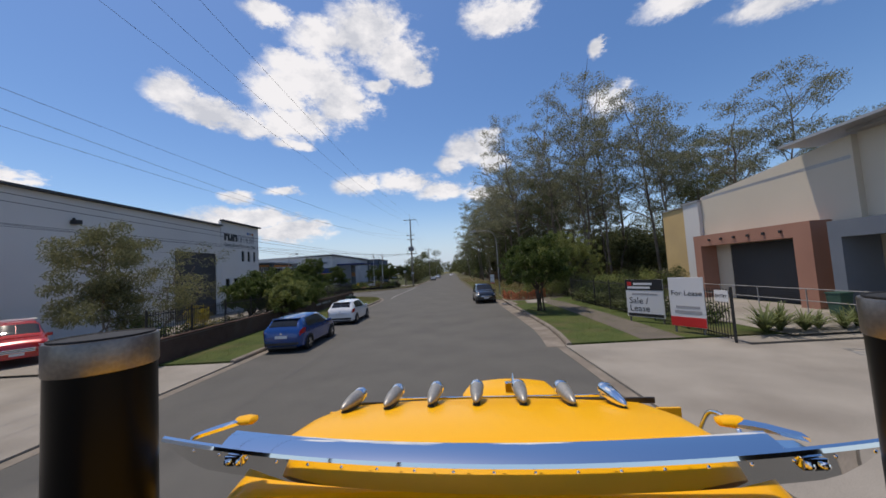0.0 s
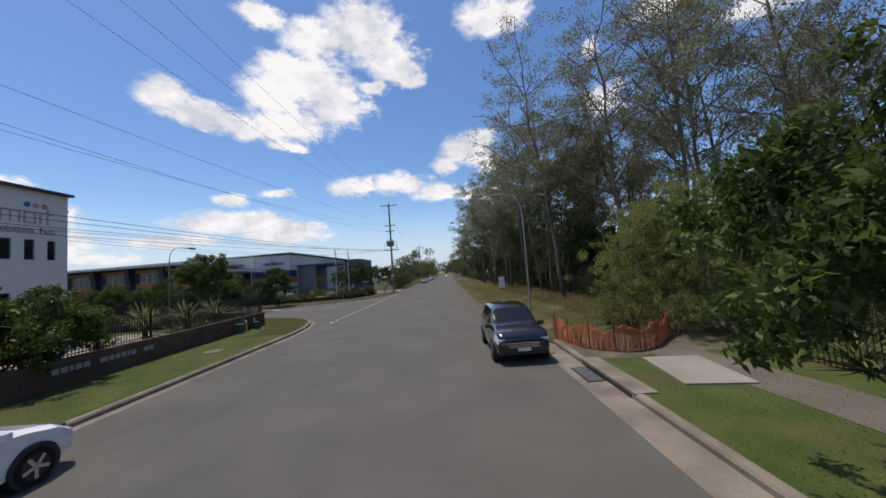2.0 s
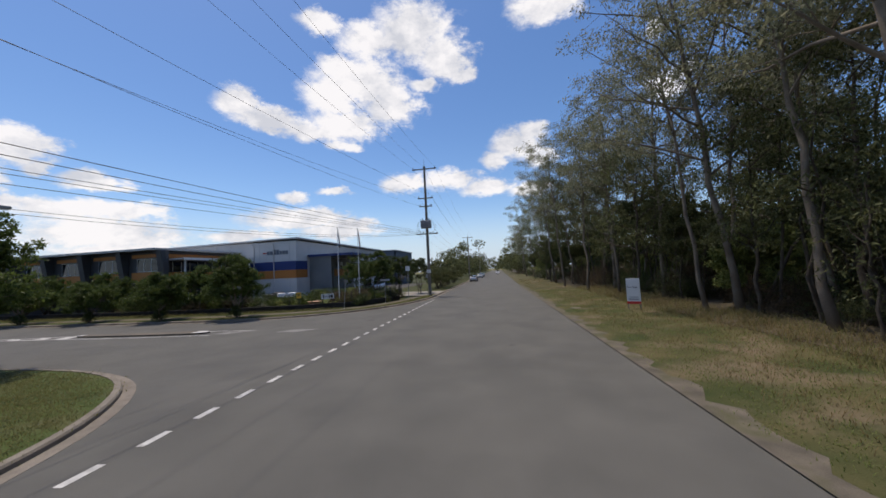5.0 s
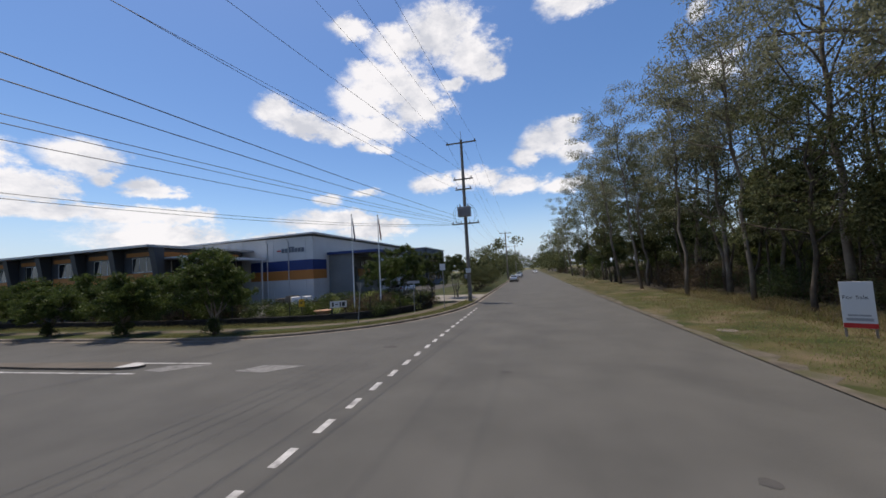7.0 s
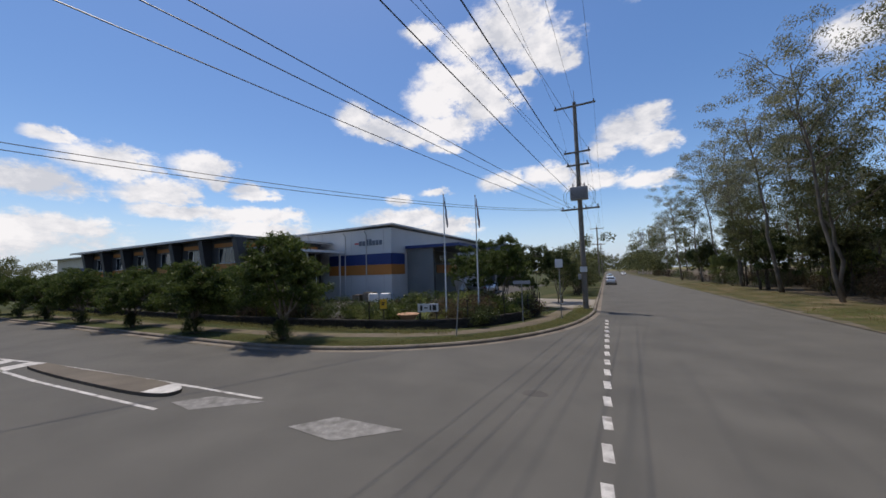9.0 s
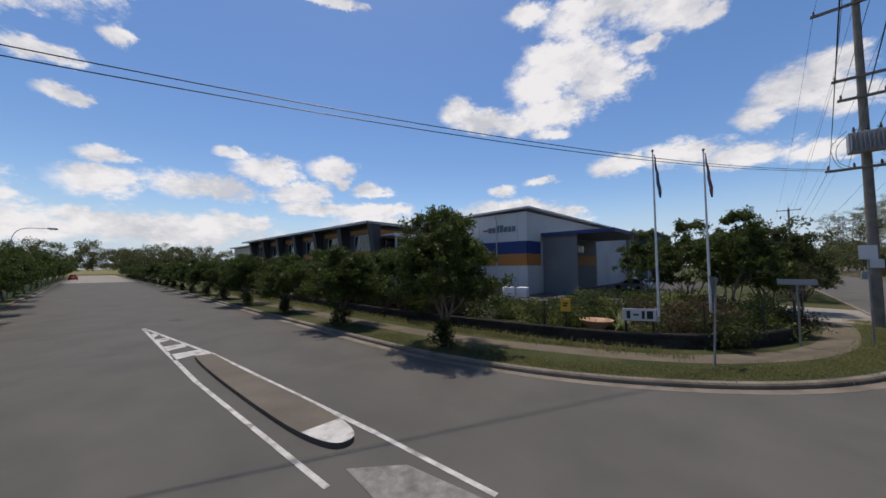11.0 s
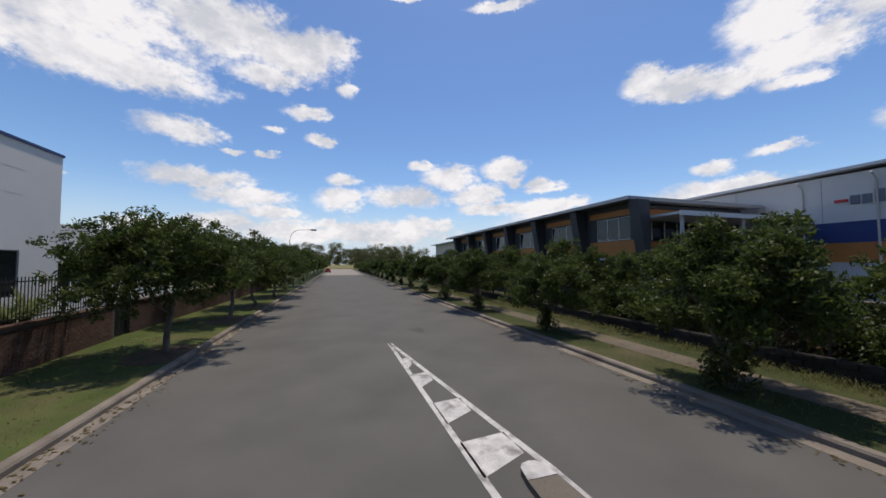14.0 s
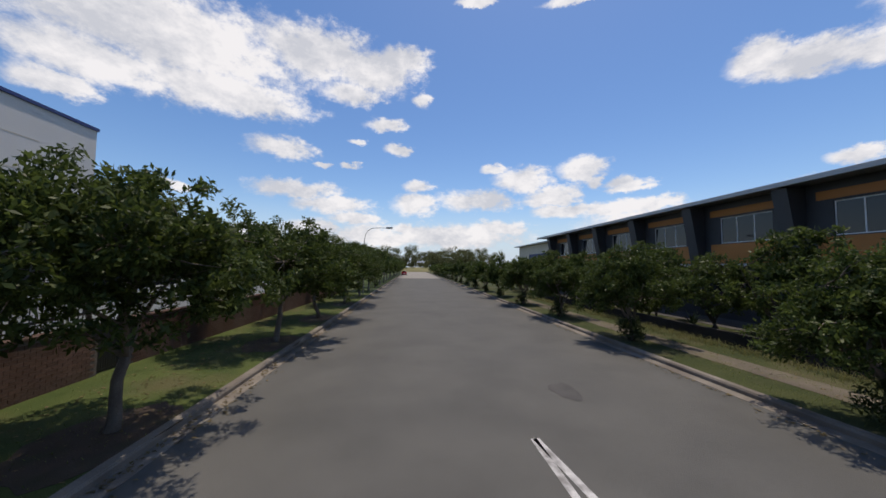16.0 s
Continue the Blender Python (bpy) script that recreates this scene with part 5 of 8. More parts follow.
part("roof", boxes((-44.04, -22.9, -11.74, 38.1, 7.9, 8.05)), ROOF_STEEL, fac)
part("flashing", boxes((-22.66, -22.3, -12.05, 31.74, 8.7, 8.84)), CHARCOAL, fac, "dark metal parapet capping")
part("flashing", boxes((-22.68, -22.28, 31.74, 38.45, 9.25, 9.39)), CHARCOAL, fac, "dark metal parapet capping")
part("flashing", boxes((-44.35, -22.68, 38.1, 38.46, 8.3, 8.42)), NAVY, fac, "dark blue metal parapet capping")
# lower rear wing behind the trees
WING = Matrix.Translation((-44.35, 36.4, 0.1)) @ Matrix.Rotation(radians(180), 4, "Z")
wing_wins = [(1.2 + 4.4 * i, 4.2 + 4.4 * i) for i in range(5)]
wing = wall_with_holes("wall", 24.0, 5.2, 0.25, [(a, b, 1.6, 3.0) for a, b in wing_wins], WALL_WHITE, fac)
wing.matrix_local = WING
for a, b in wing_wins:
    window_unit(fac, a, b, 1.6, 3.0, mullions=(a + 1.5,)).matrix_local = WING
part("wall", boxes((-68.35, -68.1, 10, 36.1, 0.1, 5.2), (-68.1, -44.4, 10, 10.25, 0.1, 5.2)), WALL_WHITE, fac)
part("roof", boxes((-68.08, -44.4, 10.3, 36.1, 5.0, 5.1)), ROOF_STEEL, fac)
part("flood_light", boxes((-22.58, -22.2, 18.3, 18.7, 7.1, 7.35), (-22.62, -22.5, 18.45, 18.55, 7.3, 7.5), bevel=0.03), PLASTIC_BLACK, fac, "black wall floodlight")
# sign: plain shapes in its colours, and the readable line
sign = thing("wall_sign", Matrix.Translation((-0.4, -0.95, 0)) @ Matrix.Diagonal((1, 1, 1.03, 1)), "dark factory sign with three coloured dots", "sign")
for i, w in enumerate((0.46, 0.72, 0.72)):
    y0 = 32.25 + (0.0, 0.54, 1.34)[i]
    part("bold_block", boxes((-22.6, -22.54, y0, y0 + 0.26, 7.36, 8.06), (-22.6, -22.54, y0 + 0.262, y0 + w - 0.262, 7.36 if i == 1 else 7.8, 7.62 if i == 1 else 8.06),
                             (-22.6, -22.54, y0 + w - 0.26, y0 + w, 7.8 if i == 0 else 7.36, 8.06)) if i else boxes((-22.6, -22.54, y0, y0 + 0.26, 7.36, 8.06), (-22.6, -22.54, y0 + 0.262, y0 + w, 7.82, 8.06)), SIGN_BLACK, sign)
for i, (y0, w) in enumerate(((34.44, 0.5), (35.06, 0.9), (36.1, 0.58), (36.84, 0.26), (37.2, 0.32))):
    bars = [(-22.6, -22.55, y0, y0 + 0.09, 7.36, 8.02), (-22.6, -22.55, y0 + 0.092, y0 + w, 7.93, 8.02)]
    if w > 0.4:
        bars.append((-22.6, -22.55, y0 + w - 0.09, y0 + w, 7.36, 7.928))
    if i == 1:
        bars.append((-22.6, -22.55, y0 + 0.41, y0 + 0.49, 7.36, 7.928))
    if i in (0, 2):
        bars.append((-22.6, -22.55, y0 + 0.092, y0 + w - 0.092, 7.36, 7.45))
    if i == 4:
        bars.append((-22.6, -22.55, y0, y0 + 0.09, 8.022, 8.28))
    part("thin_block", boxes(*bars), SIGN_GREY, sign)
for i, m in enumerate((SIGN_BLUE, SIGN_GREY, ORANGE)):
    bm = lathe([(0.15, 0), (0.15, 0.03), (0.14, 0.035)], 20)
    d = part("dot", bm, m, sign)
    d.matrix_local = Matrix.Translation((-22.58, 36.25 + i * 0.42, 8.42)) @ Matrix.Rotation(radians(90), 4, "Y")
lettering("tagline", "Clever Brand Solutions. Fast.", 0.47, SIGN_BLACK, Matrix.Translation((-22.57, 32.2, 6.82)) @ FACE_EAST, sign)

# brick wall and fence round the factory's grounds
def brick_wall(name, a, b, height, label, nearest, z0=0.1):
    """A long brick wall; the stretch named by nearest has its bricks as pieces, the rest as one joined part."""
    ln = math.hypot(b[0] - a[0], b[1] - a[1])
    m = Matrix.Translation((a[0], a[1], z0)) @ Matrix.Rotation(math.atan2(b[1] - a[1], b[0] - a[0]), 4, "Z")
    wall = thing(name, m, label, "wall", kind="structure")
    part("core", boxes((0, ln, -0.1, 0.1, 0, height - 0.05)), MORTAR, wall)
    part("capping", boxes((-0.02, ln + 0.02, -0.14, 0.14, height - 0.05, height + 0.02), bevel=0.012), BRICK_DARK, wall)
    return wall, ln, m


WALLS = [brick_wall("wall_street", (-11.1, 9.9), (-12.9, 41.4), 0.95, "low dark brown brick boundary wall", (18, 29)),
         brick_wall("wall_return", (-12.9, 41.4), (-17.5, 43.2), 0.95, "low dark brown brick boundary wall", None),
         brick_wall("wall_side_street", (-17.5, 43.2), (-39.4, 42.4), 1.33, "low dark brown brick boundary wall", (10, 21)),
         brick_wall("wall_side_street_far", (-40.45, 42.4), (-70.0, 42.9), 1.38, "dark brown brick boundary wall", None)]


def paling_fence(name, a, b, z0, height, spacing, label):
    """A black steel fence: posts and rails as parts, and each paling."""
    ln = math.hypot(b[0] - a[0], b[1] - a[1])
    m = Matrix.Translation((a[0], a[1], z0)) @ Matrix.Rotation(math.atan2(b[1] - a[1], b[0] - a[0]), 4, "Z")
    fence = thing(name, m, label, "fence")
    posts = max(1, round(ln / 2.4))
    pm = None
    for i in range(posts + 1):
        if pm is None:
            pm = part("post", boxes((-0.03, 0.03, -0.03, 0.03, -0.1, height + 0.08), bevel=0.006), BLACK_STEEL, fence)
        else:
            o = new("post", pm.data)
            o.parent, o.location = fence, (ln * i / posts, 0, 0)
    for z in (0.12, height - 0.15):
        part("rail", boxes((0, ln, -0.018, 0.018, z, z + 0.035)), BLACK_STEEL, fence)
    n = int(ln / spacing)
    bm = None
    for i in range(n):
        x = (i + 0.5) * ln / n
        if i < 290:
            if bm is None:
                bm = part("paling", boxes((-0.009, 0.009, -0.009, 0.009, 0.02, height)), BLACK_STEEL, fence)
                bm.location = (x, 0, 0)
            else:
                o = new("paling", bm.data)
                o.parent, o.location = fence, (x, 0, 0)
    return fence


paling_fence("street_fence", (-11.22, 10.0), (-13.05, 41.3), 1.0, 1.15, 0.125, "black steel paling fence on the brick wall")
paling_fence("return_fence", (-13.05, 41.45), (-17.5, 43.3), 1.0, 1.15, 0.125, "black steel paling fence on the brick wall")
paling_fence("side_street_fence", (-17.5, 43.1), (-39.35, 42.3), 1.42, 1.3, 0.125, "black steel paling fence on the brick wall")
# Added gate: its black slats stand in for the darkness in the gap.
gate = thing("side_gate", Matrix.Translation((-40.42, 42.4, 0.12)), "added black slatted gate filling the dark gap between brick walls", "gate")
part("gate_frame", boxes((0, 0.04, -0.02, 0.02, 0, 1.35), (0.94, 0.98, -0.02, 0.02, 0, 1.35), (0.04, 0.94, -0.02, 0.02, 1.3, 1.35), (0.04, 0.94, -0.02, 0.02, 0.05, 0.1)), BLACK_STEEL, gate)
for i in range(13):
    part("slat", boxes((0.055 + 0.068 * i, 0.11 + 0.068 * i, -0.012, 0.012, 0.1, 1.3)), BLACK_STEEL, gate)
paling_fence("footpath_fence", (10.1, 25.6), (9.9, 9.4), 0.12, 1.75, 0.13, "tall black steel paling fence behind the footpath")

# address on the wall, as bars
num = thing("wall_numbers", Matrix.Identity(4), "small pale raised characters on the brick wall", "sign")
y = 27.5
for w in (0.2, 0.2, 0.12, 0.2, 0.2, -0.25, 0.26, 0.2, 0.18, 0.2, 0.1, 0.2, -0.25, 0.22, 0.2):
    if w > 0:
        x = -11.1 - (y - 9.9) / 31.5 * 1.8 + 0.125
        part("bar", boxes((x, x + 0.02, y, y + w, 0.62, 0.8), bevel=0.004), SIGN_GREY, num)
    y += abs(w) + 0.07

# cream building on the east side
cream = thing("cream_building", Matrix.Translation((0.95, -1.7, 0)), "cream rendered commercial building with terracotta portal", "building")
WEST_WALL = Matrix.Translation((18.2, 29.0, 0.1)) @ Matrix.Rotation(radians(-90), 4, "Z")
part("wall", boxes((18.2, 45, 26.2, 29.0, 0.1, 7.0)), WALL_TAN, cream)
part("wall", boxes((18.05, 45, 24.6, 26.19, 0.1, 7.15)), WALL_WHITE, cream)
wl = wall_with_holes("wall", 9.6, 7.3, 0.3, [(2.2, 8.2, 0.0, 3.7)], WALL_CREAM, cream)
wl.matrix_local = WEST_WALL @ Matrix.Translation((4.4, 0.1, 0))
bm = bmesh.new()
v = [bm.verts.new(p) for p in ((18.6, 24.6, 7.402), (18.6, 15.0, 7.402), (18.6, 15.0, 8.3), (18.3, 24.6, 7.402), (18.3, 15.0, 7.402), (18.3, 15.0, 8.3))]
for q in ((0, 2, 1), (3, 4, 5), (0, 1, 4, 3), (1, 2, 5, 4), (2, 0, 3, 5)):
    bm.faces.new([v[i] for i in q])
part("gable", bm, WALL_CREAM, cream)
part("wall", boxes((18.6, 45, 24.0, 24.59, 0.1, 7.0)), WALL_CREAM, cream)
part("wall", boxes((18.6, 45, 2.0, 2.3, 0.1, 8.2)), WALL_CREAM, cream)
part("roof", boxes((18.0, 45, 2.0, 14.9, 8.35, 8.5)), ROOF_STEEL, cream)
part("roof", boxes((17.2, 22, 1.8, 17.3, 8.5, 8.62)), ROOF_STEEL, cream)
part("roof", boxes((18.3, 45, 15.1, 24.4, 7.2, 7.38)), ROOF_STEEL, cream)
part("roof", boxes((17.95, 45, 24.5, 26.3, 7.16, 7.25)), ROOF_STEEL, cream)
part("roof", boxes((18.1, 45, 26.2, 29.1, 7.02, 7.1)), ROOF_STEEL, cream)
part("portal_pier", boxes((17.2, 18.28, 23.55, 24.2, 0.1, 4.5)), TERRACOTTA, cream, "terracotta rendered portal")
part("portal_pier", boxes((17.2, 18.28, 16.2, 17.1, 0.1, 4.5)), TERRACOTTA, cream, "terracotta rendered portal")
part("portal_lintel", boxes((17.2, 18.28, 17.1, 23.55, 3.75, 4.5)), TERRACOTTA, cream, "terracotta rendered portal")
door = part("garage_door", boxes((18.37, 18.4, 16.8, 22.4, 0.1, 3.7)), CHARCOAL, cream, "dark slatted garage door")
slat_row(door, (18.33, 18.368, 16.8, 22.4, 0.1, 0.205), 30, (0, 0, 0.12))
for i in range(6):
    part("spot_light", boxes((17.1, 17.2, 17.6 + i * 1.0, 17.75 + i * 1.0, 4.05, 4.2), bevel=0.02), PLASTIC_BLACK, cream)
wl = wall_with_holes("wall", 13.1, 8.25, 0.3, [(1.4, 6.0, 4.9, 6.3), (0.9, 3.4, 0.0, 3.3), (4.4, 6.2, 0.2, 3.0), (8.0, 12.0, 4.9, 6.3)], WALL_CREAM, cream)
wl.matrix_local = WEST_WALL @ Matrix.Translation((14.0, 0.4, 0))
for x0, x1 in ((1.4, 6.0), (8.0, 12.0)):
    u = window_unit(cream, x0, x1, 4.9, 6.3, mullions=(x0 + 1.3, x0 + 2.6))
    u.matrix_local = WEST_WALL @ Matrix.Translation((14.0, 0.4, 0))
window_unit(cream, 4.4, 6.2, 0.2, 3.0, mullions=(5.3,)).matrix_local = WEST_WALL @ Matrix.Translation((14.0, 0.4, 0))
for i in range(7):
    part("louvre", boxes((17.85, 18.35, 8.9, 13.4, 6.35 + i * 0.07, 6.38 + i * 0.07)), CHARCOAL, cream)
part("porch_pier", boxes((16.8, 18.5, 14.6, 15.1, 0.1, 4.3)), BLUEGREY, cream, "blue-grey rendered porch")
part("porch_lintel", boxes((16.8, 18.5, 6.0, 14.6, 3.55, 4.3)), BLUEGREY, cream, "blue-grey rendered porch")
part("porch_pier", boxes((16.8, 18.5, 5.5, 6.0, 0.1, 4.3)), BLUEGREY, cream, "blue-grey rendered porch")
rail = thing("hand_rail", Matrix.Translation((0.95, -1.7, 0)), "galvanised hand rail before the garage", "railing")
for y in (13.0, 15.5, 18.0, 20.5, 23.0):
    tube("post", [(15.9, y, 0.1), (15.9, y, 1.25)], 0.025, GALV, rail, 8)
for z in (0.7, 1.25):
    tube("rail", [(15.9, 13.0, z), (15.9, 23.0, z)], 0.022, GALV, rail, 8)
bin_ = thing("wheelie_bin", pose(17.1, 12.7, 0.14), "dark green wheelie bin by the porch", "bin")
bm = boxes((-0.28, 0.28, -0.3, 0.3, 0.05, 0.95), bevel=0.03)
for vv in bm.verts:
    k = 0.78 + 0.22 * vv.co.z
    vv.co.x, vv.co.y = vv.co.x * k, vv.co.y * k
part("body", bm, PLASTIC_GREEN, bin_)
part("lid", boxes((-0.3, 0.32, -0.31, 0.31, 0.95, 1.02), bevel=0.03), PLASTIC_GREEN, bin_)
for y in (-0.25, 0.25):
    wv = part("wheel", lathe([(0.1, -0.03), (0.1, 0.03)], 16), TYRE, bin_)
    wv.matrix_local = Matrix.Translation((0.28, y, 0.1)) @ Matrix.Rotation(radians(90), 4, "X")

# office and hall on the north side
off = thing("office_building", Matrix.Identity(4), "two-storey office with charcoal fins and orange panels", "building")
Y0 = 69.4
SOUTH = Matrix.Translation((-74.0, Y0, 0.1))
bays = [2.0 + i * 5.55 for i in range(6)]
wins = [(b + 1.35, b + 4.35, 4.55, 6.1) for b in bays]
low = [(b + 0.8, b + 4.6, 0.9, 2.7) for b in bays]
wl = wall_with_holes("wall", 34.2, 7.0, 0.25, wins + low, CHARCOAL, off)
wl.matrix_local = SOUTH
for a, b, c, d in wins:
    window_unit(off, a, b, c, d, mullions=(a + 1.0, a + 2.0), frame_mat=WHITE_FRAME).matrix_local = SOUTH
for a, b, c, d in low:
    window_unit(off, a, b, c, d, mullions=(a + 1.9,)).matrix_local = SOUTH
for b in bays:
    part("spandrel", boxes((b + 0.75, b + 4.85, -0.05, -0.004, 3.35, 4.5)), ORANGE, off, "orange cladding panel").matrix_local = SOUTH
    part("spandrel", boxes((b + 0.75, b + 4.85, -0.05, -0.004, 6.2, 6.6)), ORANGE, off, "orange cladding panel").matrix_local = SOUTH
    part("ledge", boxes((b + 0.7, b + 4.9, -0.35, -0.004, 3.18, 3.32)), WALL_GREY, off).matrix_local = SOUTH
for b in bays + [bays[-1] + 5.55]:
    bm = bmesh.new()
    prof = [(0.0, 0.0), (0.0, 6.9), (-1.0, 6.9), (-0.35, 3.0), (-0.2, 0.0)]
    ra = [bm.verts.new((b - 0.35, y, z)) for y, z in prof]
    rb = [bm.verts.new((b + 0.35, y, z)) for y, z in prof]
    bm.faces.new(ra)
    bm.faces.new(rb[::-1])
    for i in range(5):
        bm.faces.new((ra[i], rb[i], rb[(i + 1) % 5], ra[(i + 1) % 5]))
    part("fin", bm, CHARCOAL, off, "tapered charcoal fin").matrix_local = SOUTH @ Matrix.Translation((0, -0.06, 0))
part("wall", boxes((-74.0, -73.8, Y0 + 0.26, 80, 0.1, 7.0)), CHARCOAL, off)
part("wall", boxes((-40.05, -39.8, Y0 + 0.26, 80.0, 0.1, 7.0)), CHARCOAL, off)
part("spandrel", boxes((-39.79, -39.74, 70.2, 79.4, 3.4, 4.5)), ORANGE, off, "orange cladding panel")
part("spandrel", boxes((-39.79, -39.74, 70.2, 79.4, 6.2, 6.7)), ORANGE, off, "orange cladding panel")
part("roof", boxes((-75.3, -38.9, 68.2, 81, 7.12, 7.3)), ROOF_STEEL, off, "thin overhanging steel roof")
part("gutter", boxes((-75.3, -38.9, 68.1, 68.2, 7.05, 7.24)), ROOF_STEEL, off)
part("gutter", boxes((-38.9, -38.8, 68.1, 81, 7.05, 7.24)), ROOF_STEEL, off)
part("canopy", boxes((-39.75, -36.7, 69.6, 80.7, 5.9, 6.05)), ROOF_PALE, off, "narrow side entrance canopy")
part("canopy_fascia", boxes((-36.696, -36.62, 69.6, 80.7, 5.82, 6.1)), WHITE_FRAME, off)
for y in (70.0, 75.2, 80.2):
    part("canopy_post", boxes((-37.0, -36.85, y, y + 0.15, 0.1, 5.9)), WALL_GREY, off)
for y0, y1, z0, z1 in ((70.6, 79.2, 0.3, 3.3), (71.0, 79.0, 4.6, 5.8)):
    part("entry_glass", boxes((-39.735, -39.7, y0, y1, z0, z1)), GLASS_DARK, off)
    for k in range(8):
        y = y0 + (y1 - y0) * k / 7
        part("mullion", boxes((-39.7, -39.66, y - 0.03, y + 0.03, z0, z1)), WHITE_FRAME, off)

hall = thing("warehouse_hall", Matrix.Identity(4), "pale grey warehouse hall with navy and orange bands", "building")
part("wall", boxes((-75, -29.9, 81.2, 81.5, 0.1, 8.6)), WALL_GREY, hall)
part("wall", boxes((-30.2, -29.9, 81.51, 116, 0.1, 8.6)), WALL_GREY, hall)
part("wall", boxes((-75, -74.7, 81.51, 116, 0.1, 8.6)), WALL_GREY, hall)
part("wall", boxes((-74.7, -30.21, 115.7, 116, 0.1, 8.6)), WALL_GREY, hall)
for i in range(9):
    part("panel_joint", boxes((-70.2 + i * 4.9, -70.17 + i * 4.9, 81.185, 81.21, 0.1, 8.5)), SIGN_GREY, hall)
part("navy_band", boxes((-39.5, -29.86, 81.14, 81.195, 4.3, 5.6)), NAVY, hall, "navy blue painted band")
part("navy_band", boxes((-29.895, -29.86, 81.14, 84.0, 4.3, 5.6)), NAVY, hall, "navy blue painted band")
part("orange_band", boxes((-39.5, -29.86, 81.14, 81.195, 3.1, 4.29)), ORANGE, hall, "orange painted band")
part("orange_band", boxes((-29.895, -29.86, 81.14, 84.0, 3.1, 4.29)), ORANGE, hall, "orange painted band")
bm = bmesh.new()
v = [bm.verts.new(p) for p in ((-76, 80.75, 8.25), (-29.4, 80.75, 8.85), (-29.4, 117, 8.85), (-76, 117, 8.25), (-76, 80.75, 8.43), (-29.4, 80.75, 9.03), (-29.4, 117, 9.03), (-76, 117, 8.43))]
for q in ((0, 1, 2, 3), (4, 7, 6, 5), (0, 4, 5, 1), (1, 5, 6, 2), (2, 6, 7, 3), (3, 7, 4, 0)):
    bm.faces.new([v[i] for i in q])
part("roof", bm, ROOF_PALE, hall, "broad steel roof with overhanging eaves")
for x in (-33.5, -36.8, -43.0, -50.0, -57.0):
    tube("downpipe", [(x, 81.1, 0.1), (x, 81.1, 8.0), (x, 80.6, 8.4)], 0.06, WALL_GREY, hall, 8)
for i in range(7):
    part("logo_block", boxes((-34.6 + i * 0.5, -34.22 + i * 0.5, 81.12, 81.19, 6.65, 7.2 if i not in (2, 3) else 7.4), bevel=0.01), BLUEGREY, hall, "blue-grey logo shape")
part("logo_flash", boxes((-35.3, -34.7, 81.12, 81.19, 6.85, 7.02)), SIGN_RED, hall, "red logo flash")
# loading porch on the hall's street side
part("porch_roof", boxes((-29.85, -22.6, 84.2, 100, 6.4, 6.5)), PORCH_GREY, hall, "flat loading porch roof")
part("porch_fascia", boxes((-29.85, -22.6, 84.12, 84.196, 6.2, 6.55)), NAVY, hall, "dark blue porch fascia")
part("porch_fascia", boxes((-22.596, -22.52, 84.12, 100, 6.2, 6.55)), NAVY, hall, "dark blue porch fascia")
part("porch_wall", boxes((-29.8, -26.2, 84.5, 84.75, 0.1, 6.3)), PORCH_GREY, hall)
part("porch_wall", boxes((-29.86, -29.6, 84.76, 100, 0.1, 6.3)), PORCH_GREY, hall)
door = part("loading_door", boxes((-29.59, -29.54, 86.2, 91.5, 0.1, 4.6)), CHARCOAL, hall, "dark loading door")
part("orange_band", boxes((-29.595, -29.55, 92.0, 99.6, 3.1, 4.29)), ORANGE, hall, "orange painted band")
part("porch_window", boxes((-29.595, -29.55, 93.0, 95.2, 4.6, 5.6)), GLASS_DARK, hall)
for y in (93.7, 94.45):
    part("mullion", boxes((-29.55, -29.52, y, y + 0.05, 4.6, 5.6)), WHITE_FRAME, hall)
for y in (92, 99.6):
    part("porch_post", boxes((-23.3, -23.0, y, y + 0.3, 0.1, 6.3)), WALL_GREY, hall)
annex = thing("rear_office", Matrix.Identity(4), "blue-grey rear office block behind the hall", "building")
wl = wall_with_holes("wall", 16, 8.6, 0.25, [(1 + 3.7 * i, 3.9 + 3.7 * i, 4.8, 6.4) for i in range(4)] + [(1 + 3.7 * i, 3.9 + 3.7 * i, 1.2, 2.8) for i in range(4)], BLUEGREY, annex)
ANNEX_WALL = Matrix.Translation((-26.0, 117.0, 0.1)) @ Matrix.Rotation(radians(90), 4, "Z")
wl.matrix_local = ANNEX_WALL
for i in range(4):
    for z in (4.8, 1.2):
        window_unit(annex, 1 + 3.7 * i, 3.9 + 3.7 * i, z, z + 1.6, mullions=(2.4 + 3.7 * i,)).matrix_local = ANNEX_WALL
part("wall", boxes((-40, -26.0, 117.0, 117.25, 0.1, 8.7)), BLUEGREY, annex)
part("wall", boxes((-40, -26.26, 132.75, 133, 0.1, 8.7)), BLUEGREY, annex)
part("wall", boxes((-40, -39.75, 117.26, 132.7, 0.1, 8.7)), BLUEGREY, annex)
part("roof", boxes((-40.2, -25.8, 116.8, 133.2, 8.72, 8.9)), ROOF_STEEL, annex)
shed = thing("far_shed", Matrix.Identity(4), "pale cream shed beyond the office", "building")
part("wall", boxes((-98, -76.6, 73.0, 73.25, 0.1, 7.3)), WALL_CREAM, shed)
part("wall", boxes((-76.85, -76.6, 73.26, 90, 0.1, 7.3)), WALL_CREAM, shed)
part("wall", boxes((-98, -97.75, 73.26, 90, 0.1, 7.3)), WALL_CREAM, shed)
part("navy_band", boxes((-92, -76.6, 72.95, 72.995, 4.6, 5.6)), NAVY, shed)
part("orange_band", boxes((-92, -76.6, 72.95, 72.995, 3.4, 4.59)), ORANGE, shed)
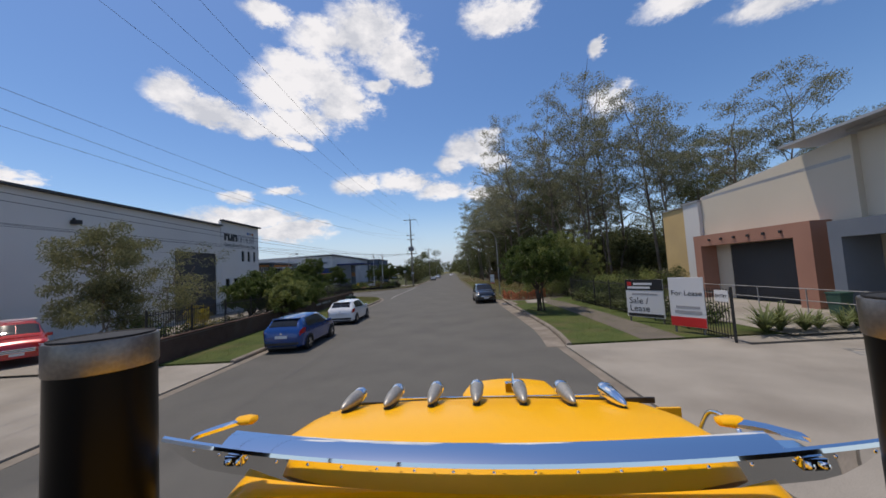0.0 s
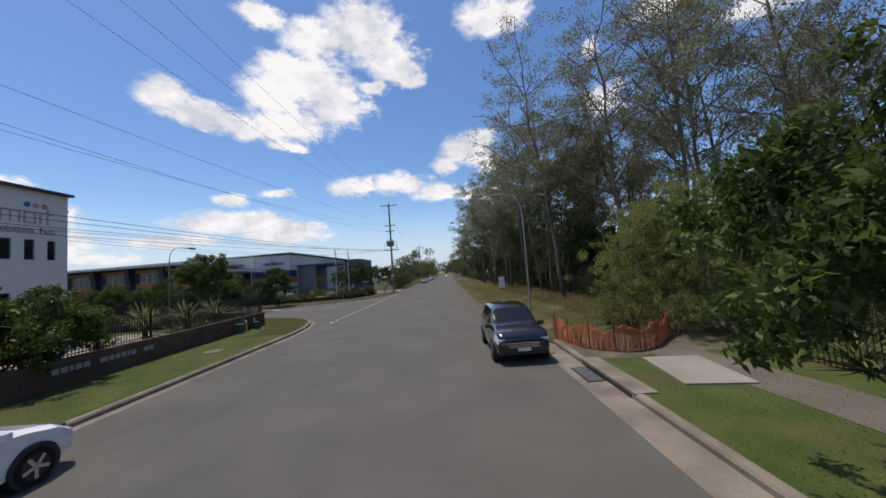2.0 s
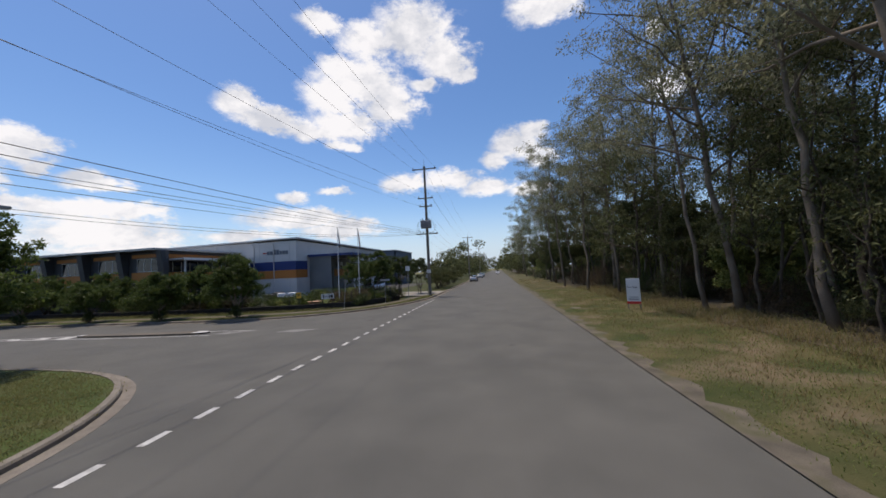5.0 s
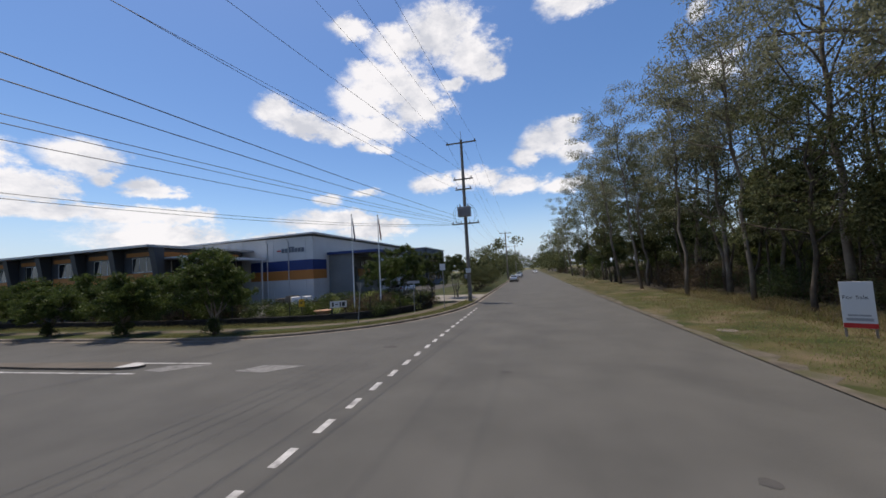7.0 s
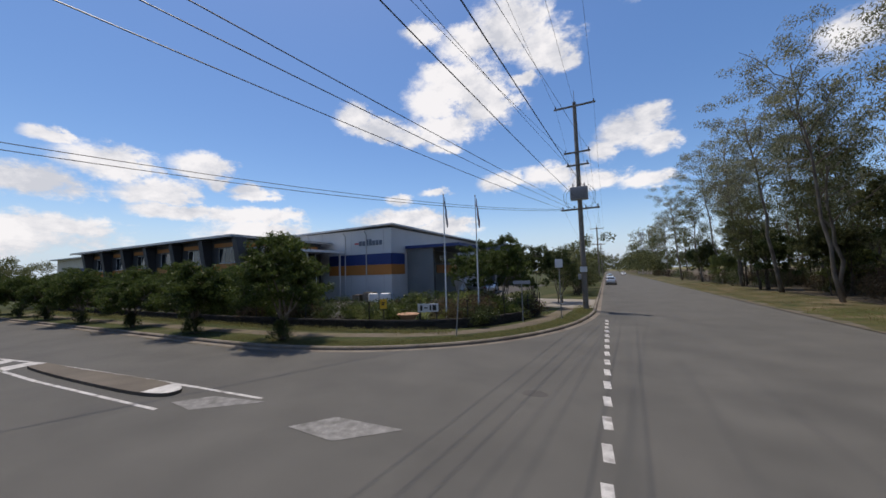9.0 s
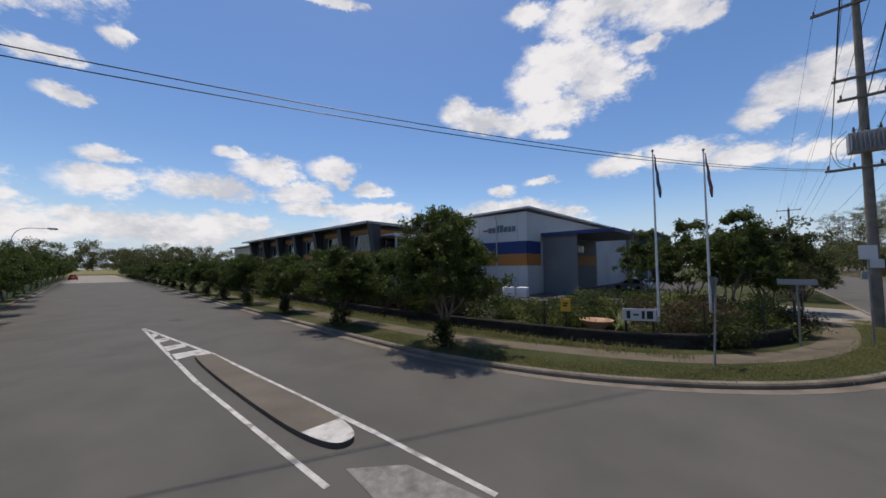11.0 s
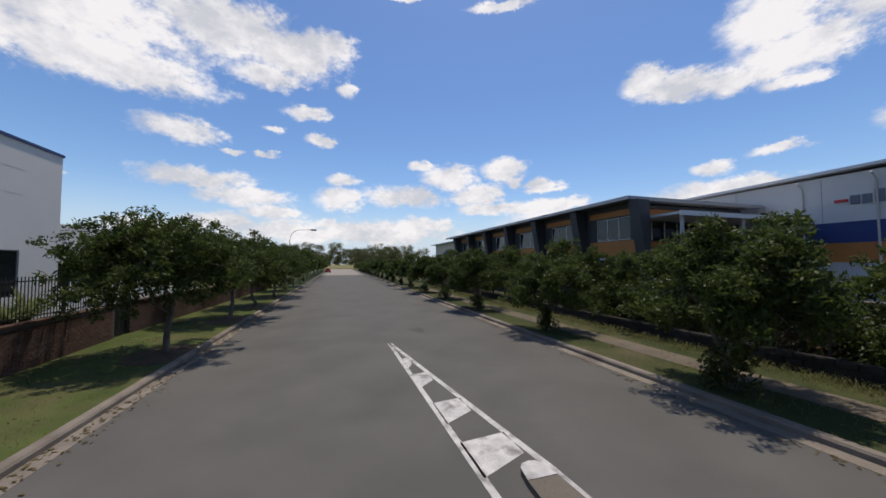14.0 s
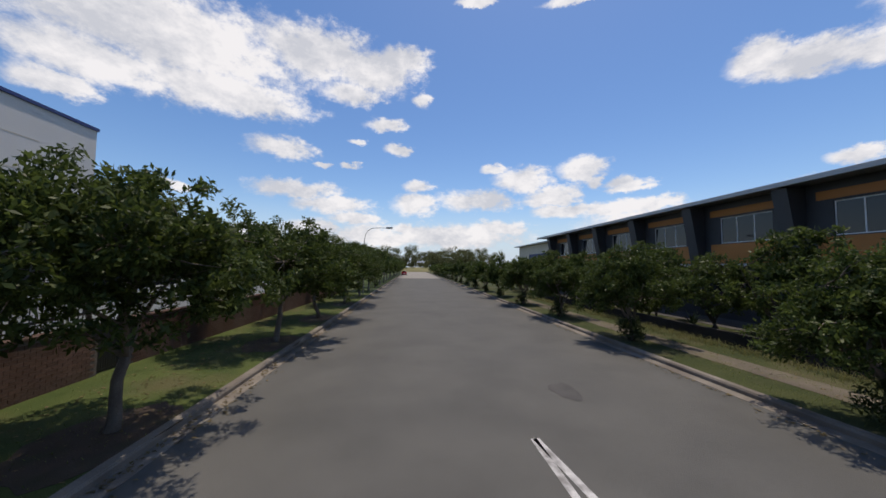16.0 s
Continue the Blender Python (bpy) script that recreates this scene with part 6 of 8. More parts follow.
part("roof", boxes((-99, -76.0, 72.2, 91, 7.32, 7.48)), ROOF_PALE, shed)

# low dark block wall round the corner garden
garden_line = glide([(-62, 63.2), (-45, 63.1), (-31, 62.9), (-25, 63.1), (-19.5, 63.7), (-16.0, 64.6), (-13.6, 66.6), (-12.2, 69.2), (-11.7, 72.0)], 5)
garden = thing("garden_wall", Matrix.Identity(4), "low dark stone block wall round the corner garden", "wall", kind="structure")
sweep("core", garden_line, [(-0.02, 0.1), (-0.02, 0.62), (0.2, 0.62), (0.2, 0.1)], BLOCK_DARK, garden)

# ---- poles, wires, lamps and signs ----
def power_pole(x, y, height, label, transformer=True):
    p = thing("power_pole", pose(x, y, 0.1), label, "pole", "power poles")
    tube("pole", [(0, 0, -0.3), (0, 0, height * 0.5), (0, 0, height)], [0.2, 0.17, 0.13], POLE_WOOD, p, 12)
    def arm(z, half, n):
        a = part("cross_arm", boxes((-half, half, -0.2, -0.08, z - 0.06, z + 0.06), bevel=0.008), POLE_WOOD, p)
        for i in range(n):
            ix = -half + 0.12 + (2 * half - 0.24) * i / (n - 1)
            q = part("insulator", lathe([(0.03, 0), (0.05, 0.03), (0.03, 0.06), (0.055, 0.1), (0.03, 0.14), (0.04, 0.19), (0.015, 0.22)], 10), PORCELAIN, a)
            q.location = (ix, -0.14, z + 0.06)
    arm(height - 0.35, 1.5, 3)
    tube("spike", [(0, 0, height), (0, 0, height + 0.9)], 0.02, GALV, p, 6)
    arm(height - 4.0, 0.95, 2)
    arm(height - 5.0, 0.8, 2)
    if transformer:
        t = part("transformer", boxes((-0.62, 0.62, -0.75, -0.15, height - 7.75, height - 6.8), bevel=0.05), SIGN_GREY, p, "grey pole transformer")
        for i in range(9):
            part("fin", boxes((-0.55 + i * 0.13, -0.52 + i * 0.13, -0.9, -0.75, height - 7.65, height - 6.95)), SIGN_GREY, t)
        for i in range(3):
            q = part("bushing", lathe([(0.05, 0), (0.07, 0.05), (0.04, 0.1), (0.06, 0.16), (0.03, 0.22), (0.04, 0.3)], 10), PORCELAIN, t)
            q.location = (-0.4 + i * 0.4, -0.45, height - 6.8)
        arm(height - 8.4, 1.35, 4)
        for s in (-1, 1):
            for k in range(2):
                tube("jumper", glide([(s * (0.3 + 0.3 * k), -0.4, height - 6.6), (s * (0.9 + 0.2 * k), -0.3, height - 7.2), (s * (0.9 + 0.1 * k), -0.2, height - 8.0), (s * (0.4 + 0.3 * k), -0.15, height - 8.4)], 5), 0.012, WIRE, p, 5)
        part("pole_sign", boxes((-0.25, 0.25, -0.22, -0.2, 2.75, 3.15)), SIGN_WHITE, p, "small white notice plate")
        part("pole_box", boxes((-0.42, -0.2, -0.12, 0.12, 2.2, 2.6), bevel=0.02), SIGN_GREY, p)
    return p


power_pole(-9.05, 76.1, 15.9, "tall weathered timber power pole with a transformer")
for i, y in enumerate((133.0, 190.0, 250.0)):
    power_pole(-9.0, y, 12.5, "timber power pole along the street", False)
power_pole(-10.6, -24.0, 15.9, "timber power pole with crossarms", False)
power_pole(-18.6, -24.0, 12.2, "timber power pole with crossarms", False)


def span_wire(name, a, b, sag, radius, label, group="overhead wires"):
    a, b = Vector(a), Vector(b)
    n = 26
    pts = [a.lerp(b, i / n) - Vector((0, 0, sag * 4 * (i / n) * (1 - i / n))) for i in range(n + 1)]
    ob = tube(name, pts, radius, WIRE, None, 5)
    return tagged(ob, label, "wire", group)


P = (-9.05, 75.95)
for dx, z0, z1 in ((-1.38, 15.75, 15.75), (0.0, 15.8, 15.8), (1.38, 15.75, 15.75)):
    span_wire("overhead_wire", (P[0] + dx, P[1], z0), (-10.6 + dx * 1.4, -24, z1), 2.4, 0.0078, "thin black overhead power line")
for dx, z0, far_x, sag in ((-0.83, 12.1, -19.4, 2.8), (0.83, 12.1, -18.3, 1.8), (-0.7, 11.1, -16.6, 2.6)):
    span_wire("overhead_wire", (P[0] + dx, P[1], z0), (far_x, -24, 11.9), sag, 0.0085, "thin black overhead power line")
for dx, far_x, far_z, sag in ((-1.2, -20.0, 7.6, 2.0), (-0.6, -20.0, 6.7, 1.45), (-0.2, -19.6, 6.7, 1.4), (0.5, -13.0, 7.2, 2.0), (1.2, -12.0, 7.2, 2.0)):
    span_wire("overhead_wire", (P[0] + dx, P[1], 7.7), (far_x, -24, far_z), sag, 0.0095, "black overhead power line low over the verge")
span_wire("service_cable", (P[0] - 1.2, P[1], 7.7), (-27.4, 37.6, 7.8), 1.15, 0.012, "thick black service cable across the side street")
span_wire("service_cable", (P[0] - 1.0, P[1] - 0.2, 7.55), (-27.4, 37.6, 7.55), 1.15, 0.012, "thick black service cable across the side street")
for dx, z0, z1 in ((-1.38, 15.75, 12.3), (0.0, 15.8, 12.35), (1.38, 15.75, 12.3), (-0.83, 12.1, 8.6), (0.83, 12.1, 8.6), (-1.2, 7.7, 7.0), (0.4, 7.7, 7.0), (1.2, 7.7, 7.0)):
    span_wire("overhead_wire", (P[0] + dx, P[1] + 0.1, z0), (-9.0 + dx, 132.9, z1), 0.9, 0.0078, "thin black overhead power line")
    span_wire("overhead_wire", (-9.0 + dx, 133.1, z1), (-9.0 + dx, 189.9, z1), 0.9, 0.0078, "thin black overhead power line")


def street_lamp(x, y, height, toward, label):
    p = thing("street_lamp", pose(x, y, 0.0, 0, 0, toward), label, "street lamp", "street lamps")
    tube("post", [(0, 0, -0.1), (0, 0, height * 0.5), (0.02, 0, height * 0.82)] , [0.06, 0.05, 0.042], GALV, p, 12)
    tube("arm", glide([(0.02, 0, height * 0.82), (0.25, 0, height * 0.93), (0.9, 0, height * 0.99), (2.4, 0, height)], 5), 0.03, GALV, p, 8)
    bm = boxes((2.3, 3.0, -0.13, 0.13, height - 0.07, height + 0.09), bevel=0.05)
    hd = part("head", bm, GALV, p)
    part("lens", boxes((2.4, 2.92, -0.1, 0.1, height - 0.1, height - 0.07)), LENS, hd)
    return p


street_lamp(5.74, 36.9, 7.6, 170, "leaning grey steel street lamp on the verge")
street_lamp(-23.3, 45.4, 7.0, 90, "grey steel street lamp among the street trees")
street_lamp(-66.0, 45.5, 7.2, 90, "grey steel street lamp among the street trees")

# flagpoles and garden signs
for i, (x, y) in enumerate(((-15.9, 66.4), (-14.4, 67.7))):
    p = thing("flagpole", pose(x, y, 0.1), "slim white flagpole with a furled flag", "flagpole", "flagpoles")
    tube("pole", [(0, 0, -0.1), (0, 0, 3.5), (0, 0, 7.5)], [0.05, 0.042, 0.028], WHITE_FRAME, p, 10)
    part("finial", lathe([(0.02, 7.5), (0.05, 7.53), (0.05, 7.57), (0.01, 7.62)], 12), GALV, p)
    rng2 = np.random.default_rng(i)
    fl = [(0.05 + 0.018 * k + 0.012 * math.sin(k * 1.9 + i), 0.03 + 0.01 * math.sin(k * 2.1), 7.4 - k * 0.2) for k in range(10)]
    tube("flag", fl, [0.015, 0.025, 0.034, 0.042, 0.048, 0.055, 0.058, 0.062, 0.056, 0.025], FLAG_BLUE if i == 0 else FLAG_RED, p, 7, "dark furled flag")

s = thing("garden_sign", pose(-16.2, 64.75, 0.0, 0, 0, 28), "white garden sign with bold dark bars", "sign")
part("board", boxes((-0.55, 0.55, -0.02, 0.02, 1.02, 1.46), bevel=0.006), SIGN_WHITE, s)
for x0, x1, z0, z1 in ((-0.42, -0.3, 1.1, 1.38), (-0.2, -0.02, 1.21, 1.27), (0.08, 0.17, 1.1, 1.38), (0.24, 0.44, 1.1, 1.38)):
    part("bar", boxes((x0, x1, -0.03, -0.02, z0, z1)), SIGN_BLACK, s)
for x in (-0.45, 0.45):
    part("post", boxes((x - 0.03, x + 0.03, 0.021, 0.07, 0.05, 1.4)), BLACK_STEEL, s)
s = thing("warning_sign", pose(-18.7, 64.2, 0.0, 0, 0, 20), "small yellow warning sign on a dark post", "sign")
part("board", boxes((-0.19, 0.19, -0.02, 0.0, 1.2, 1.72), bevel=0.006), SIGN_YELLOW, s)
part("mark", boxes((-0.09, 0.09, -0.026, -0.02, 1.5, 1.56), (-0.1, 0.06, -0.026, -0.02, 1.4, 1.47)), SIGN_BLACK, s)
part("post", boxes((-0.025, 0.025, 0.001, 0.05, 0.05, 1.75)), BLACK_STEEL, s)
garden_fence = thing("garden_fence", Matrix.Identity(4), "thin dark wire fence behind the garden wall", "fence")
for i, (x, y) in enumerate(garden_line[12:42:4]):
    part("post", boxes((x - 0.025, x + 0.025, y + 0.25, y + 0.3, 0.1, 1.6)), BLACK_STEEL, garden_fence)
for z in (1.15, 1.55):
    sweep("wire", garden_line[12:42], [(0.27, z), (0.27, z + 0.012), (0.285, z + 0.012), (0.285, z)], BLACK_STEEL, garden_fence)
bowl = part("garden_bowl", lathe([(0.25, 0.0), (0.3, 0.3), (0.62, 0.62), (0.66, 0.66), (0.6, 0.66), (0.3, 0.5), (0.05, 0.48)], 28), CLAY, None, smooth=True)
bowl.location = (-18.0, 65.6, 0.12)
tagged(bowl, "wide shallow clay garden bowl", "bowl")


def post_sign(x, y, height, lean, label, kind):
    p = thing("traffic_sign", pose(x, y, 0.1, 0, lean, 0), label, "sign")
    tube("post", [(0, 0, -0.2), (0, 0, height)], 0.03, GALV, p, 8)
    if kind == "give_way":
        bm = bmesh.new()
        a = [bm.verts.new(v) for v in ((0.36, -0.04, height), (-0.36, -0.04, height), (0, -0.04, height - 0.62))]
        f = bm.faces.new(a)
        g = bmesh.ops.extrude_face_region(bm, geom=[f])
        bmesh.ops.translate(bm, verts=[v for v in g["geom"] if isinstance(v, bmesh.types.BMVert)], vec=(0, -0.012, 0))
        pl = part("plate", bm, GALV, p)
        bm = bmesh.new()
        bm.faces.new([bm.verts.new(v) for v in ((0.34, -0.0545, height - 0.01), (-0.34, -0.0545, height - 0.01), (0, -0.0545, height - 0.6))])
        part("border", bm, SIGN_RED, pl)
        bm = bmesh.new()
        bm.faces.new([bm.verts.new(v) for v in ((0.24, -0.057, height - 0.07), (-0.24, -0.057, height - 0.07), (0, -0.057, height - 0.48))])
        part("face", bm, SIGN_WHITE, pl)
    elif kind == "plate":
        part("plate", boxes((-0.22, 0.22, -0.05, -0.035, height - 0.5, height), bevel=0.004), SIGN_WHITE, p)
    elif kind == "blade":
        part("plate", boxes((-0.5, 0.5, -0.015, 0.015, height, height + 0.2), bevel=0.004), SIGN_GREY, p, "dull grey street name blade")
    return p


post_sign(-14.0, 63.4, 2.6, -8, "leaning give way sign on a thin post", "give_way").rotation_euler.z = radians(-104)
post_sign(-10.1, 70.2, 3.6, 0, "tall thin sign post by the kerb", "plate")
post_sign(-12.0, 68.4, 2.2, 0, "street name sign on a thin post", "blade")

# for-sale board by the woods
s = thing("sale_board", pose(7.5, 59.0, 0.0, 0, 0, -30), "white for-sale board on timber legs with a red footer", "sign")
part("board", boxes((-0.38, 0.38, -0.02, 0.02, 0.35, 1.95), bevel=0.006), SIGN_WHITE, s)
part("footer", boxes((-0.38, 0.38, -0.026, -0.021, 0.36, 0.52)), SIGN_RED, s)
for z0, z1, w in ((0.6, 0.7, 0.3), (0.76, 0.82, 0.26)):
    part("bar", boxes((-w, w, -0.026, -0.021, z0, z1)), SIGN_GREY, s)
lettering("words", "For Sale", 0.18, SIGN_BLACK, Matrix.Translation((-0.34, -0.022, 1.35)) @ FACE_SOUTH).parent = s
for x in (-0.34, 0.34):
    part("leg", boxes((x - 0.03, x + 0.03, 0.021, 0.07, -0.1, 1.95)), POLE_WOOD, s)

# boards on the footpath fence
s = thing("sale_lease_board", pose(9.3, 13.6, 0.12, 0, 0, -58), "black and white sale or lease board by the fence", "sign")
part("board", boxes((-0.85, 0.85, -0.02, 0.02, 0.25, 2.0), bevel=0.008), SIGN_WHITE, s)
part("header", boxes((-0.85, 0.85, -0.027, -0.021, 1.5, 2.0)), SIGN_BLACK, s)
part("logo", boxes((-0.75, -0.55, -0.033, -0.028, 1.72, 1.9)), SIGN_RED, s)
part("bar", boxes((-0.45, 0.4, -0.033, -0.028, 1.75, 1.85)), SIGN_WHITE, s)
part("bar", boxes((-0.75, 0.3, -0.033, -0.028, 1.58, 1.68)), SIGN_WHITE, s)
part("bar", boxes((-0.55, 0.6, -0.027, -0.021, 1.28, 1.36)), SIGN_GREY, s)
part("footer", boxes((-0.8, 0.8, -0.027, -0.021, 0.28, 0.42)), SIGN_BLACK, s)
for i, w in enumerate(("Sale /", "Lease")):
    lettering("words", w, 0.42, SIGN_BLACK, Matrix.Translation((-0.72, -0.023, 0.88 - 0.36 * i)) @ FACE_SOUTH).parent = s
for x in (-0.75, 0.75):
    part("leg", boxes((x - 0.03, x + 0.03, 0.021, 0.07, -0.1, 1.95)), POLE_WOOD, s)
s = thing("lease_board", pose(9.4, 10.9, 0.12, 0, 0, -62), "tilted white lease board with a red footer", "sign")
part("board", boxes((-0.62, 0.62, -0.02, 0.02, 0.25, 2.15), bevel=0.008), SIGN_WHITE, s)
part("footer", boxes((-0.62, 0.62, -0.027, -0.021, 0.26, 0.62)), SIGN_RED, s)
part("bar", boxes((-0.45, 0.5, -0.027, -0.021, 0.75, 0.87)), SIGN_GREY, s)
part("bar", boxes((-0.4, 0.45, -0.027, -0.021, 0.95, 1.05)), SIGN_GREY, s)
lettering("words", "For Lease", 0.28, SIGN_BLACK, Matrix.Translation((-0.55, -0.023, 1.45)) @ FACE_SOUTH).parent = s
for x in (-0.5, 0.5):
    part("leg", boxes((x - 0.03, x + 0.03, 0.021, 0.07, -0.1, 2.1)), POLE_WOOD, s)
s = thing("gate_plate", pose(9.84, 9.75, 0.12, 0, 0, -90), "small white plate on the fence", "sign")
part("board", boxes((-0.3, 0.3, -0.02, 0.0, 1.3, 1.7), bevel=0.004), SIGN_WHITE, s)
lettering("words", "ENTRY", 0.17, SIGN_BLACK, Matrix.Translation((-0.26, -0.022, 1.44)) @ FACE_SOUTH).parent = s

# green service boxes and bollard by the corner
def service_box(x, y, w, h, turn, label):
    """A squat utility pillar: a tapered body under an overhanging lid, on a concrete collar."""
    box = thing("service_box", pose(x, y, 0.12, 0, 0, turn), label, "utility box", "service boxes")
    part("collar", boxes((-w * 1.3, w * 1.3, -w * 1.15, w * 1.15, -0.05, 0.03), bevel=0.01), CONCRETE, box)
    part("body", boxes((-w, w, -w * 0.8, w * 0.8, 0.03, h * 0.78), bevel=0.025), PLASTIC_GREEN, box)
    part("lid", boxes((-w * 1.08, w * 1.08, -w * 0.88, w * 0.88, h * 0.78, h), bevel=0.03), PLASTIC_GREEN, box)
    part("latch", boxes((-0.03, 0.03, -w * 0.8 - 0.012, -w * 0.8, h * 0.5, h * 0.62)), GALV, box)


service_box(-12.4, 37.7, 0.29, 0.6, -8, "squat green utility box on the grass by the wall")
service_box(-12.1, 39.2, 0.21, 0.52, -10, "small green utility box on a pale concrete collar")
b = thing("marker_stake", pose(-12.28, 38.45, 0.12), "leaning orange marker stake with a white top", "stake")
tube("stake", [(0, 0, -0.1), (-0.06, -0.04, 0.62)], 0.05, SIGN_YELLOW, b)
tube("cap", [(-0.06, -0.04, 0.62), (-0.07, -0.047, 0.74)], 0.052, WHITE_FRAME, b)
b = thing("marker_stake", pose(-12.42, 39.5, 0.12), "slim white marker stake behind the green utility box", "stake")
tube("stake", [(0, 0, -0.1), (-0.03, 0.0, 0.8)], 0.03, WHITE_FRAME, b)
# orange safety netting on star pickets
net = thing("safety_netting", Matrix.Identity(4), "sagging orange plastic safety netting on pickets", "netting")
line = glide([(5.2, 30.6), (5.35, 28.9), (6.0, 27.85), (6.95, 27.6), (8.0, 28.3), (9.0, 29.4)], 8)
r3 = np.random.default_rng(3)
for i in range(0, len(line), 6):
    tube("picket", [(*line[i], 0.0), (*line[i], 1.05)], 0.02, BLACK_STEEL, net, 5)
for k in range(14):
    pts = [(x, y, 0.1 + 0.07 * k * (0.8 + 0.12 * math.sin(i * 0.7) + 0.05 * math.sin(i * 2.3))) for i, (x, y) in enumerate(line)]
    tube("strand", pts, 0.014, NETTING, net, 4)
for i in range(0, len(line) - 1):
    for s in (0.0, 0.33, 0.66):
        x, y = line[i][0] * (1 - s) + line[i + 1][0] * s, line[i][1] * (1 - s) + line[i + 1][1] * s
        tube("strand", [(x, y, 0.08), (x + 0.1 * r3.normal(), y + 0.05 * r3.normal(), 0.5), (x, y, 0.1 + 0.91 * (0.8 + 0.12 * math.sin(i * 0.7) + 0.05 * math.sin(i * 2.3)))], 0.012, NETTING, net, 4)


# lattice towers far beyond the street
def lattice_tower(x, y, height):
    p = thing("lattice_tower", pose(x, y, -0.05, 0, 0, 20), "distant grey steel lattice transmission tower", "tower", "lattice towers")
    def half(z):
        return 1.5 * (1 - z / height) ** 1.3 + 0.45
    levels = [height * k / 9 for k in range(10)]
    for sx in (-1, 1):
        for sy in (-1, 1):
            tube("leg", [(sx * half(z), sy * half(z), z) for z in levels], 0.11, GALV, p, 4)
    for a, b in zip(levels, levels[1:]):
        for s in (-1, 1):
            tube("brace", [(-half(a), s * half(a), a), (half(b), s * half(b), b)], 0.06, GALV, p, 4)
            tube("brace", [(s * half(a), half(a), a), (s * half(b), -half(b), b)], 0.06, GALV, p, 4)
    for z, w in ((height * 0.76, 2.4), (height * 0.85, 2.1), (height * 0.94, 1.8)):
        for s in (-1, 1):
            tube("arm", [(s * 0.4, 0, z + 0.9), (s * w, 0, z)], 0.09, GALV, p, 4)
            tube("arm", [(s * 0.4, 0, z), (s * w, 0, z)], 0.09, GALV, p, 4)
    return p


lattice_tower(8.9, 236.0, 20.3)
lattice_tower(11.8, 231.0, 20.4)

# goods standing in the hall's yard
def pallet_stack(x, y, turn, n, label):
    p = thing("pallet_stack", pose(x, y, 0.14, 0, 0, turn), label, "pallets", "pallet stacks")
    for k in range(n):
        pal = new("pallet")
        pal.parent, pal.location = p, (0, 0, k * 0.15)
        for yy in (-0.5, 0.0, 0.5):
            part("bearer", boxes((-0.58, 0.58, yy - 0.04, yy + 0.04, 0.0, 0.11)), POLE_WOOD, pal)
        for i in range(6):
            part("board", boxes((-0.58 + i * 0.2, -0.44 + i * 0.2, -0.58, 0.58, 0.112, 0.135)), POLE_WOOD, pal)
    return p


pallet_stack(-31.5, 79.2, 10, 7, "stack of weathered timber pallets by the hall")
pallet_stack(-33.2, 79.4, -4, 5, "stack of weathered timber pallets by the hall")
for i, (x, y) in enumerate(((-29.0, 78.6), (-30.2, 78.1))):
    bag = part("bulk_bag", boxes((-0.5, 0.5, -0.5, 0.5, 0.0, 0.95), bevel=0.14), WHITE_FRAME, None, smooth=True)
    bag.matrix_world = pose(x, y, 0.14, 0, 0, 15 + 30 * i)
    tagged(bag, "full white woven bulk bag in the yard", "bag", "bulk bags")

# added black gate, standing for the dark gap between the two brick walls
g = thing("wall_gate", pose(-38.95, 42.4, 0.1), "added narrow black gate filling the dark gap between brick walls", "gate")
part("gate_frame", boxes((-1.22, -1.18, -0.02, 0.02, 0.05, 1.3), (-0.06, -0.02, -0.02, 0.02, 0.05, 1.3), (-1.18, -0.06, -0.02, 0.02, 0.05, 0.09), (-1.18, -0.06, -0.02, 0.02, 1.26, 1.3)), BLACK_STEEL, g)
for i in range(9):
    part("bar", boxes((-1.08 + i * 0.115, -1.06 + i * 0.115, -0.01, 0.01, 0.09, 1.26)), BLACK_STEEL, g)
# patched spots in the asphalt
for x, y, w, l in ((-9.3, 57.6, 0.35, 0.25), (-4.2, 54.4, 0.16, 0.12), (-0.4, 49.8, 0.15, 0.12), (-37.9, 54.5, 0.6, 0.35)):
    bm = bmesh.new()
    bm.faces.new([bm.verts.new((x + w * math.cos(k * math.pi / 7) * random.uniform(0.8, 1.15), y + l * math.sin(k * math.pi / 7) * random.uniform(0.8, 1.15), 0.005)) for k in range(14)])
    tagged(part("road_patch", bm, ASPHALT_OLD), "small dark asphalt patch in the road", "road patch", kind="structure")

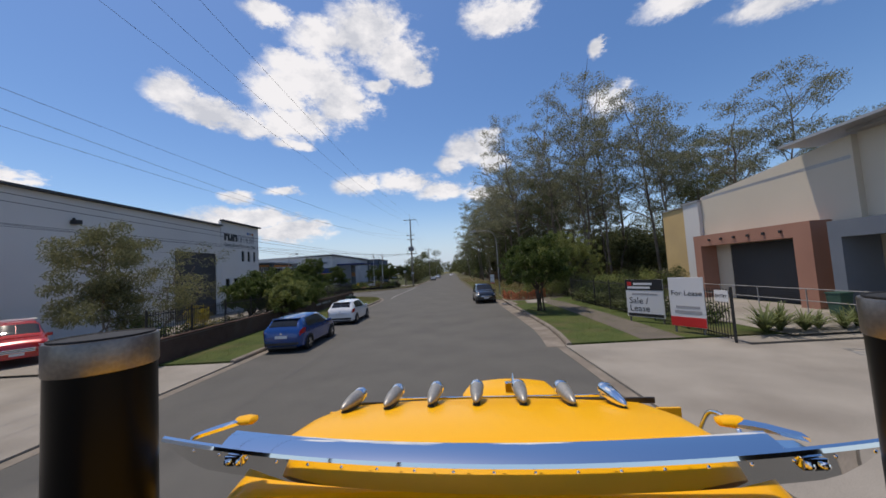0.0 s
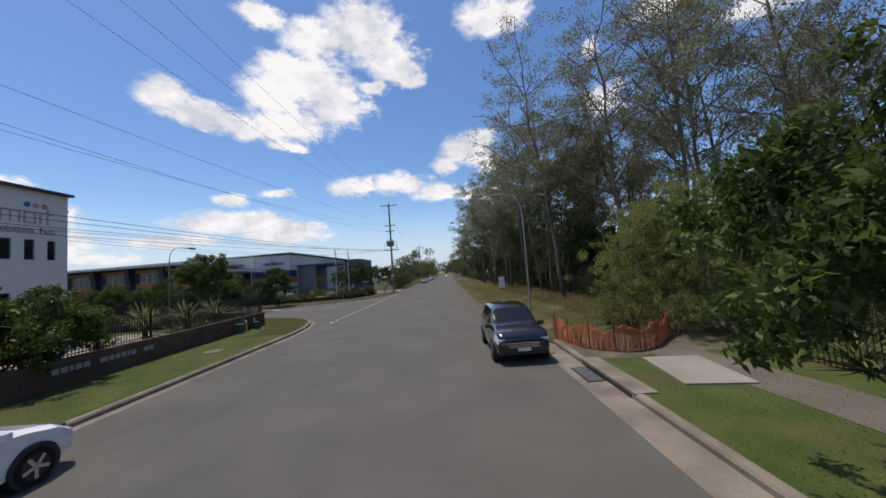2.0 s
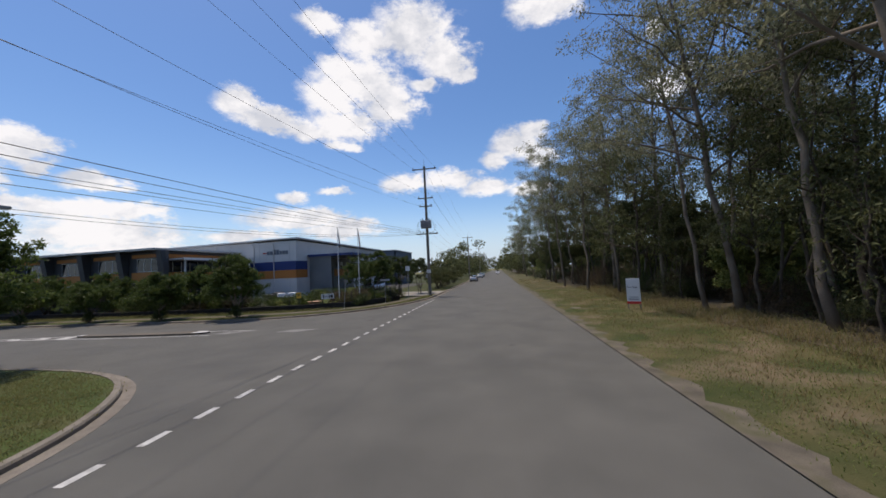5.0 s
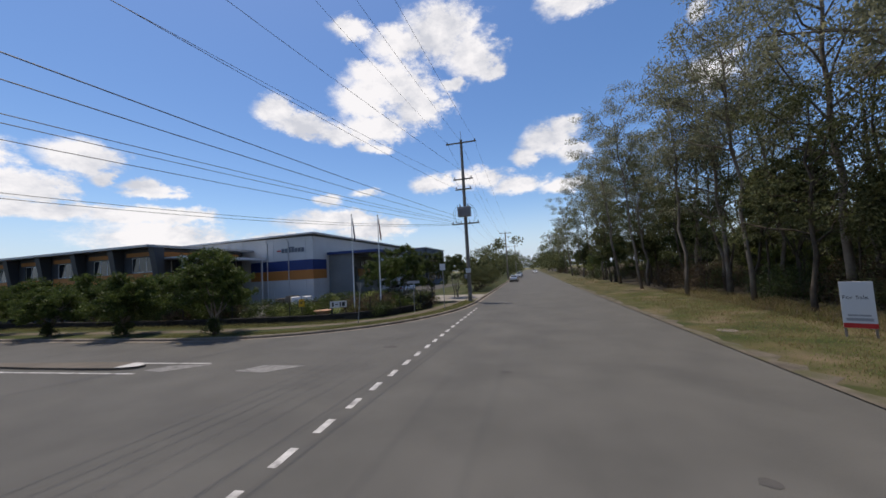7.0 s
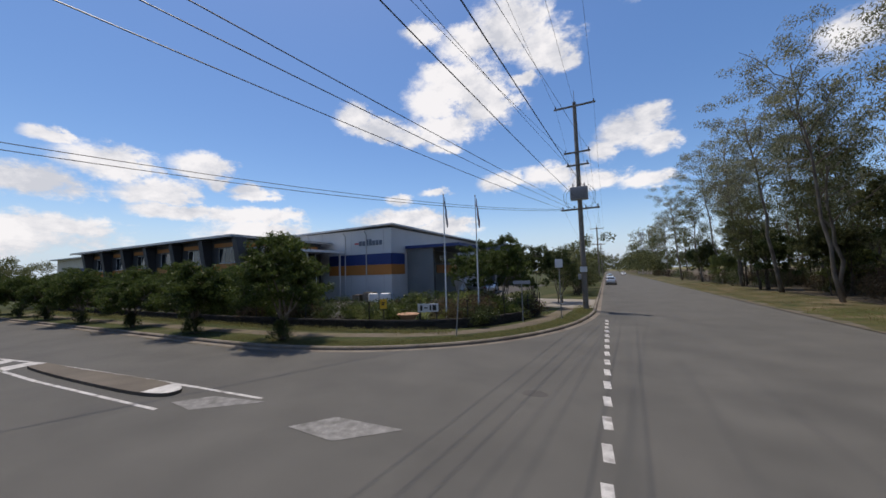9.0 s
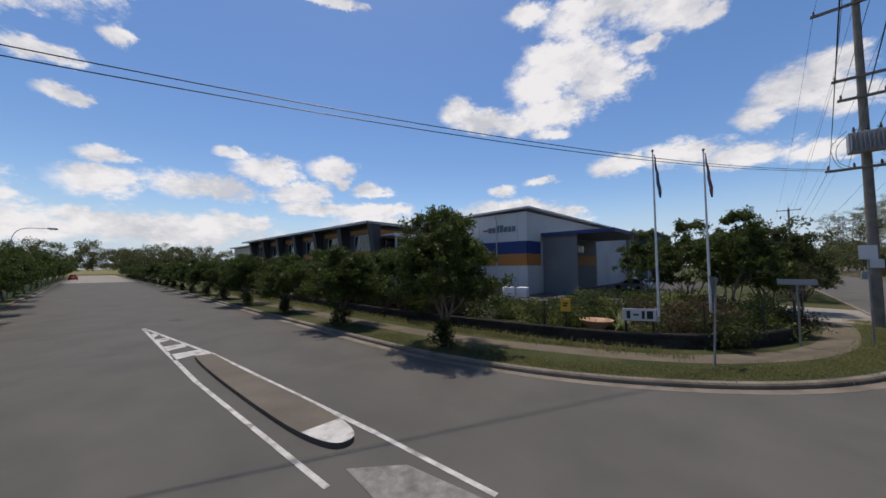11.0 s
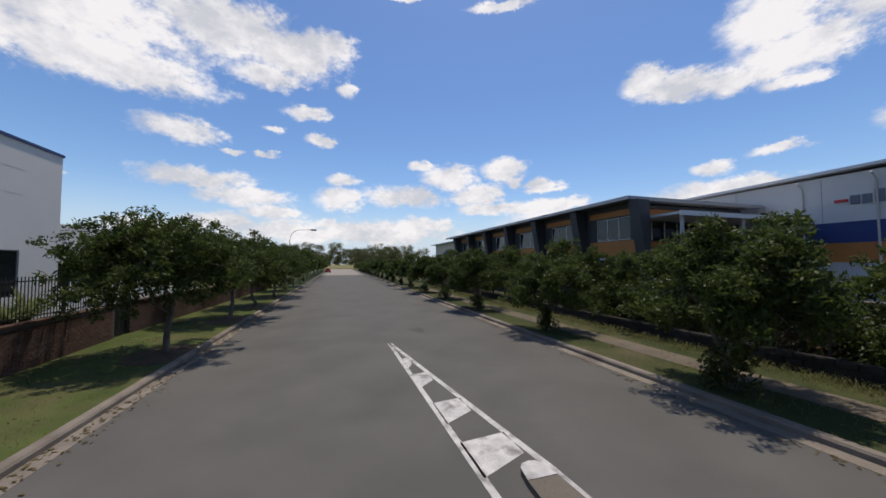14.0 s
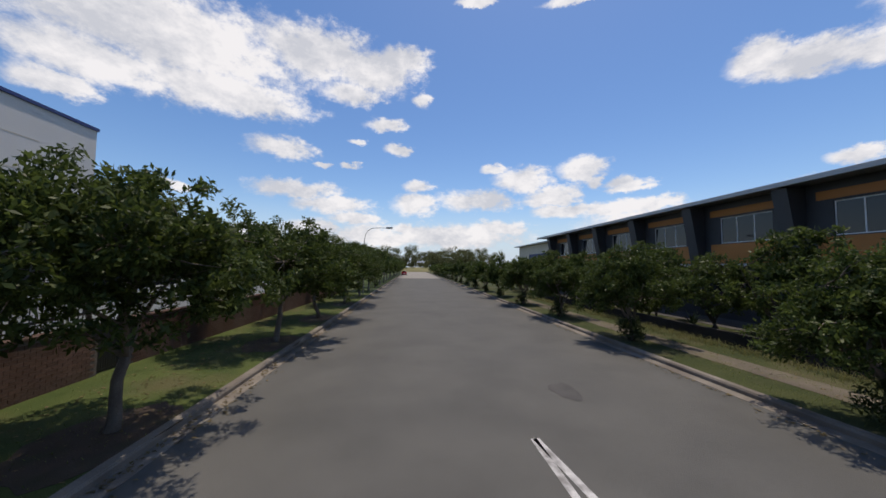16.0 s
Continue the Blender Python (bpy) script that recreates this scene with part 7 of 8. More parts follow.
# ---- parked cars ----
def car(name, m, paint, L, W, H, shape, label, suv=False, rack=False):
    """A car that points along +y from its middle: a lofted shell, glass set on it, wheels, lamps and mirrors."""
    c = thing(name, m, label, "car")
    # stations from the rear (0) to the front (1): place, bottom, belt, roof, half widths at sill, belt and roof
    if shape == "hatch":
        st = [(0.0, .36, .66, .70, .74, .76, .7), (0.012, .27, .84, .9, .86, .87, .8), (0.03, .22, .95, 1.02, .92, .93, .8), (0.06, .2, .985, 1.17, .95, .95, .75), (0.1, .2, .985, 1.345, .97, .97, .71), (0.13, .2, .975, 1.4, .98, .98, .7),
              (0.3, .2, .95, 1.46, 1., 1., .69), (0.46, .2, .93, 1.48, 1., 1., .69), (0.57, .2, .91, 1.43, 1., 1., .7), (0.66, .2, .9, 1.25, .99, .99, .73), (0.74, .2, .89, 1.03, .99, .98, .77), (0.79, .2, .87, .945, .98, .96, .80),
              (0.9, .22, .77, .84, .95, .93, .78), (0.965, .25, .64, .7, .87, .85, .68), (1.0, .32, .48, .53, .68, .66, .54)]
    else:
        st = [(0.0, .4, .8, .84, .78, .8, .74), (0.012, .32, .95, 1.0, .9, .9, .84), (0.04, .28, 1.03, 1.3, .95, .95, .78), (0.09, .27, 1.04, 1.55, .98, .98, .74), (0.16, .27, 1.04, 1.65, 1., 1., .74),
              (0.34, .27, 1.02, 1.69, 1., 1., .72), (0.52, .27, 1.0, 1.68, 1., 1., .72), (0.6, .27, 1.0, 1.6, 1., 1., .73), (0.72, .27, 1.0, 1.2, .99, .98, .77), (0.775, .27, .99, 1.11, .98, .97, .82),
              (0.9, .29, .95, 1.06, .97, .96, .84), (0.955, .3, .9, 1.0, .94, .93, .82), (0.985, .32, .8, .88, .9, .88, .76), (1.0, .38, .64, .7, .82, .8, .68)]
    k = H / max(s[3] for s in st)

    def section(s):
        row = np.array([np.interp(s, [q[0] for q in st], [q[i] for q in st]) for i in range(1, 7)])
        zb, zl, zr = row[:3] * k
        ws, wb, wr = row[3:] * W / 2
        zm = zb + (zl - zb) * 0.55
        return [(ws * .86, zb), (ws * .97, zb + .07), (ws, zm), (wb * .985, zl), (wb * .985 + (wr - wb) * .55, zl + (zr - zl) * .55),
                (wr, zr - .05 * (zr - zl) / (0.5 * k)), (wr * .86, zr - .004), (wr * .45, zr + .012), (0, zr + .016)]

    def at(s, u):
        sec = section(s)
        i = min(int(u), len(sec) - 2)
        f = u - i
        return np.array([sec[i][0] * (1 - f) + sec[i + 1][0] * f, (s - 0.5) * L, sec[i][1] * (1 - f) + sec[i + 1][1] * f])

    ss = sorted({q[0] for q in st} | {round(x, 3) for x in np.linspace(0.02, 0.98, 26)})
    verts, faces = [], []
    n = 17
    for s in ss:
        half = [at(s, float(i)) for i in range(9)]
        verts += [tuple(p) for p in half] + [(-p[0], p[1], p[2]) for p in half[-2::-1]]
    for i in range(len(ss) - 1):
        for j in range(n - 1):
            a = i * n + j
            faces.append((a, a + 1, a + 1 + n, a + n))
        faces.append((i * n + n - 1, i * n, i * n + n, i * n + 2 * n - 1))
    faces.append(tuple(range(n))[::-1])
    faces.append(tuple(range((len(ss) - 1) * n, len(ss) * n)))
    body = mesh_object("body", verts, faces, paint, c, smooth=True)
    bm = bmesh.new()
    bm.from_mesh(body.data)
    bmesh.ops.recalc_face_normals(bm, faces=bm.faces)
    bm.to_mesh(body.data)
    bm.free()
    body.data.set_sharp_from_angle(angle=radians(38))

    def panel(nm, s0, s1, u0, u1, material, side=1, off=0.007, su=(0, 0), ns=6, nu=4, parent=c):
        """A skin laid just above the shell; su slants its two ends."""
        vs, fs = [], []
        for i in range(ns + 1):
            for j in range(nu + 1):
                g = j / nu
                s = (s0 + su[0] * g) * (1 - i / ns) + (s1 + su[1] * g) * (i / ns)
                u = u0 + (u1 - u0) * g
                p = at(s, u)
                ds, du = at(min(1, s + .004), u) - at(max(0, s - .004), u), at(s, min(7.99, u + .04)) - at(s, max(0, u - .04))
                nn = np.cross(du, ds)
                nn /= np.linalg.norm(nn) + 1e-9
                if nn[0] < 0 and u < 6:
                    nn = -nn
                if u >= 6 and nn[2] < 0:
                    nn = -nn
                p = p + nn * off
                vs.append((p[0] * side, p[1], p[2]))
        for i in range(ns):
            for j in range(nu):
                a = i * (nu + 1) + j
                fs.append((a, a + 1, a + nu + 2, a + nu + 1))
        return mesh_object(nm, vs, fs, material, parent, smooth=True)

    A, B = (0.115, 0.71) if shape == "hatch" else (0.07, 0.715)
    mid = (A + B) / 2 - 0.02
    for sd in (1, -1):
        panel("side_window", A + 0.045, mid - 0.006, 3.15, 4.85, GLASS_CAR, sd, su=(0.035, 0.0))
        panel("side_window", mid + 0.006, B - 0.015, 3.15, 4.85, GLASS_CAR, sd, su=(0.0, -0.085))
        panel("tail_lamp", 0.012, 0.095 if not suv else 0.055, 2.45 if not suv else 2.6, 3.1 if not suv else 4.6, TAIL_RED, sd, 0.012, su=(0, 0.0 if suv else 0.02))
        panel("headlamp", 0.9 if suv else 0.915, 0.988, 2.35, 3.2, LENS, sd, 0.012, su=(0.02, 0.0))
        panel("door_seam", mid - 0.002, mid + 0.002, 0.8, 3.1, PLASTIC_BLACK, sd, 0.003, ns=1)
        panel("door_seam", B - 0.012, B - 0.008, 0.8, 3.1, PLASTIC_BLACK, sd, 0.003, ns=1)
        panel("sill_trim", 0.25, 0.78, 0.3, 0.95, PLASTIC_BLACK, sd, 0.004)
        panel("windscreen", 0.585 if shape == "hatch" else 0.605, 0.735 if shape == "hatch" else 0.725, 6.0, 7.99, GLASS_CAR, sd, 0.008)
        panel("windscreen_edge", 0.61, 0.72, 5.2, 6.0, GLASS_CAR, sd, 0.008)
        r0, r1 = (0.042, 0.108) if shape == "hatch" else (0.03, 0.1)
        panel("rear_window", r0, r1, 5.9, 7.99, GLASS_CAR, sd, 0.008)
        mr = part("mirror", boxes((W / 2 * .93, W / 2 * .93 + .2, (B - .5 - .02) * L, (B - .5 - .02) * L + .12, section(B)[3][1], section(B)[3][1] + .15), bevel=.03), paint, c)
        if sd < 0:
            for vv in mr.data.vertices:
                vv.co.x *= -1
            mr.data.flip_normals()
        panel("handle", mid + 0.02, mid + 0.05, 2.72, 2.8, CHROME if suv else paint, sd, 0.02, ns=2, nu=1)
    if shape == "hatch":
        part("spoiler", boxes((-W * .33, W * .33, (.085 - .5) * L, (.15 - .5) * L, 1.385 * k, 1.41 * k), bevel=.01), paint, c)
        part("lower_valance", boxes((-W * .36, W * .36, -L / 2 + .004, -L / 2 + .16, .2 * k, .29 * k), bevel=.02), PLASTIC_BLACK, c)
        part("badge", boxes((-.05, .05, -L / 2 - .004, -L / 2 + .06, .8 * k, .84 * k), bevel=.008), CHROME, c)
        tube("aerial", [(0, -.3 * L, 1.46 * k), (0, -.335 * L, 1.6 * k)], .004, PLASTIC_BLACK, c, 5)
    part("rear_plate", boxes((-.26, .26, -L / 2 - .012, -L / 2 + .02, .62 * k, .74 * k)), SIGN_WHITE, c)
    part("rear_bumper", boxes((-W * .4, W * .4, -L / 2 - .005, -L / 2 + .1, .33 * k, .45 * k), bevel=.02), PLASTIC_BLACK, c)
    part("front_plate", boxes((-.2, .2, L / 2 - .02, L / 2 + .014, .44 * k, .54 * k)), SIGN_WHITE, c)
    part("grille", boxes((-W * .26, W * .26, L / 2 - .12, L / 2 + .002, .56 * k, .7 * k), bevel=.02), PLASTIC_BLACK, c)
    if suv:
        for z in (.56, .62, .68):
            part("grille_bar", boxes((-W * .27, W * .27, L / 2 - .06, L / 2 + .014, z * k, (z + .03) * k), bevel=.008), CHROME, c)
        for sd in (1, -1):
            part("headlamp_glass", boxes((min(sd * W * .29, sd * W * .43), max(sd * W * .29, sd * W * .43), L / 2 - .28, L / 2 - .035, .7 * k, .83 * k), bevel=.045), LENS, c, "large clear headlamp", smooth=True)
        part("front_bumper", boxes((-W * .42, W * .42, L / 2 - .16, L / 2 + .006, .34 * k, .43 * k), bevel=.03), paint, c)
    R = .31 if not suv else .35
    for sy in (-0.5 + 0.19, -0.5 + 0.81):
        for sd in (1, -1):
            wx = sd * (W / 2 - .09)
            arch = part("wheel_arch", lathe([(R + .05, -.1), (R + .05, .098), (R + .04, .1)], 28), PLASTIC_BLACK, c)
            arch.matrix_local = Matrix.Translation((wx, sy * L, R + .02)) @ Matrix.Rotation(radians(90 * sd), 4, "Y")
            wh = new("wheel")
            wh.parent = c
            wh.matrix_local = Matrix.Translation((wx, sy * L, R)) @ Matrix.Rotation(radians(90 * sd), 4, "Y")
            part("tyre", lathe([(R * .68, -.1), (R * .9, -.105), (R, -.07), (R, .07), (R * .92, .112), (R * .68, .108), (R * .66, .08)], 30), TYRE, wh, smooth=True)
            bm = lathe([(R * .66, .02), (R * .68, .09), (R * .6, .1), (R * .56, .06), (R * .15, .07), (R * .13, .11), (.02, .115)], 30)
            part("rim", bm, STEEL_SATIN, wh, smooth=True)
            bm = bmesh.new()
            for q in range(5):
                b2 = boxes((R * .12, R * .62, -.028, .028, .07, .112))
                me = bpy.data.meshes.new("t")
                b2.transform(Matrix.Rotation(q * 2 * math.pi / 5, 4, "Z"))
                b2.to_mesh(me)
                bm.from_mesh(me)
                b2.free()
                bpy.data.meshes.remove(me)
            part("spokes", bm, ALLOY, wh)
    if rack:
        for sd in (1, -1):
            tube("roof_rail", [(sd * W * .33, -L * .28, H + .05), (sd * W * .33, L * .06, H + .05)], .02, GALV, c, 8)
        for y in (-0.22, 0.0):
            tube("roof_bar", [(-W * .36, L * y, H + .06), (W * .36, L * y, H + .06)], .022, WHITE_FRAME, c, 8)
    return c


car("hatchback_car", pose(-6.95, 13.8, 0.0, 0, 0, 0), CAR_BLUE, 4.3, 1.78, 1.47, "hatch", "glossy blue hatchback parked at the kerb")
car("hatchback_car", pose(-6.95, 21.1, 0.0, 0, 0, 0), CAR_WHITE, 4.25, 1.76, 1.5, "hatch", "clean white hatchback parked at the kerb")
car("suv_car", pose(3.2, 29.6, 0.0, 0, 0, 181), CAR_BLACK, 4.5, 1.79, 1.68, "suv", "black four-wheel-drive wagon facing up the street", True, False)
car("utility_car", pose(-19.6, 12.4, 0.14, 0, 0, 235), CAR_RED, 4.7, 1.85, 1.75, "suv", "red wagon with roof bars on the forecourt", True, True)
car("sedan_car", pose(-21.2, 8.6, 0.06, 0, 0, 235), CAR_WHITE, 4.5, 1.78, 1.45, "hatch", "white car on the forecourt")
for i, (x, y, p, a) in enumerate(((-6.9, 150, CAR_WHITE, 0), (-6.9, 165, CAR_SILVER, 0), (-6.9, 120, CAR_SILVER, 0), (-1.0, 215, CAR_WHITE, 180), (-23.0, 92, CAR_SILVER, 60), (-24, 97, CAR_WHITE, 60))):
    car("distant_car", pose(x, y, 0.0 if x > -8 else 0.14, 0, 0, a), p, 4.3, 1.76, 1.48, "hatch", "distant parked car in pale paint")
car("distant_car", pose(-150.0, 47.8, 0.0, 0, 0, 90), CAR_RED, 4.3, 1.76, 1.48, "hatch", "distant red parked car")

# ---- the yellow truck at the start of the drive ----
def build_truck():
    """In its own frame: x to the right, y ahead, z up; the walk begins above its origin."""
    tr = thing("truck", pose(0.45, -2.40, 0.0, 0, -0.4, -5.6), "yellow bonneted truck with chrome visor and twin black stacks", "truck")

    def loft(rows, closed=True):
        bm = bmesh.new()
        vs = [[bm.verts.new(p) for p in r] for r in rows]
        n = len(rows[0])
        for a, b in zip(vs, vs[1:]):
            for i in range(n if closed else n - 1):
                bm.faces.new((a[i], a[(i + 1) % n], b[(i + 1) % n], b[i]))
        if closed:
            bm.faces.new(vs[0][::-1])
            bm.faces.new(vs[-1])
        return bm

    def slab(half, z_low, z_top, crown, edge):
        """A rounded cross section."""
        pts = [(-half, z_low)]
        for i in range(7):
            a = math.pi / 2 * i / 6
            pts.append((-half + edge * (1 - math.cos(a)), z_top - edge + edge * math.sin(a)))
        for i in range(1, 10):
            x = -half + edge + (2 * half - 2 * edge) * i / 10
            pts.append((x, z_top + crown * (1 - (2 * i / 10 - 1) ** 2)))
        for i in range(7):
            a = math.pi / 2 * (1 - i / 6)
            pts.append((half - edge * (1 - math.cos(a)), z_top - edge + edge * math.sin(a)))
        pts.append((half, z_low))
        return pts

    # front deck with its lamps
    rows = []
    for y, half, top, e in ((1.16, 1.06, 2.28, .22), (1.3, 1.05, 2.315, .2), (1.5, 1.03, 2.33, .17), (1.75, .985, 2.315, .14), (1.98, .93, 2.27, .11), (2.06, .91, 2.245, .07)):
        rows.append([(x - .04, y, z) for x, z in slab(half, 1.3, top, .035, e)])
    part("deck", loft(rows), TRUCK_YELLOW, tr, smooth=True)
    part("deck_lip", boxes((-.91, .91, 2.062, 2.075, 2.235, 2.268), bevel=.004), BLACK_STEEL, tr)
    part("lip_chrome", boxes((-.62, .62, 2.076, 2.086, 2.255, 2.285), bevel=.003), CHROME, tr)
    for sd in (-1, 1):
        part("deck_corner", boxes(*[((sd * .92 - .05), (sd * .92 + .07), 1.96 + i * .03, 1.975 + i * .03, 2.1, 2.25 - .02 * i) for i in range(4)]), TRUCK_YELLOW, tr)
    # bullet lamps, tails towards the cab
    prof = [(0.004, 0.0), (0.016, .012), (.028, .05), (.038, .1), (.044, .16), (.045, .2), (.043, .215), (.046, .22), (.046, .232), (.036, .245), (.036, .27), (.02, .285)]
    for i in range(7):
        x = -.69 + .23 * i
        lamp = new("bullet_lamp")
        lamp.parent = tr
        lamp.location = (x * 1.06 - .08, 1.78, 2.34 + .03 * (1 - (x / .69) ** 2))
        lamp.rotation_euler = (radians(0.5), 0, radians(6 * x / .69))
        sh = part("shell", lathe([p for p in prof if p[1] < .22], 20), CHROME if i == 6 else LAMP_METAL, lamp, smooth=True)
        rm = part("rim", lathe([(.043, .2), (.048, .215), (.048, .235), (.038, .245), (.038, .265), (.018, .28)], 20), CHROME, lamp, smooth=True)
        for o in (sh, rm):
            o.matrix_local = Matrix.Rotation(radians(-90), 4, "X") @ Matrix.Diagonal((0.84, 0.84, 0.92, 1))
        part("foot", boxes((-.02, .02, .02, .18, -.05, -.02), bevel=.008), BLACK_STEEL, lamp)
    # hump and badge ahead of the lamps
    rows = []
    for y, half, top in ((2.2, .3, 2.15), (2.28, .33, 2.2), (2.4, .33, 2.215), (2.6, .3, 2.2)):
        rows.append([(x + .12, y, z) for x, z in slab(half, 1.7, top, .02, .06)])
    part("hump", loft(rows), TRUCK_YELLOW, tr, smooth=True)
    bd = part("badge", boxes((.09, .2, 2.3, 2.34, 2.19, 2.29), bevel=.008), CHROME, tr)
    tube("mascot", [(.145, 2.32, 2.28), (.145, 2.33, 2.34)], [.012, .004], CHROME, bd, 8)

    # chrome visor: a narrow bent strip with a riveted lip that runs out to a point at each end
    def visor_line(x):
        q = (x / 1.18) ** 2
        return 1.075 + .115 * q, 2.45 + .012 * q

    cols = 40
    rows = [[], [], []]
    for i in range(cols + 1):
        x = -1.0 + 1.86 * i / cols
        y, z = visor_line(x)
        rows[0].append((x, y, z))
        rows[1].append((x, y + .045, z + .016))
        rows[2].append((x, y + .088, z + .02))
    vis = part("visor", loft(rows, False), CHROME, tr, "mirror-bright chrome visor", smooth=True)
    lip = [[], [], [], [], [], []]
    for i in range(cols + 1):
        x = -1.3 + 2.48 * i / cols
        y, z = visor_line(x)
        s = abs(x) / (1.18 if x > 0 else 1.3)
        deep = .105 * (1 - max(0.0, (s - .84) / .16) ** 2) + .012
        lip[0].append((x, y + .012, z + .003))
        lip[1].append((x, y, z))
        lip[2].append((x, y - .004, z - .012))
        lip[3].append((x, y - .002 + deep * .2, z - deep * .6))
        lip[4].append((x, y - .002 + deep * .38, z - deep))
        lip[5].append((x, y + .04 + deep * .38, z - deep - .012))
    part("visor_lip", loft(lip, False), CHROME, vis, smooth=True)
    for i in range(19):
        x = -1.12 + 2.24 * i / 18
        y, z = visor_line(x)
        r = part("rivet", lathe([(.006, 0), (.005, .003), (.002, .005)], 8), CHROME, vis)
        r.matrix_local = Matrix.Translation((x, y - .006, z - .022)) @ Matrix.Rotation(radians(82), 4, "X")
    ARM_RIGHT = ((1.03, 1.27, 2.43, .03), (.98, 1.33, 2.425, .05), (.93, 1.38, 2.42, .05), (.89, 1.41, 2.415, .04))
    for sd in (-1, 1):
        y, z = visor_line(.93)
        br = part("visor_bracket", boxes((sd * .93 - .035, sd * .93 + .035, y - .012, y + .1, z - .055, z - .02), bevel=.006), CHROME, vis)
        for dx in (-.02, .02):
            part("bracket_bolt", lathe([(.011, 0), (.01, .01), (.004, .013)], 10), CHROME, br).matrix_local = Matrix.Translation((sd * .93 + dx, y - .012, z - .038)) @ Matrix.Rotation(radians(90), 4, "X")
        # swept mirror arm with its yellow end lamp
        arm = part("mirror_arm", loft([[(sd * x0, y0, z0), (sd * x0, y0 + w, z0 + .004), (sd * x0, y0 + w, z0 - .012), (sd * x0, y0, z0 - .014)] for x0, y0, z0, w in (ARM_RIGHT if sd > 0 else ((1.27, 1.31, 2.42, .03), (1.24, 1.36, 2.418, .05), (1.2, 1.42, 2.416, .05), (1.17, 1.47, 2.414, .04)))]), CHROME, tr, smooth=True)
        cap = part("end_lamp", lathe([(.004, -.06), (.028, -.05), (.04, -.01), (.034, .03), (.004, .05)], 16), TRUCK_YELLOW, arm, "yellow end lamp", smooth=True)
        cap.matrix_local = Matrix.Translation((.91, 1.44, 2.41) if sd > 0 else (-1.15, 1.5, 2.41)) @ Matrix.Rotation(radians(90), 4, "Y") @ Matrix.Diagonal((.5, 1, 1, 1))
    # rear deck under the visor, latches, and the cab below
    rows = []
    for y, half, top, e in ((-.75, .86, 2.15, .1), (-.2, .9, 2.2, .16), (.5, .95, 2.25, .22), (.9, .96, 2.27, .24), (1.14, .95, 2.26, .24)):
        rows.append([(x, y, z) for x, z in slab(half, 1.25, top, .03, e)])
    part("cab_roof", loft(rows), TRUCK_YELLOW, tr, smooth=True)
    for x in (-.5, .36):
        lt = part("latch", boxes((x - .085, x + .085, .9, 1.02, 2.285, 2.312), bevel=.008), PLASTIC_BLACK, tr)
        for dx in (-.06, .06):
            part("bolt", lathe([(.014, 0), (.012, .008)], 10), CHROME, lt).matrix_local = Matrix.Translation((x + dx, .94, 2.312))
    part("cab", boxes((-1.0, 1.0, -.8, 1.9, .85, 1.3), bevel=.05), TRUCK_YELLOW, tr)
    rw = part("rear_window", boxes((-.42, .42, -.765, -.748, 1.62, 2.0), bevel=.006), GLASS_CAR, tr, "dark rear cab window")
    for q in ((-.46, .46, -.775, -.75, 2.0, 2.035), (-.46, .46, -.775, -.75, 1.585, 1.62), (-.46, -.42, -.775, -.75, 1.62, 2.0), (.42, .46, -.775, -.75, 1.62, 2.0)):
        part("window_trim", boxes(q), PLASTIC_BLACK, rw)
    part("grab_bar", boxes((-.7, -.66, -.83, -.8, 1.35, 2.0), bevel=.012), CHROME, tr)
    for x in (-.86, .86):
        tl = part("tail_lamp", boxes((x - .12, x + .12, -4.36, -4.3, .78, .9), bevel=.01), TAIL_RED, tr)
        part("lamp_box", boxes((x - .14, x + .14, -4.3, -4.24, .76, .92)), BLACK_STEEL, tl)
    part("bonnet", boxes((-.75, .75, 1.9, 3.6, .75, 1.75), bevel=.12), TRUCK_YELLOW, tr)
    for x in (-.46, .38):
        part("chassis_rail", boxes((x, x + .09, -4.3, 3.5, .62, .88)), BLACK_STEEL, tr)
    for y in (-4.25, -3.0, -1.7):
        part("cross_member", boxes((-.37, .38, y, y + .09, .66, .84)), BLACK_STEEL, tr)
    part("deck_plate", boxes((-.62, .62, -1.75, -.85, .9, .93), bevel=.006), STEEL_SATIN, tr, "chequered steel deck plate")
    part("turntable", lathe([(.46, .96), (.48, .99), (.46, 1.02), (.12, 1.03), (.1, .98)], 28), BLACK_STEEL, tr, "greasy black turntable").location = (0, -2.7, 0)
    part("bumper", boxes((-1.15, 1.15, 3.6, 3.75, .4, .8), bevel=.04), CHROME, tr)
    for sd in (-1, 1):
        tk = part("fuel_tank", lathe([(.02, -.75), (.28, -.74), (.3, -.7), (.3, .7), (.28, .74), (.02, .75)], 24), CHROME, tr, "polished fuel tank", smooth=True)
        tk.matrix_local = Matrix.Translation((sd * .85, .0, .55)) @ Matrix.Rotation(radians(90), 4, "X")
        for y in (-2.25, -3.45):
            part("mudguard", loft([[(sd * (.55 + .65 * f), y + math.cos(a) * r, .52 + math.sin(a) * r) for f, r in ((0, .6), (1, .6), (1, .58), (0, .58))] for a in [math.radians(25 + 130 * k / 10) for k in range(11)]]), BLACK_STEEL, tr, smooth=True)
        part("mud_flap", boxes((sd * .88 - .3, sd * .88 + .3, -4.24, -4.22, .22, .8)), PLASTIC_BLACK, tr)
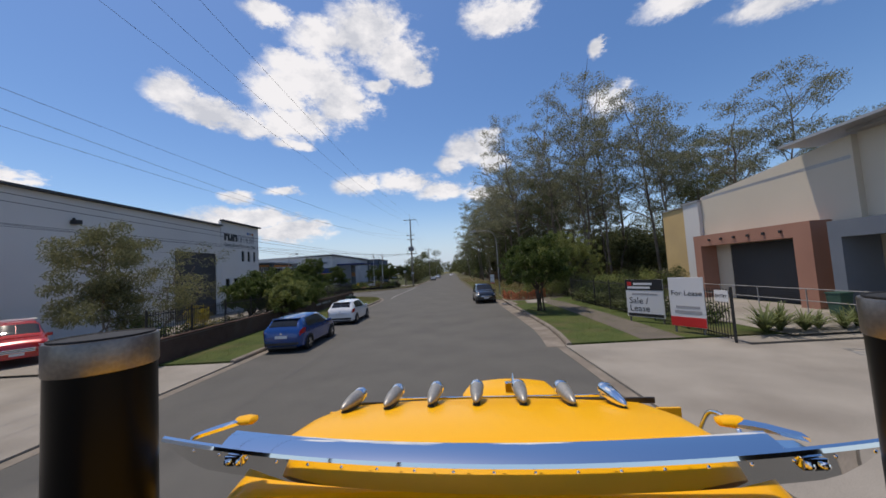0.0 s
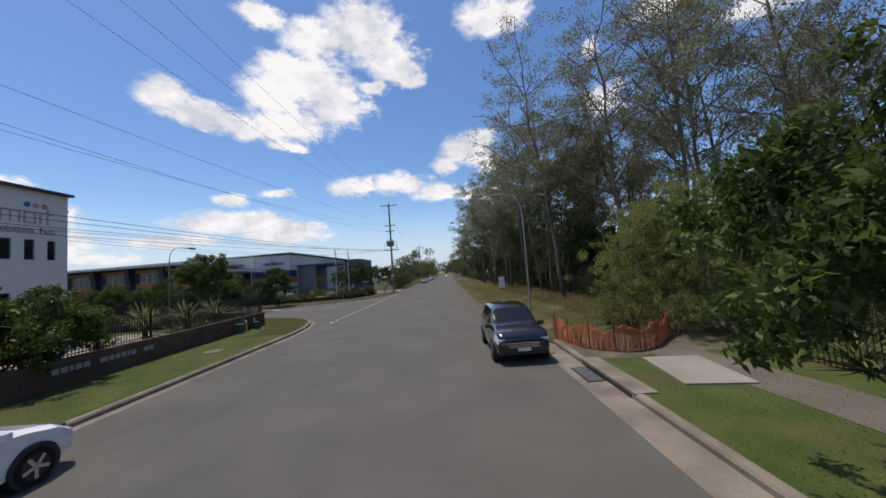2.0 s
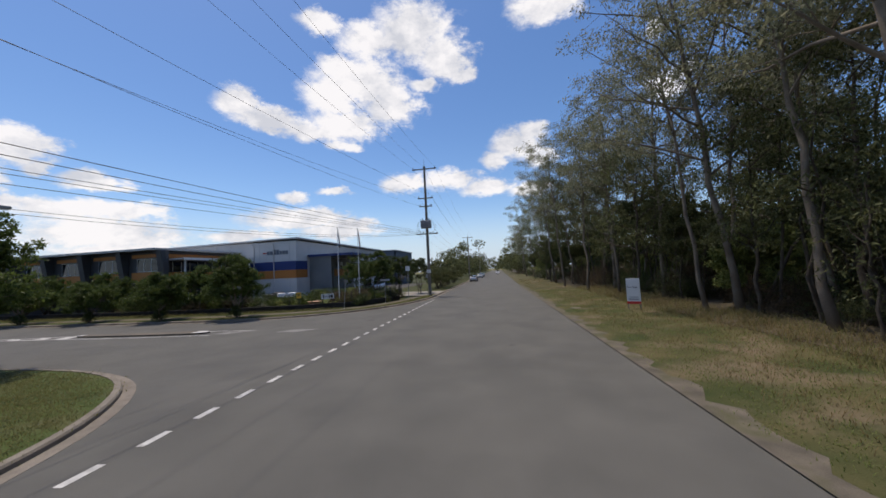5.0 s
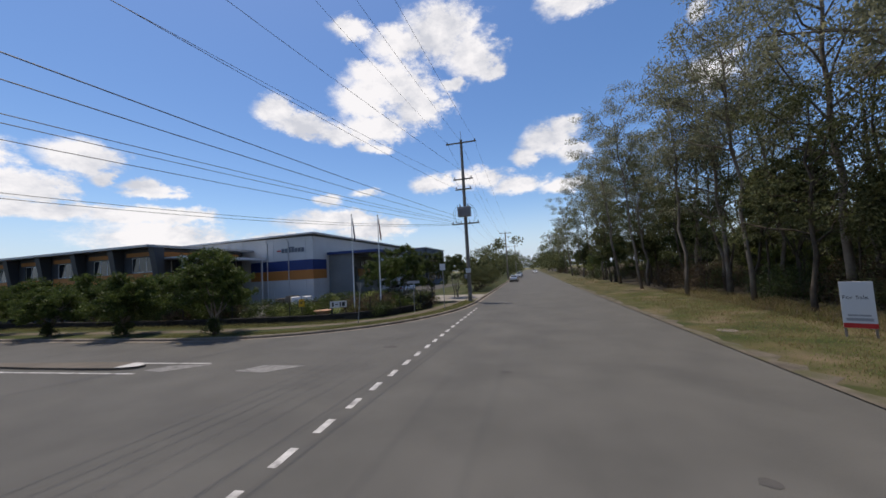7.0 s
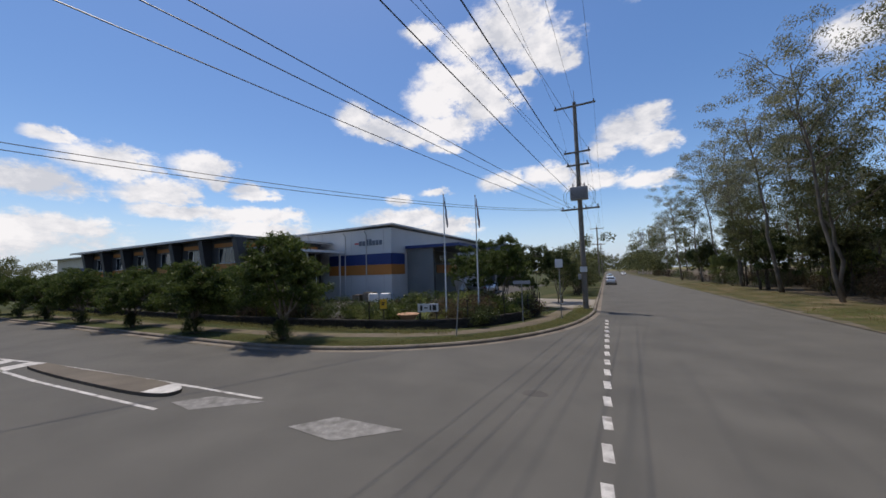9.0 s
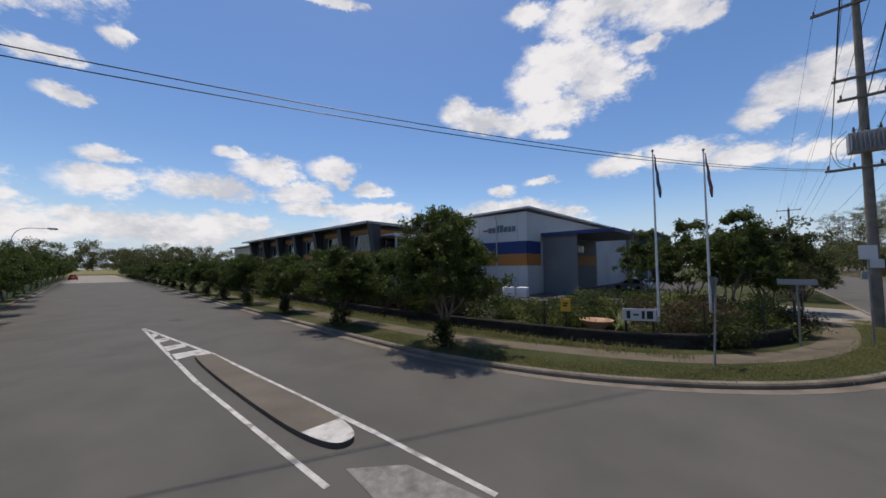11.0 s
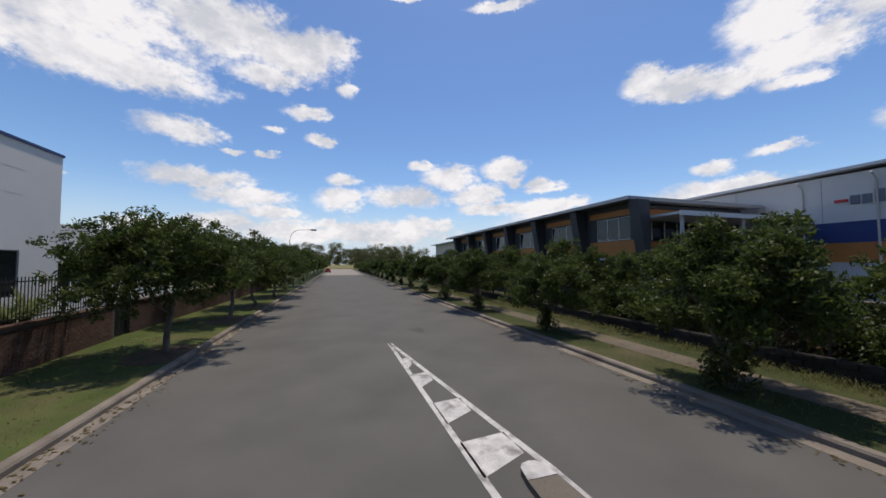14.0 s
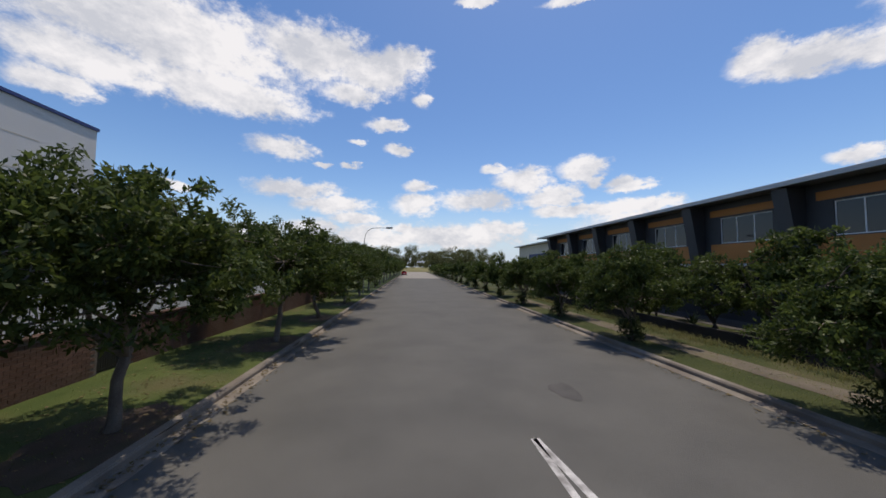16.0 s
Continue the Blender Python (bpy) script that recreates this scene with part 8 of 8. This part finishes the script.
    for sd in (-1, 1):
        part("guard", loft([[(sd * (.72 + .5 * f), 2.5 + math.cos(a) * r, .5 + math.sin(a) * r) for f, r in ((0, .62), (1, .62), (1, .58), (0, .58))] for a in [math.pi * k / 10 for k in range(11)]]), TRUCK_YELLOW, tr, smooth=True)
        for y, x in ((2.5, .98), (-2.25, 1.03), (-2.25, .72), (-3.45, 1.03), (-3.45, .72)):
            wh = new("wheel")
            wh.parent = tr
            wh.matrix_local = Matrix.Translation((sd * x, y, .5)) @ Matrix.Rotation(radians(90 * sd), 4, "Y")
            part("tyre", lathe([(.3, -.13), (.46, -.135), (.5, -.1), (.5, .1), (.46, .135), (.3, .13)], 30), TYRE, wh, smooth=True)
            part("rim", lathe([(.3, .02), (.3, .12), (.26, .11), (.24, .04), (.12, .05), (.1, .14), (.02, .15)], 24), ALLOY, wh, smooth=True)
        # exhaust stacks: black pipe, steel collar and sooty open mouth
        st = new("exhaust_stack")
        st.parent = tr
        st.location = (1.06 if sd > 0 else -1.17, .912, -.005)
        part("pipe", lathe([(.128, .8), (.128, 1.4), (.127, 2.83)], 40), STACK_BLACK, st, smooth=True)
        part("collar", lathe([(.129, 2.83), (.131, 2.835), (.131, 2.918), (.129, 2.922), (.121, 2.922), (.119, 2.7), (.01, 2.69)], 40), STACK_STEEL, st, "bare heat-tinted steel collar", smooth=True)
        part("mouth", lathe([(.1185, 2.72), (.1185, 2.925), (.122, 2.928), (.1225, 2.924)], 40), SOOT, st)
        part("bracket", boxes((-.03 - sd * .15, .03 - sd * .15, -.1, .05, 2.0, 2.06)), BLACK_STEEL, st)
    # grab rail on the right
    tube("grab_rail", glide([(.98, 1.55, 2.2), (1.02, 1.58, 2.3), (1.03, 1.68, 2.32), (1.02, 1.78, 2.3), (.98, 1.8, 2.2)], 5), .01, CHROME, tr, 8)
    return tr


build_truck()

# ---- bricks of the boundary walls, last ----
def lay_bricks(wall, ln, height, near):
    """Running bond on both faces: single bricks along the near stretch, the rest joined."""
    bw, bh, gap = 0.23, 0.076, 0.01
    one = boxes((-bw / 2, bw / 2, -0.112, 0.112, 0, bh), bevel=0.0)
    me = bpy.data.meshes.new("brick")
    one.to_mesh(me)
    one.free()
    me.materials.append(BRICK_DARK)
    rest = []
    count = 0
    for r in range(int((height - 0.06) / (bh + gap))):
        x = bw / 2 + (0 if r % 2 else (bw + gap) / 2)
        while x < ln - bw / 2:
            if near and near[0] <= x <= near[1] and count < 290 and 0.2 < r * (bh + gap):
                o = new("brick", me)
                o.parent, o.location = wall, (x, random.uniform(-.002, .002), r * (bh + gap))
                count += 1
            else:
                rest.append((x, r * (bh + gap)))
            x += bw + gap
    v, f = [], []
    for x, z in rest:
        o = len(v)
        d = random.uniform(-.002, .002)
        for zz in (z, z + bh):
            for yy in (-.112 + d, .112 + d):
                for xx in (x - bw / 2, x + bw / 2):
                    v.append((xx, yy, zz))
        f += [tuple(o + i for i in q) for q in ((0, 1, 5, 4), (2, 6, 7, 3), (0, 4, 6, 2), (1, 3, 7, 5), (4, 5, 7, 6))]
    ob = mesh_object("brickwork", v, f, BRICK_DARK, wall)
    ob["kind"] = "stuff"


for (w, ln, m), h, near in zip(WALLS, (0.95, 0.95, 1.33, 1.38), ((20, 29), None, (12, 21.9), None)):
    lay_bricks(w, ln, h, near)

# blocks on the street face of the garden wall
blk = boxes((-.19, .19, -.03, .02, 0, .15), bevel=.012)
bme = bpy.data.meshes.new("stone_block")
blk.to_mesh(bme)
blk.free()
bme.materials.append(BLOCK_DARK)
dist, acc = [0.0], garden_line
for a, b in zip(acc, acc[1:]):
    dist.append(dist[-1] + math.hypot(b[0] - a[0], b[1] - a[1]))
for r in range(3):
    d = 22.0 + (0.2 if r % 2 else 0)
    while d < dist[-1] - .3:
        i = max(k for k in range(len(dist) - 1) if dist[k] <= d)
        f = (d - dist[i]) / (dist[i + 1] - dist[i])
        (x0, y0), (x1, y1) = acc[i], acc[i + 1]
        o = new("stone_block", bme)
        o.parent = garden
        o.matrix_local = Matrix.Translation((x0 + (x1 - x0) * f, y0 + (y1 - y0) * f, .12 + r * .165)) @ Matrix.Rotation(math.atan2(y1 - y0, x1 - x0), 4, "Z") @ Matrix.Translation((0, -.02 + random.uniform(-.012, .008), 0))
        d += .4
